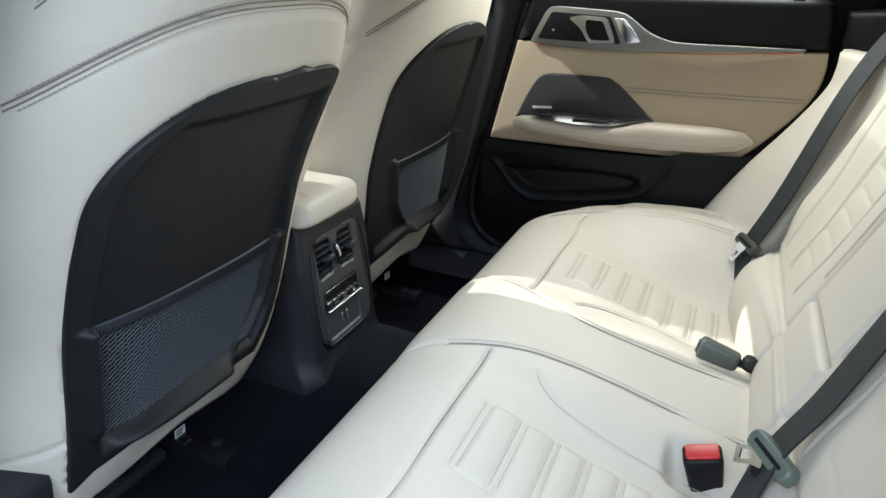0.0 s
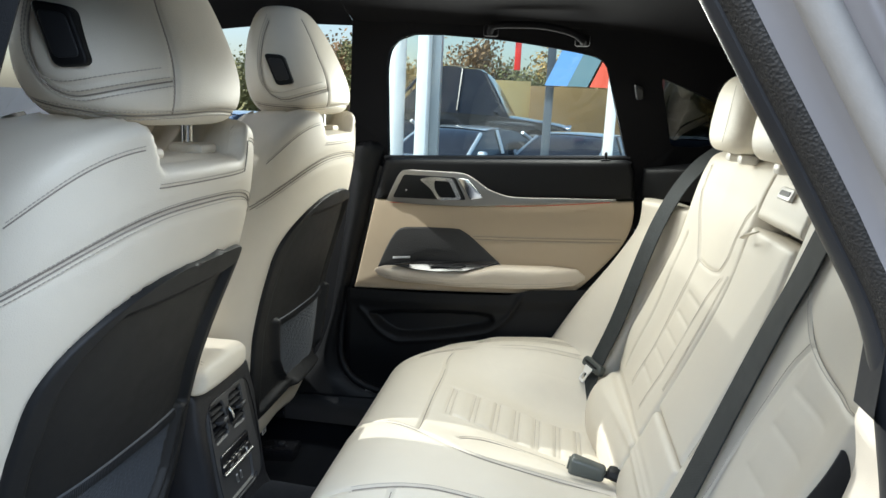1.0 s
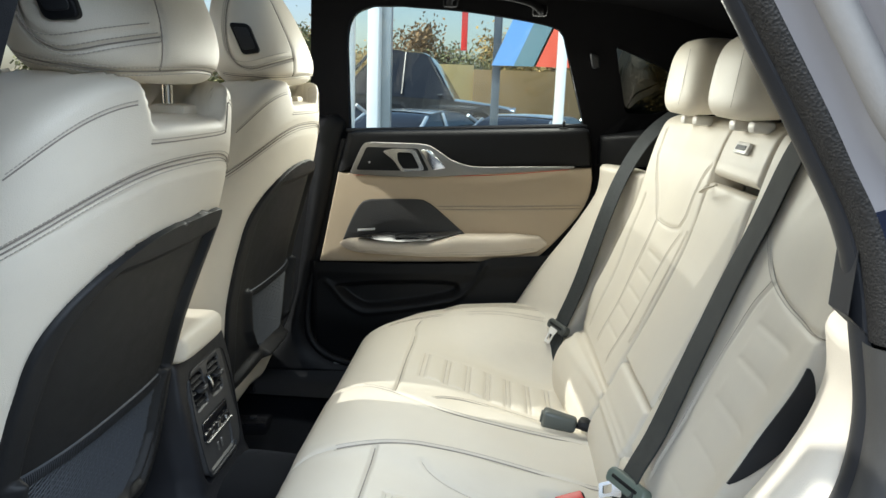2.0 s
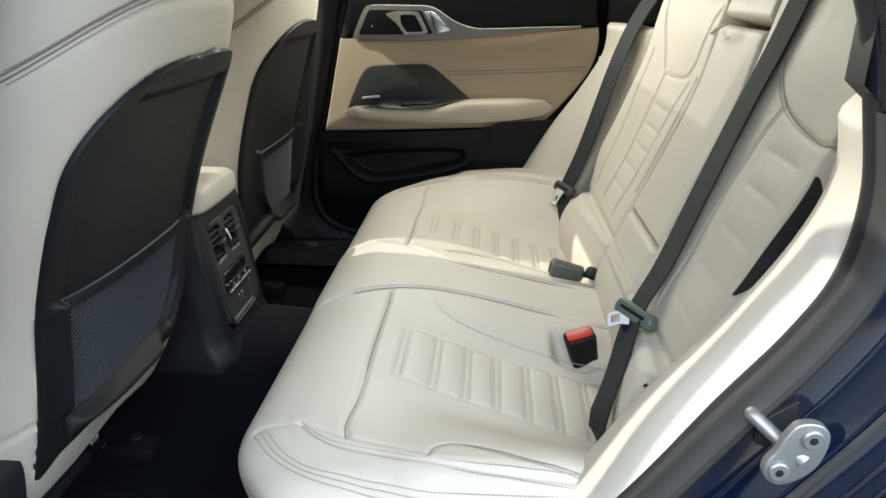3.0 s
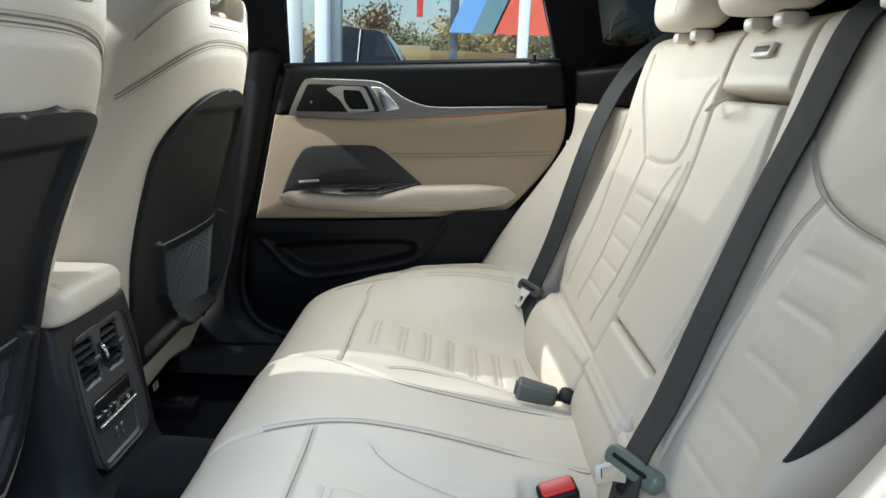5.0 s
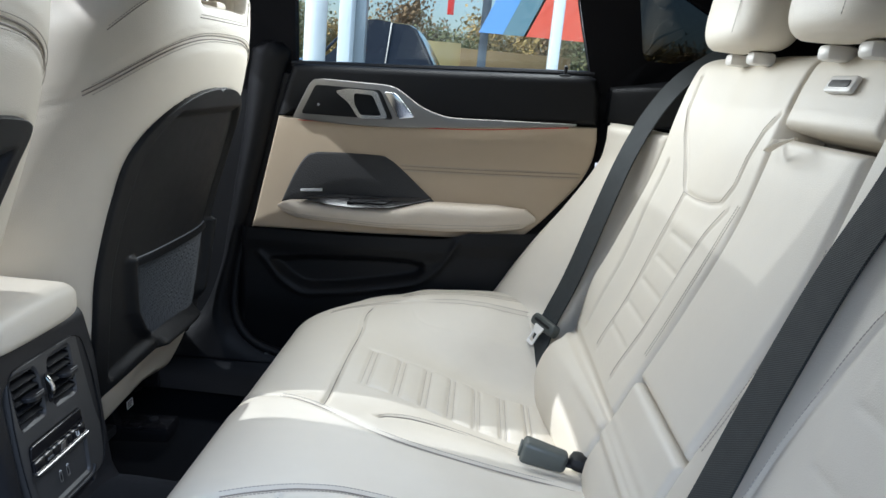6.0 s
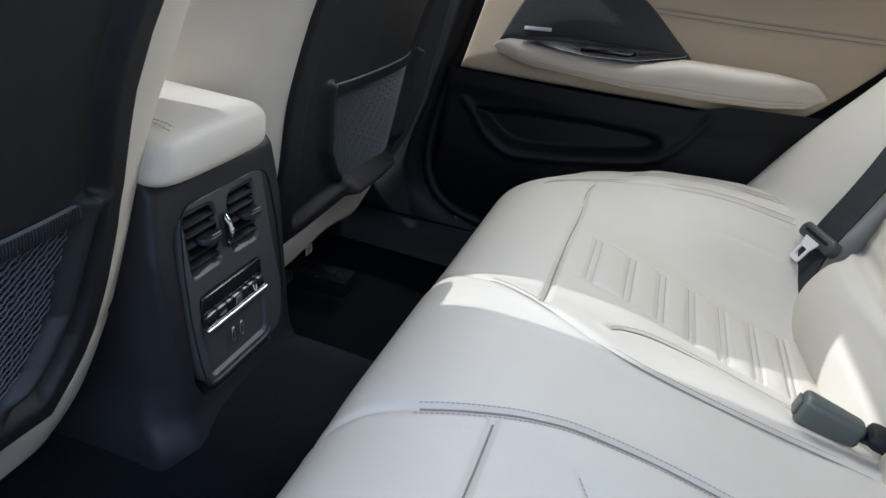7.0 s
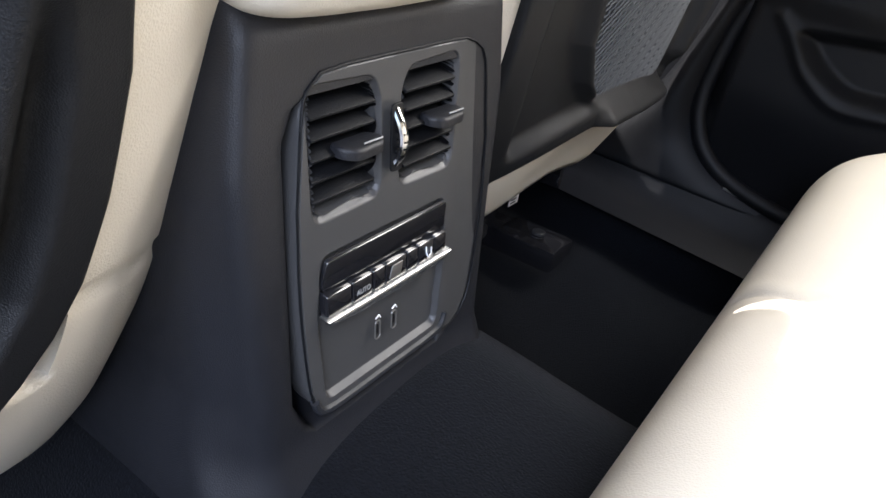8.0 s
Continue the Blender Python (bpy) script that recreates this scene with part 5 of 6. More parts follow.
sealc = smooth_curve([(-0.150, 0.700, 0.74), (-0.172, 0.700, 0.645), (-0.203, 0.700, 0.50), (-0.232, 0.697, 0.38), (-0.246, 0.690, 0.29), (-0.238, 0.680, 0.205), (-0.18, 0.672, 0.150), (-0.05, 0.668, 0.128), (0.1, 0.668, 0.12)], 70)
fs = part("seal_far", tube(sealc, 0.011, 10), BLACK)
tagged(fs, "black rubber seal along the closed far door", "seal", kind="structure")
fsill = part("sill_far", sheet(np.array([[(x, y, z) for y, z in smooth_curve([(0.60, 0.06), (0.645, 0.085), (0.665, 0.125), (0.70, 0.13), (0.74, 0.10)], 14)] for x in np.linspace(-0.75, 0.30, 30)])), BLACK)
tagged(fsill, "dark plastic sill trim under the far door", "sill", kind="structure")
sp = part("sill_plate", plate(rounded([(-0.17, 0.135), (-0.05, 0.122), (-0.05, 0.130), (-0.165, 0.146)], 0.003), lambda u, v, w: (u, 0.668 - w, v), 0.006, 0.002), STEEL)
tagged(sp, "short bright metal tread on the far sill", "sill plate", kind="structure")

ff = part("wall_far_front", holed([(-1.5, 0.0), (-0.30, 0.0), (-0.27, 0.30), (-0.245, 0.60), (-0.235, 0.74), (-1.5, 0.70)], [], lambda u, v, w: (u, 0.712 + w, v), 0.04), CHARCOAL, smooth=False)
tagged(ff, "dark grey lining of the far front door", "lining", kind="structure")
# plain linings that close the car where the camera never looks
# ahead of the pillar this board is added, unseen, to block the sun
nf = part("wall_near_front", holed([(-1.5, -0.02), (-0.285, -0.02), (-0.285, 0.28), (-0.24, 0.43), (-0.169, 0.61), (-0.146, 0.735), (-0.110, 0.85), (-0.064, 0.97), (-0.022, 1.10), (-0.7, 1.12), (-1.5, 0.75)], [], lambda u, v, w: (u, -0.675 - w, v), 0.05), BLACK, smooth=False)
tagged(nf, "black lining of the near middle pillar, run on forwards to shut out sun", "lining", kind="structure")
nc = part("pillar_near_rear", holed([(0.405, 1.09), (0.452, 0.86), (0.483, 0.775), (0.483, 0.725), (0.503, 0.708), (0.535, 0.70), (1.15, 0.66), (1.15, 1.0), (0.7, 1.10)], [], lambda u, v, w: (u, -0.648 + 0.22 * max(0, v - 0.78) - w, v), 0.03), CHARCOAL, smooth=False)
tagged(nc, "dark textured trim of the near rear pillar", "pillar", kind="structure")
nq = part("wall_near_rear", holed([(0.33, 0.05), (0.34, 0.28), (0.42, 0.42), (0.50, 0.52), (0.53, 0.70), (1.25, 0.66), (1.25, 0.05)], [], lambda u, v, w: (u, -0.605 - w, v), 0.05), BLACK, smooth=False)
tagged(nq, "black inner panel beside the near rear seat", "lining", kind="structure")

# the near rear door stands wide open, swung forwards from the middle pillar
# out of view; leaf and raised grey pane keep sun off the near bench
SHADEGLASS = glass("grey_rear_door_glass", (0.42, 0.43, 0.42))
open_door = thing("rear_door", "wide open rear car door, blue outside and tan inside", "car door")
leaf = rounded([(0.0, -0.05), (0.78, -0.05), (0.88, 0.25), (0.92, 0.70), (0.92, 0.78), (0.0, 0.76)], 0.05)
part("leaf", plate(leaf, lambda u, v, w: (u, w, v), 0.09, 0.02), PAINT, open_door, "deep blue door leaf")
part("inner_trim", plate(rounded([(0.04, 0.05), (0.76, 0.05), (0.86, 0.45), (0.88, 0.74), (0.03, 0.72)], 0.04), lambda u, v, w: (u, -w, v), 0.03, 0.012), BLACK, open_door, "black inner trim")
part("leather_field", plate(rounded([(0.07, 0.40), (0.70, 0.43), (0.82, 0.62), (0.82, 0.68), (0.06, 0.64)], 0.02), lambda u, v, w: (u, -0.028 - w, v), 0.01, 0.004), DOOR_LEATHER, open_door, "tan leather field")
pane2 = part("window_pane", plate(rounded([(0.02, 0.76), (0.90, 0.78), (0.78, 1.10), (0.08, 1.20)], 0.02), lambda u, v, w: (u, 0.04 + w, v), 0.004, 0.001), SHADEGLASS, open_door)
fr = smooth_curve([(0.0, 0.045, 0.74), (0.02, 0.045, 1.16), (0.12, 0.045, 1.215), (0.76, 0.045, 1.13), (0.93, 0.045, 0.76)], 40)
part("window_frame", tube(fr, 0.016, 8), BLACK_GLOSS, open_door)
open_door.matrix_basis = pose(-0.33, -0.84, 0.0, 0, 0, 272)

# ---- centre console ----
CONSOLE = material("black_console_trim", (0.0128, 0.0134, 0.0165), rough=0.46, spec=0.38, vary=0.12, vscale=10, grain=0.25, gscale=1300, kind="voronoi", fine=0.1, fscale=90)
# near black: the shade inside the vents is put into the colour
VENT_SHADE = material("vent_shade_black", (0.003, 0.003, 0.0035), rough=0.7, spec=0.1)
YC = -0.0125
console = thing("centre_console", "black centre console with rear air vents, climate keys and charging ports", "console")
def face_x(z):
    return -0.177 - 0.17 * z
rows = []
for z in np.linspace(0.02, 0.437, 90):
    h = np.interp(z, [0.02, 0.15, 0.28, 0.34, 0.39, 0.42, 0.437], [0.122, 0.118, 0.117, 0.115, 0.110, 0.104, 0.094]) + 0.010 * (1 - ease(z, 0.16, 0.24))
    hf = np.interp(z, [0.02, 0.17, 0.29, 0.36, 0.437], [0.086, 0.087, 0.093, 0.098, 0.088])
    xr = face_x(z) + 0.0045 - 0.02 * ease(z, 0.41, 0.44) ** 2 + 0.012 * (1 - ease(z, 0.16, 0.205))
    x0 = -0.95
    m = float(np.interp(z, [0.20, 0.225, 0.37, 0.394], [0.056, 0.070, 0.070, 0.058]))
    back = 0.050 if 0.206 < z < 0.388 else 0.0
    xf = xr - 0.003
    off = -0.0145   # the fascia sits off the console's middle
    c = rounded([(x0, -h - 0.006), (xr - 0.034, -h - 0.006), (xf, -hf - 0.016), (xf, -m + off), (xf - back, -m + 0.001 + off), (xf - back, m - 0.001 + off), (xf, m + off), (xf, hf + 0.004), (xr - 0.034, h), (x0, h)], 0.010, 7)
    rows.append([(x, YC + y, z) for x, y in c])
part("body", sheet(np.array(rows), closed_v=True, cap_u=True), CONSOLE, console, "black soft-grained body", sharp=50)
# padded lid
rows = []
for v in np.r_[np.linspace(0, 0.9, 12), np.linspace(0.91, 1, 18)]:
    x = -0.66 + 0.428 * v
    e = max(0, (v - 0.94) / 0.06)
    k = math.sqrt(max(0, 1 - e * e))
    c = []
    for a in np.linspace(0, 2 * math.pi, 88, endpoint=False):
        yy = (0.069 + 0.017 * k) * math.copysign(abs(math.cos(a)) ** 0.26, math.cos(a))
        zz = 0.447 + 0.004 * (v - 0.8) + (0.011 + 0.016 * k) * math.copysign(abs(math.sin(a)) ** 0.42, math.sin(a)) * (1 - 0.10 * (yy / 0.086) ** 2)
        c.append((x, YC - 0.022 + yy, zz))
    rows.append(c)
lid = part("lid", sheet(np.array(rows), closed_v=True, cap_u=True), LEATHER, console, "padded ivory leather lid", sharp=80)
cr = [np.array([(-0.2325, YC - 0.080 + 0.004 * k, 0.437), (-0.236, YC - 0.080 + 0.004 * k, 0.459), (-0.252, YC - 0.080 + 0.004 * k, 0.4735), (-0.30, YC - 0.078 + 0.004 * k, 0.4745), (-0.50, YC - 0.070, 0.4740)]) for k in (0, 2)]
part("stitching", stitches([smooth_curve(c, 30) for c in cr]), THREAD, lid, kind="stuff")

def con_at(u, v, w):
    return (face_x(v) + w, YC + u, v)

FRAME = np.vstack([smooth_curve([(-0.078, 0.370), (-0.074, 0.385), (-0.062, 0.394)], 8), smooth_curve([(-0.04, 0.3955), (0.04, 0.3955), (0.060, 0.394), (0.074, 0.385), (0.078, 0.370)], 16), smooth_curve([(0.083, 0.33), (0.0835, 0.28), (0.078, 0.225), (0.070, 0.206), (0.060, 0.200)], 16),
                   smooth_curve([(0.03, 0.1985), (-0.03, 0.1985), (-0.060, 0.200), (-0.070, 0.206), (-0.078, 0.225), (-0.0835, 0.28), (-0.083, 0.33)], 24)])
FRAME[:, 0] *= np.where(FRAME[:, 0] > 0, 1.36, 0.94)
edge = FRAME[FRAME[:, 0] > 0]
edge = edge[np.argsort(edge[:, 1])]
gu, gv = np.meshgrid(np.linspace(-1, 1, 290), np.r_[np.linspace(0.1986, 0.2066, 20)[:-1], np.linspace(0.2066, 0.386, 270)[:-1], np.linspace(0.386, 0.3954, 20)], indexing="ij")
gu = gu * np.interp(gv, edge[:, 1], edge[:, 0]) * np.where(gu > 0, 1.0, 0.94 / 1.36)
VENT_L = rounded([(-0.067, 0.386), (-0.018, 0.384), (-0.013, 0.374), (-0.0125, 0.325), (-0.064, 0.324)], 0.006)
VENT_R = VENT_L * [-1, 1]
sdl, sdr = depth_in(gu, gv, VENT_L), depth_in(gu, gv, VENT_R)
LOWER = rounded([(-0.062, 0.302), (0.062, 0.302), (0.066, 0.264), (0.060, 0.209), (-0.060, 0.209), (-0.066, 0.264)], 0.008)
sdo, sdf = depth_in(gu, gv, LOWER), depth_in(gu, gv, FRAME)
w = 0.0032 * ease(sdf, 0.0, 0.0014) - 0.030 * ease(np.maximum(sdl, sdr), -0.0003, 0.0009) - 0.0040 * ease(sdo, 0.0, 0.0025)
w -= 0.0035 * ease(np.maximum(sdl, sdr), -0.0045, -0.0008) * (1 - ease(np.maximum(sdl, sdr), -0.0008, 0.0))
w -= 0.002 * ease(gu, 0.066, 0.110)
P = np.pad(np.stack([face_x(gv) + w, YC + gu, gv], -1), ((1, 1), (1, 1), (0, 0)), mode="edge")
P[[0, -1], :, 0] -= 0.014
P[:, [0, -1], 0] -= 0.014
fascia = part("fascia", sheet(P), FASCIA, console, "charcoal vent and control fascia", sharp=40)
# fascia faces within the vents take the painted shade instead of graphite
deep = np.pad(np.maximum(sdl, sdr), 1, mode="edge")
fascia.data.materials.append(VENT_SHADE)
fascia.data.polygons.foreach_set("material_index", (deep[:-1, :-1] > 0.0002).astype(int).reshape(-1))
fascia.matrix_basis = Matrix.Translation((-0.0014, -0.027 - 0.86 * YC, 0.01944)) @ Matrix.Diagonal((1.0, 0.86, 0.9635, 1.0))
part("frame_line", tube(np.array([con_at(u, v, 0.0025) for u, v in np.vstack([FRAME, FRAME[:1]])]), 0.0008, 6), BLACK, fascia)
for s, mid in ((-1, -0.0405), (1, 0.0405)):
    grille = part("vent_grille", plate((VENT_L if s < 0 else VENT_R) * [0.98, 1] , lambda u, v, w: con_at(u, v, w - 0.0285), 0.002, 0.0005), VENT_SHADE, fascia)
    for k in range(5):
        z = 0.3335 + 0.0105 * k
        part("slat", brick(face_x(z) - 0.0045, YC + mid, z, 0.016, 0.0525, 0.0021, 0.0008, pose(0, 0, 0, 0, 14, 0)), BLACK, grille)
    for k in range(4):
        y = mid - 0.018 + 0.012 * k
        part("rear_blade", brick(face_x(0.354) - 0.020, YC + y, 0.355, 0.012, 0.0016, 0.056, 0.0005), VENT_SHADE, grille)
    ty = mid + (0.012 if s < 0 else 0.014)
    o = rounded([(-0.020, -0.008), (0.010, -0.008), (0.017, 0.0), (0.010, 0.008), (-0.012, 0.009), (-0.020, 0.002)], 0.004)
    part("vent_tab", plate(o, lambda u, v, w: (face_x(0.354) + 0.004 + v * 0.9 + 0.001, YC + ty + u, 0.3520 + w * 0.75), 0.008, 0.003), CONSOLE, grille, "black vent tab")
    part("tab_line", tube([(face_x(0.354) + 0.010, YC + ty - 0.006, 0.3592), (face_x(0.354) + 0.010, YC + ty + 0.010, 0.3592)], 0.0005, 5), DIMMARK, grille)
# thumb wheel between the vents
wheel = part("thumb_wheel", tube(smooth_curve([con_at(0.0, 0.3385, 0.006), con_at(0.0, 0.346, 0.0105), con_at(0.0, 0.3535, 0.012), con_at(0.0, 0.361, 0.0105), con_at(0.0, 0.3685, 0.006)], 24), 0.0036, 10, 0.6), CHROME, fascia, "ribbed chrome thumb wheel")
part("wheel_slot", plate(rounded([(-0.0055, 0.335), (0.0055, 0.335), (0.0055, 0.372), (-0.0055, 0.372)], 0.003), lambda u, v, w: con_at(u, v, w + 0.0065), 0.0012, 0.0005), BLACK, fascia)
for k in range(7):
    z = 0.3420 + 0.0039 * k
    part("rib", brick(face_x(z) + 0.0115 - 80 * (z - 0.3535) ** 2 * 0.45, YC, z, 0.0055, 0.0045, 0.0012, 0.0003), BLACK, wheel)
# climate display, keys and the chrome rocker
part("climate_display", plate(rounded([(-0.060, 0.300), (0.060, 0.300), (0.0625, 0.2815), (-0.0625, 0.2815)], 0.003), lambda u, v, w: con_at(u, v, w + 0.0012 + 0.15 * max(0, v - 0.285)), 0.003, 0.001), BLACK_GLOSS, fascia, "glossy black climate display")
x = -0.0625
for wd in (0.0225, 0.0195, 0.0125, 0.0225, 0.0125, 0.0185, 0.0145):
    key = part("key", plate(rounded([(x + 0.0004, 0.2675), (x + wd - 0.0004, 0.2675), (x + wd - 0.0004, 0.2805), (x + 0.0004, 0.2805)], 0.0012), lambda u, v, w: con_at(u, v, w + 0.002), 0.0055, 0.0012), BLACK_GLOSS, fascia, "glossy black key")
    if abs(wd - 0.0225) < 1e-6 and x > -0.03:
        part("key_light", plate(rounded([(x + 0.003, 0.2700), (x + 0.0145, 0.2700), (x + 0.017, 0.2780), (x + 0.006, 0.2780)], 0.001), lambda u, v, w: con_at(u, v, w + 0.0077), 0.0005, 0.0002), SILVER, key)
    if abs(wd - 0.0185) < 1e-6:
        part("seat_mark", join(tube([con_at(x + 0.010, 0.2705, 0.0082), con_at(x + 0.008, 0.2740, 0.0082), con_at(x + 0.0075, 0.2780, 0.0082)], 0.0005, 5),
                               tube([con_at(x + 0.010, 0.2705, 0.0082), con_at(x + 0.0135, 0.2715, 0.0082), con_at(x + 0.0135, 0.276, 0.0082)], 0.0005, 5)), MARK, key)
    if abs(wd - 0.0195) < 1e-6:
        txt = bpy.data.curves.new("auto_word", "FONT")
        txt.body = "AUTO"
        txt.size = 0.0046
        txt.align_x = "CENTER"
        txt.extrude = 0.0001
        tmp = new("auto_word", txt)
        me = bpy.data.meshes.new_from_object(tmp.evaluated_get(bpy.context.evaluated_depsgraph_get()))
        bpy.data.objects.remove(tmp)
        me.materials.clear()
        me.materials.append(DIMMARK)
        word = new("auto_word", me)
        word.parent = key
        word.matrix_basis = Matrix.Translation(con_at(x + 0.0098, 0.2718, 0.0080)) @ Matrix(((0, -0.17, 1, 0), (1, 0, 0, 0), (0, 1, 0.17, 0), (0, 0, 0, 1)))
    x += wd
ROCK = np.vstack([smooth_curve([(-0.0640, 0.2672), (0.0, 0.2668), (0.0640, 0.2672)], 20), smooth_curve([(0.0600, 0.2625), (0.035, 0.2596), (0.0, 0.2586), (-0.035, 0.2596), (-0.0600, 0.2625)], 24)])
part("rocker", plate(ROCK, lambda u, v, w: con_at(u, v, w + 0.0005 + 0.25 * (v - 0.2586)), 0.0075, 0.0022, 4), LEVER, fascia, "satin silver temperature rocker")
for dy in (-0.0087, 0.0087):
    ring = rounded([(-0.0026, -0.0062), (0.0026, -0.0062), (0.0026, 0.0062), (-0.0026, 0.0062)], 0.0025, 6)
    port = part("charging_port", tube(np.array([con_at(dy + a, 0.2345 + b, 0.0026) for a, b in np.vstack([ring, ring[:1]])]), 0.00055, 6), SILVER, fascia, "small charging port with a light rim")
    part("port_mouth", plate(ring * 0.5, lambda u, v, w: con_at(dy + u, 0.2345 + v, w + 0.0016), 0.0008, 0.0002), BLACK, port)
    part("port_mark", tube([con_at(dy - 0.002, 0.2425, 0.0024), con_at(dy + 0.0015, 0.2440, 0.0024), con_at(dy + 0.003, 0.2418, 0.0024)], 0.0005, 5), MARK, port)
part("base_lip", tube(np.array([con_at(u, v, 0.003) for u, v in smooth_curve([(-0.070, 0.214), (-0.060, 0.2035), (0.0, 0.2025), (0.060, 0.2035), (0.070, 0.214)], 30)]), 0.0028, 8), CHARCOAL, fascia)

# ---- belts and buckles ----
def ribbon(points, normals, width, thick=0.0014, cols=7):
    """A strap along points; its flat side faces the normals."""
    p, n = np.asarray(points, float), np.asarray(normals, float)
    t = np.gradient(p, axis=0)
    t /= np.linalg.norm(t, axis=1)[:, None]
    b = np.cross(t, n)
    b /= np.linalg.norm(b, axis=1)[:, None]
    n = np.cross(b, t)
    u = np.linspace(-0.5, 0.5, cols)
    front = p[:, None] + b[:, None] * (u * width)[None, :, None] + n[:, None] * thick
    back = (p[:, None] + b[:, None] * (u * width)[None, :, None] - n[:, None] * thick)[:, ::-1]
    return sheet(np.concatenate([front, back], 1), closed_v=True, cap_u=True)


def frame_of(origin, along, normal):
    """A pose whose z runs along the strap and whose x is the strap's normal."""
    z = Vector(along).normalized()
    x = (Vector(normal) - z * Vector(normal).dot(z)).normalized()
    y = z.cross(x)
    return Matrix.Translation(origin) @ Matrix((x, y, z)).transposed().to_4x4()


def tongue(belt, m, metal_dir=-1, tint=None):
    """The sliding tongue: a moulded loop and its steel blade."""
    out = rounded([(-0.036, -0.010), (0.036, -0.010), (0.040, 0.004), (0.034, 0.014), (-0.034, 0.014), (-0.040, 0.004)], 0.007)
    t = part("tongue", plate(out, lambda u, v, w: tuple(m @ Vector((w - 0.007, u, v))), 0.016, 0.005), tint or BUCKLE, belt, "grey plastic belt tongue")
    part("tongue_slot", plate(rounded([(-0.026, 0.000), (0.026, 0.000), (0.026, 0.005), (-0.026, 0.005)], 0.002), lambda u, v, w: tuple(m @ Vector((w + 0.0085, u, v))), 0.0012, 0.0004), BLACK, t)
    blade = rounded([(-0.016, -0.004), (0.016, -0.004), (0.011, -0.020), (0.0105, -0.043), (-0.0105, -0.043), (-0.011, -0.020)], 0.003)
    hole = rounded([(-0.006, -0.020), (0.006, -0.020), (0.006, -0.036), (-0.006, -0.036)], 0.002)
    return t, blade, hole


belt = thing("seat_belt", "black woven seat belt hanging with its tongue over the ivory bolster", "seat belt", group="rear seat belts")
way = smooth_curve([(0.700, 0.560, 0.858), (0.672, 0.568, 0.846), (0.597, 0.566, 0.782), (0.532, 0.556, 0.660), (0.458, 0.522, 0.430), (0.418, 0.506, 0.325), (0.398, 0.476, 0.255), (0.398, 0.466, 0.215)], 60)
nrm = np.tile([-0.80, -0.42, 0.42], (60, 1))
part("webbing", ribbon(way, nrm, 0.050), BELT, belt, "black woven webbing")
m = frame_of((0.413, 0.505, 0.322), (0.060, 0.022, 0.120), (-0.80, -0.42, 0.42))
t, blade, hole = tongue(belt, m)
part("blade", holed(blade, [hole], lambda u, v, w: tuple(m @ Vector((0.010 - w, u, v))), 0.0022), WHITE_PLASTIC, t, "bright steel blade", sharp=30)

belt2 = thing("seat_belt", "grey-black woven seat belt lying over the near backrest", "seat belt", group="rear seat belts")
way = smooth_curve([(0.668, -0.200, 0.842), (0.634, -0.197, 0.816), (0.601, -0.184, 0.71), (0.575, -0.168, 0.622), (0.532, -0.182, 0.512), (0.486, -0.210, 0.408), (0.444, -0.246, 0.345), (0.414, -0.305, 0.283), (0.390, -0.350, 0.247), (0.384, -0.362, 0.205)], 70)
nrm = np.tile([-0.88, -0.12, 0.42], (70, 1))
part("webbing", ribbon(way, nrm, 0.050), BELT, belt2, "black woven webbing")
m2 = frame_of((0.444, -0.250, 0.344), (0.060, 0.030, 0.11), (-0.72, -0.40, 0.55))
TONGUE2 = material("sage_grey_plastic", (0.12, 0.15, 0.125), rough=0.35, vary=0.1, fscale=80)
t, blade, hole = tongue(belt2, m2, tint=TONGUE2)
turn = Matrix.Rotation(radians(-50), 4, "X")
part("blade", holed(blade, [hole], lambda u, v, w: tuple(m2 @ (turn @ Vector((0.008 - w, u, v)))), 0.0022), CHROME, t, "chrome steel blade", sharp=30)
part("belt_stop", disc(tuple(m2 @ Vector((0.001, 0.0, -0.022))), tuple(m2.to_3x3() @ Vector((1, 0, 0))), 0.006, 0.005, 12), BLACK, belt2)

# buckles in the gap between cushion and backrest
def buckle_body(sx, sy, sz, r):
    bm = bmesh.new()
    bmesh.ops.create_cube(bm, size=1)
    bmesh.ops.scale(bm, vec=(sx, sy, sz), verts=bm.verts)
    for v in bm.verts:
        if v.co.z < 0:
            v.co.x *= 0.82
            v.co.y *= 0.82
    bmesh.ops.bevel(bm, geom=bm.edges[:], offset=r, segments=3, profile=0.5, affect="EDGES")
    return bm


red = thing("belt_buckle", "black belt buckle with red release key upright in the seat", "belt buckle", group="buckles")
b = part("body", buckle_body(0.050, 0.034, 0.060, 0.006), BLACK, red, "black buckle body")
k = part("release_key", buckle_body(0.043, 0.026, 0.010, 0.003), RED, red, "red release key")
k.location = (0.0, 0.0, 0.029)
red.matrix_basis = pose(0.388, -0.156, 0.237, 8, -16, 8)

grey = thing("belt_buckle", "grey belt buckle lying on its side on the bench", "belt buckle", group="buckles")
part("body", buckle_body(0.034, 0.030, 0.066, 0.007), BUCKLE, grey, "grey buckle body")
k = part("release_key", buckle_body(0.020, 0.020, 0.006, 0.002), BUCKLE, grey, "grey release key")
k.location = (0.0, 0.0, 0.033)
st = part("stalk", tube(smooth_curve([(0.0, 0.0, -0.030), (0.002, 0.002, -0.050), (0.012, 0.004, -0.065)], 14), 0.011, 10, 0.45), BLACK, grey, "black stalk")
part("cover", brick(0.006, 0.002, -0.052, 0.022, 0.034, 0.034, 0.010), BLACK, grey, "black webbing loop")
grey.matrix_basis = pose(0.388, 0.122, 0.262, 0, -80, -6)
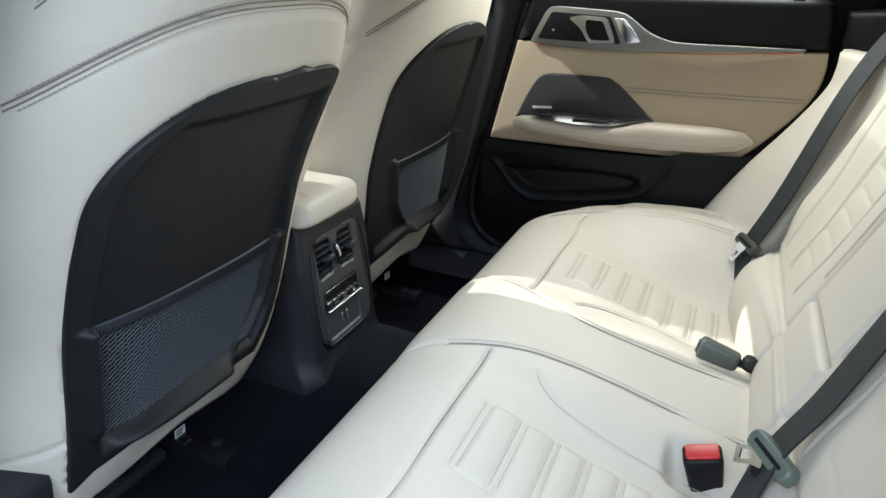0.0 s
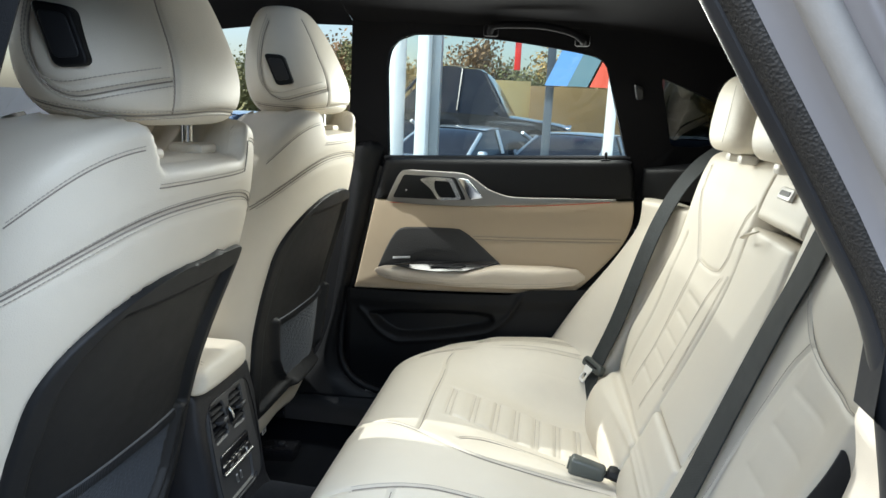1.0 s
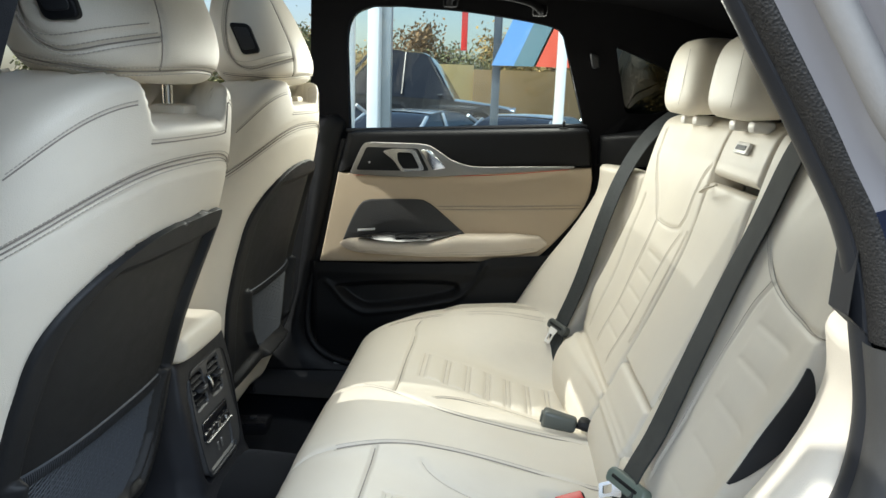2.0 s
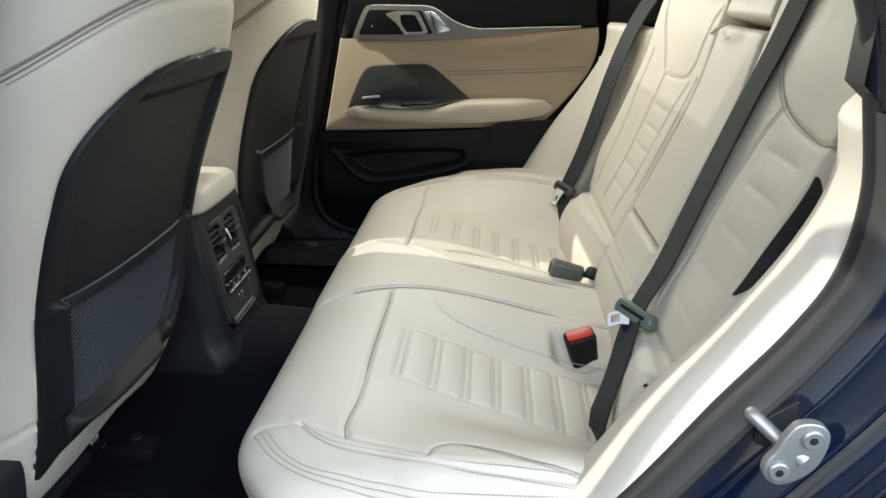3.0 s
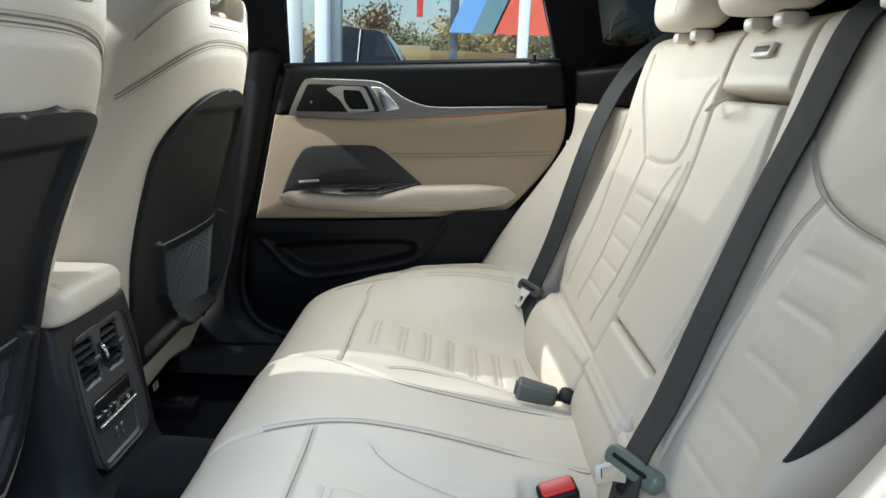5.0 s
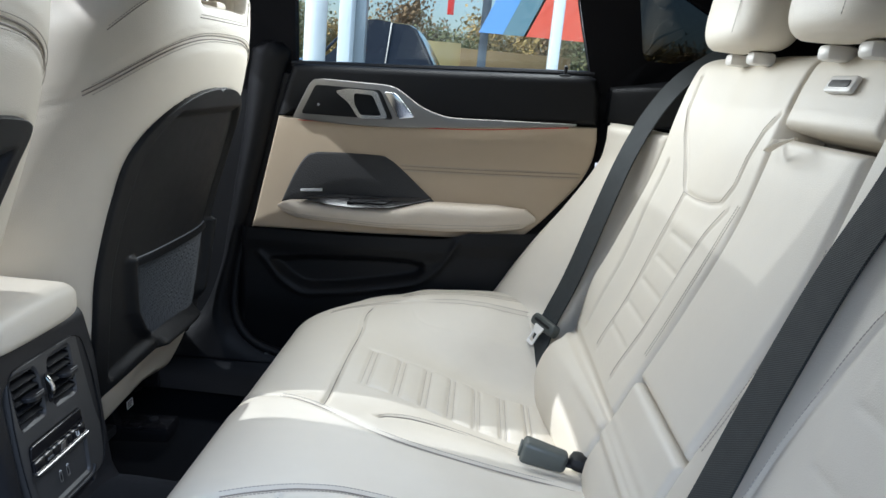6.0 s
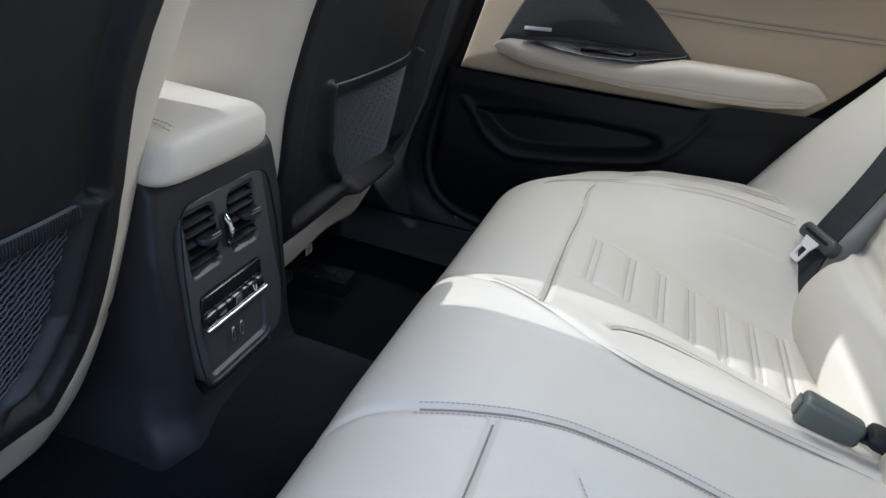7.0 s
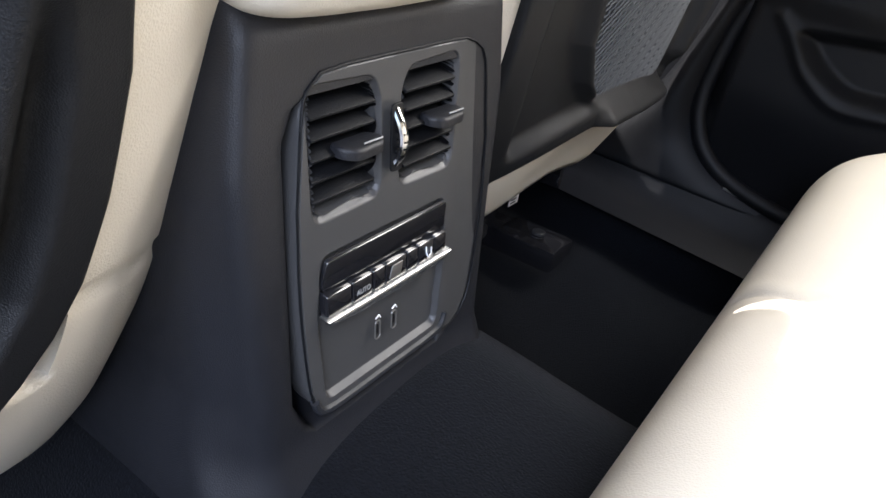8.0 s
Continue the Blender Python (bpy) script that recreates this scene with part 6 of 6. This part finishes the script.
# door striker on the near jamb
strik = thing("door_striker", "zinc-coated steel door striker bolted to the blue jamb", "striker")
shape = smooth_curve([(0.472, 0.491), (0.481, 0.483), (0.481, 0.468), (0.475, 0.452), (0.463, 0.441), (0.450, 0.437), (0.440, 0.444), (0.439, 0.455), (0.445, 0.466), (0.450, 0.479), (0.458, 0.490)], 70, closed=True)[::-1]
base = part("base_plate", plate(shape, lambda u, v, w: (u, -0.7375 - w, v), 0.0045, 0.0018, back=-0.003), STEEL, strik, "zinc-coated base plate")
part("neck", tube(smooth_curve([(0.467, -0.738, 0.458), (0.462, -0.735, 0.462), (0.456, -0.729, 0.467)], 14), 0.0074, 14), STEEL, strik)
loop = smooth_curve([(0.466, -0.737, 0.456), (0.458, -0.728, 0.462), (0.444, -0.712, 0.471), (0.439, -0.705, 0.474), (0.4425, -0.698, 0.470), (0.452, -0.706, 0.463), (0.468, -0.722, 0.452)], 44)
part("loop", tube(loop, 0.0054, 14), STEEL, strik, "bent steel loop")
for x, z in ((0.4685, 0.479), (0.449, 0.450)):
    bolt = part("bolt", disc((x, -0.7425, z), (0, -1, 0), 0.0078, 0.0024, 20), STEEL, strik)
    part("socket", disc((x, -0.7445, z), (0, -1, 0), 0.0034, 0.0007, 6, 0.0002), CHARCOAL, bolt)
part("seal_bracket", plate(rounded([(0.444, 0.447), (0.451, 0.470), (0.474, 0.488), (0.473, 0.465), (0.467, 0.438)], 0.004), lambda u, v, w: (u, -0.700 - w, v), 0.003, 0.001, back=-0.01), CHARCOAL, strik, "dark grey bracket")
# small white tag on each seat rail
for seat, x, y, z in ((seat_a, -0.4135, 0.116, 0.071), (seat_b, -0.385, 0.115, 0.104)):
    tg = part("rail_tag", plate(rounded([(-0.012, -0.008), (0.012, -0.008), (0.012, 0.008), (-0.012, 0.008)], 0.001), lambda u, v, w: (x + w, y + u, z + v), 0.001, 0.0003), MARK, seat, "white paper tag with dark bars")
    for q in range(3):
        part("tag_bar", plate(rounded([(-0.009, -0.005 + 0.0042 * q), (0.004 + 0.002 * q, -0.005 + 0.0042 * q), (0.004 + 0.002 * q, -0.003 + 0.0042 * q), (-0.009, -0.003 + 0.0042 * q)], 0.0004), lambda u, v, w: (x + w + 0.001, y + u, z + v), 0.0004, 0.0001), BLACK, tg)

# ---- outside ----
ASPHALT = material("grey_asphalt", (0.11, 0.108, 0.105), rough=0.9, vary=0.2, vscale=0.6, grain=0.8, gscale=60, fine=0.6, fscale=90)
WHITE_METAL = material("white_painted_metal", (0.80, 0.80, 0.78), rough=0.4, vary=0.04, vscale=2)
CONCRETE = material("pale_concrete", (0.42, 0.40, 0.37), rough=0.9, vary=0.15, vscale=2, grain=0.5, gscale=90, fine=0.3, fscale=60)
WALLTAN = material("ochre_showroom_wall", (0.30, 0.20, 0.085), rough=0.8, vary=0.35, vscale=0.8, fine=0.3, fscale=4)
xs = np.concatenate([np.linspace(-400, -14, 8), np.linspace(-12, 12, 49), np.linspace(14, 400, 8)])
yv = np.concatenate([np.linspace(-400, -14, 8), np.linspace(-12, 40, 80), np.linspace(44, 500, 8)])
X, Y = np.meshgrid(xs, yv, indexing="ij")
Zg = GROUND - 0.5 * ease(Y, 3, 10)
ground = part("ground", sheet(np.stack([X, Y, Zg], -1)), ASPHALT)
tagged(ground, "grey asphalt of the car lot", "asphalt", kind="structure")

def slope(y):
    return GROUND - 0.5 * float(ease(np.array(y), 3, 10))

# white posts of the glass front beside the car
def post(x, y, w, d, h, label):
    p = part("facade_post", brick(x, y, GROUND + h / 2, w, d, h, 0.008), WHITE_METAL)
    return tagged(p, label, "post", group="facade posts")
post(-0.388, 2.55, 0.058, 0.10, 4.2, "slim white painted metal post of the glass front")
post(0.555, 2.60, 0.046, 0.10, 4.2, "slim white painted metal post of the glass front")
bar = part("facade_post", brick(-0.340, 2.64, GROUND + 2.1, 0.055, 0.06, 4.2, 0.006), material("grey_anodised_metal", (0.30, 0.32, 0.33), rough=0.4, metal=0.4))
tagged(bar, "grey anodised metal post of the glass front", "post", group="facade posts")
colm = part("round_column", tube([(-0.61, 2.9, GROUND), (-0.61, 2.9, 1.0), (-0.61, 2.9, 4.2)], 0.055, 28), WHITE_METAL)
tagged(colm, "round white column beside the glass front", "column")
bar2 = part("facade_post", brick(0.22, 5.2, GROUND + 2.1, 0.07, 0.07, 4.4, 0.006), material("dark_slate_metal", (0.10, 0.12, 0.14), rough=0.5))
tagged(bar2, "dark slate metal pole behind the glass front", "post", group="facade posts")
flag = part("red_sign_strip", brick(-0.055, 5.0, 1.555, 0.05, 0.03, 0.66, 0.004), material("red_sign", (0.75, 0.03, 0.02), rough=0.4))
tagged(flag, "narrow bright red hanging sign strip", "sign")

beam = part("facade_beam", brick(0.40, 5.02, 1.925, 2.6, 0.42, 0.15, 0.01), WHITE_METAL)
tagged(beam, "white metal beam that the signs hang from", "beam")
# hanging banner with slanting bands of blue, grey and red
banner = thing("striped_banner", "banner with slanting blue, grey and red bands", "banner")
for name, col, x0 in (("blue_band", (0.16, 0.36, 0.72), 0.18), ("grey_band", (0.14, 0.24, 0.27), 0.36), ("red_band", (0.80, 0.10, 0.045), 0.52)):
    o = [(x0, 1.11), (x0 + 0.18, 1.11), (x0 + 0.50, 1.85), (x0 + 0.32, 1.85)]
    if name == "red_band":
        o = [(x0, 1.11), (x0 + 0.60, 1.11), (x0 + 0.60, 1.85), (x0 + 0.32, 1.85)]
    part(name, plate(o, lambda u, v, w: (u, 4.9 - w, v), 0.006, 0.001), material(name, col, rough=0.6), banner, smooth=False)

# low dark wall and ochre showroom wall behind the glass
wall = part("wall_showroom", brick(1.6, 33.0, 0.55, 5.0, 0.2, 3.0, 0.02), WALLTAN)
tagged(wall, "ochre and brown wall of the showroom", "wall", kind="structure")
wall2 = part("wall_showroom_pale", brick(-2.9, 33.2, 0.65, 4.0, 0.2, 3.2, 0.02), material("pale_ochre_wall", (0.52, 0.40, 0.17), rough=0.8, vary=0.2, vscale=1.0))
tagged(wall2, "pale ochre wall of the showroom", "wall", kind="structure")


def parked_car(x, y, yaw, paint, label, length=4.5, height=1.42, wide=1.8):
    """A parked car: lofted body, glass house, wheels and lights."""
    car = thing("parked_car", label, "car", group="parked cars")
    L, h = length / 2, height
    low = smooth_curve([(-L, 0.45), (-L + 0.05, 0.70), (-L + 0.55, 0.82), (-0.75, 0.93), (0.9, 0.98), (L - 0.25, 1.00), (L, 0.85), (L, 0.42)], 44)
    rows = []
    for s in np.linspace(-1, 1, 15):
        k = 1 - 0.10 * abs(s) ** 3
        rows.append([(a * (1 - 0.04 * s * s), s * wide / 2, 0.40 + (b - 0.40) * k) for a, b in low])
    b1 = np.array(rows)
    part("body", join(sheet(b1, cap_u=True), brick(0, 0, 0.38, length * 0.94, wide * 0.97, 0.34, 0.08)), paint, car)
    roof = smooth_curve([(-1.05, 0.90), (-0.45, h * 0.93), (0.1, h), (0.75, h * 0.985), (1.45, 1.16), (1.75, 0.97)], 30)
    rows = []
    for s in np.linspace(-1, 1, 13):
        rows.append([(a, s * (wide / 2 - 0.10 - 0.16 * max(0, b - 0.95) / 0.45), b - 0.02 * s * s) for a, b in roof])
    part("glass_house", sheet(np.array(rows), cap_u=True), BLACK_GLOSS, car, "dark glazed cabin")
    top = [r for r in np.array(rows)[:, 9:22]]
    part("roof", sheet(np.array(top) + [0, 0, 0.012]), paint, car)
    for sy in (-1, 1):
        for p0, p1 in (((-0.95, 0.95), (-0.42, h * 0.93)), ((0.15, 0.97), (0.12, h * 0.98)), ((1.70, 1.0), (1.0, h * 0.95))):
            ya = lambda z: sy * (wide / 2 - 0.095 - 0.16 * max(0, z - 0.95) / 0.45)
            part("pillar", tube([(p0[0], ya(p0[1]), p0[1]), ((p0[0] + p1[0]) / 2, ya((p0[1] + p1[1]) / 2), (p0[1] + p1[1]) / 2), (p1[0], ya(p1[1]), p1[1])], 0.035, 8), paint, car)
        for wx in (-L + 0.85, L - 0.90):
            ty = part("wheel", disc((wx, sy * (wide / 2 - 0.20), 0.32), (0, sy, 0), 0.32, 0.22, 28, 0.03), BLACK, car, "black tyre")
            part("rim", disc((wx, sy * (wide / 2 + 0.005), 0.32), (0, sy, 0), 0.215, 0.02, 20, 0.01), SILVER, ty)
            for q in range(5):
                a = q * 2 * math.pi / 5
                part("spoke_gap", disc((wx + 0.125 * math.cos(a), sy * (wide / 2 + 0.022), 0.32 + 0.125 * math.sin(a)), (0, sy, 0), 0.05, 0.006, 10), BLACK, ty)
        part("headlight", brick(-L + 0.14, sy * (wide / 2 - 0.28), 0.68, 0.18, 0.34, 0.12, 0.04), CHROME, car)
        part("tail_light", brick(L - 0.06, sy * (wide / 2 - 0.25), 0.80, 0.10, 0.34, 0.10, 0.03), RED, car)
        part("mirror", brick(-0.75, sy * (wide / 2 + 0.06), 0.98, 0.12, 0.16, 0.11, 0.04), paint, car)
    car.matrix_basis = pose(x, y, slope(y), 0, 0, yaw)
    return car


def paint_of(name, c):
    return material(name, c, rough=0.25, metal=0.2, coat=1.0, vary=0.04)
SILVERBLUE, WHITEP, DARKP, GREYP = paint_of("silver_blue_paint", (0.55, 0.62, 0.68)), paint_of("white_paint", (0.75, 0.75, 0.75)), paint_of("black_paint", (0.015, 0.016, 0.02)), paint_of("grey_paint", (0.28, 0.33, 0.38))
parked_car(-1.35, 12.0, 62, SILVERBLUE, "silver-blue parked coupe on the lot", 4.4, 1.40)
parked_car(0.80, 12.4, 62, GREYP, "slate grey parked saloon on the lot", 4.4, 1.38)
parked_car(2.9, 12.0, 62, WHITEP, "white parked car on the lot", 4.4, 1.42)
parked_car(5.1, 12.2, 62, SILVERBLUE, "pale blue parked car on the lot", 4.4, 1.45)
parked_car(-3.5, 12.2, 60, WHITEP, "white parked saloon on the lot", 4.5, 1.52)
parked_car(-5.8, 12.0, 58, GREYP, "slate grey parked car on the lot", 4.5, 1.45)
# added plinth and vehicle, standing in for a reflection in the glass front
plinth = part("lift_plinth", brick(-1.8, 16.4, -0.49, 7.6, 2.8, 0.72, 0.03), CONCRETE)
tagged(plinth, "low concrete plinth added to raise the stand-in vehicle", "plinth")
suv = parked_car(-1.75, 16.4, 178, DARKP, "black sport utility vehicle standing in for a reflection in the glass front", 5.0, 1.95, 2.0)
suv.location.z = -0.13


def tree(x, y, h, spread, leaf, seed, label):
    """A broadleaf tree: tapered trunk, limbs, and a crown of many small leaf clumps with gaps."""
    rnd = random.Random(seed)
    tr = thing("tree", label, "tree", group="autumn trees")
    z0 = slope(y)
    trunk = [(0, 0, 0), (0.05, 0.02, h * 0.2), (-0.04, 0.05, h * 0.42), (0.03, 0, h * 0.7)]
    geos = [tube(smooth_curve(trunk, 16), np.linspace(0.05 * h ** 0.9 * 0.5, 0.04, 16), 9)]
    tips = []
    for k in range(16):
        a, v = rnd.uniform(0, 6.28), rnd.uniform(0.25, 0.68)
        r = spread * rnd.uniform(0.5, 0.95) * (1.1 - v * 0.5)
        s = np.array([0, 0, h * v])
        e = np.array([r * math.cos(a), r * math.sin(a), h * (v + rnd.uniform(0.08, 0.28))])
        geos.append(tube(smooth_curve([s, (s + e) / 2 + [0, 0, 0.05 * h], e], 7), np.linspace(0.05, 0.015, 7), 6))
        tips += [e, (s + 2 * e) / 3]
    part("trunk", join(*geos), material("bark", (0.10, 0.075, 0.055), rough=0.9, vary=0.3, grain=0.8, gscale=30), tr)
    vs, fs = [], []
    for q in range(4200):
        c = tips[rnd.randrange(len(tips))] + np.array([rnd.gauss(0, 0.16 * spread), rnd.gauss(0, 0.16 * spread), rnd.gauss(0, 0.075 * h)])
        s = rnd.uniform(0.06, 0.15) * (h / 6) ** 0.5
        u = Vector((rnd.gauss(0, 1), rnd.gauss(0, 1), rnd.gauss(0, 1))).normalized()
        v = u.orthogonal().normalized()
        n = len(vs)
        vs += [tuple(c + np.array(u) * s), tuple(c + np.array(v) * s * 0.6), tuple(c - np.array(u) * s), tuple(c - np.array(v) * s * 0.6 + np.array([0, 0, 0.3 * s]))]
        fs.append((n, n + 1, n + 2, n + 3))
    part("crown", (vs, fs), leaf, tr, smooth=False, kind="stuff")
    tr.location = (x, y, z0)
    return tr


GREEN = material("dull_green_leaves", (0.20, 0.20, 0.08), rough=0.8, vary=0.5, vscale=1.5)
AMBER = material("amber_leaves", (0.46, 0.32, 0.11), rough=0.8, vary=0.5, vscale=1.5)
RUST = material("rust_brown_leaves", (0.30, 0.19, 0.09), rough=0.8, vary=0.5, vscale=1.5)
rnd = random.Random(5)
for k in range(13):
    x = -17 + 2.6 * k + rnd.uniform(-0.6, 0.6)
    mat, word = ((GREEN, "dull green"), (AMBER, "amber"), (RUST, "rust-brown"))[k % 3]
    tree(x, 38 + rnd.uniform(-2.5, 3), rnd.uniform(4.2, 5.3), rnd.uniform(2.0, 2.6), mat, k, f"{word} autumn tree at the edge of the lot")
bush = []
for k in range(9000):
    c = np.array([rnd.uniform(-30, 30), 44 + rnd.uniform(-1.5, 1.5), 0]) 
    c[2] = GROUND - 0.5 + rnd.random() ** 0.8 * (2.8 + 0.8 * math.sin(c[0] * 0.4) + 0.5 * math.sin(c[0] * 1.3 + 1))
    u = Vector((rnd.gauss(0, 1), rnd.gauss(0, 1), rnd.gauss(0, 1))).normalized()
    v = u.orthogonal()
    bush.append((c, np.array(u) * 0.22, np.array(v) * 0.16))
vs = [tuple(p) for c, u, v in bush for p in (c + u, c + v, c - u, c - v)]
hedge = part("woods", (vs, [(4 * i, 4 * i + 1, 4 * i + 2, 4 * i + 3) for i in range(len(bush))]), GREEN, smooth=False)
tagged(hedge, "far belt of mixed autumn woods behind the lot", "woods", kind="stuff")
for k, (z0, z1) in enumerate(((5.4, 5.0), (5.9, 5.4))):
    wire = part("overhead_cable", tube(smooth_curve([(-30, 30, z0 + 1.0), (0, 30, z1 - 0.4), (30, 30, z0 + 0.6)], 30), 0.02, 6), BLACK)
    tagged(wire, "dark overhead cable above the lot", "cable", group="overhead cables")

for px, h in ((-30, 7.2), (30, 7.0)):
    pole = part("utility_pole", tube([(px, 30, slope(30)), (px, 30, 3.0), (px, 30, h)], [0.16, 0.14, 0.11], 12), CONCRETE)
    tagged(pole, "plain concrete pole that carries the cables", "pole", group="utility poles")
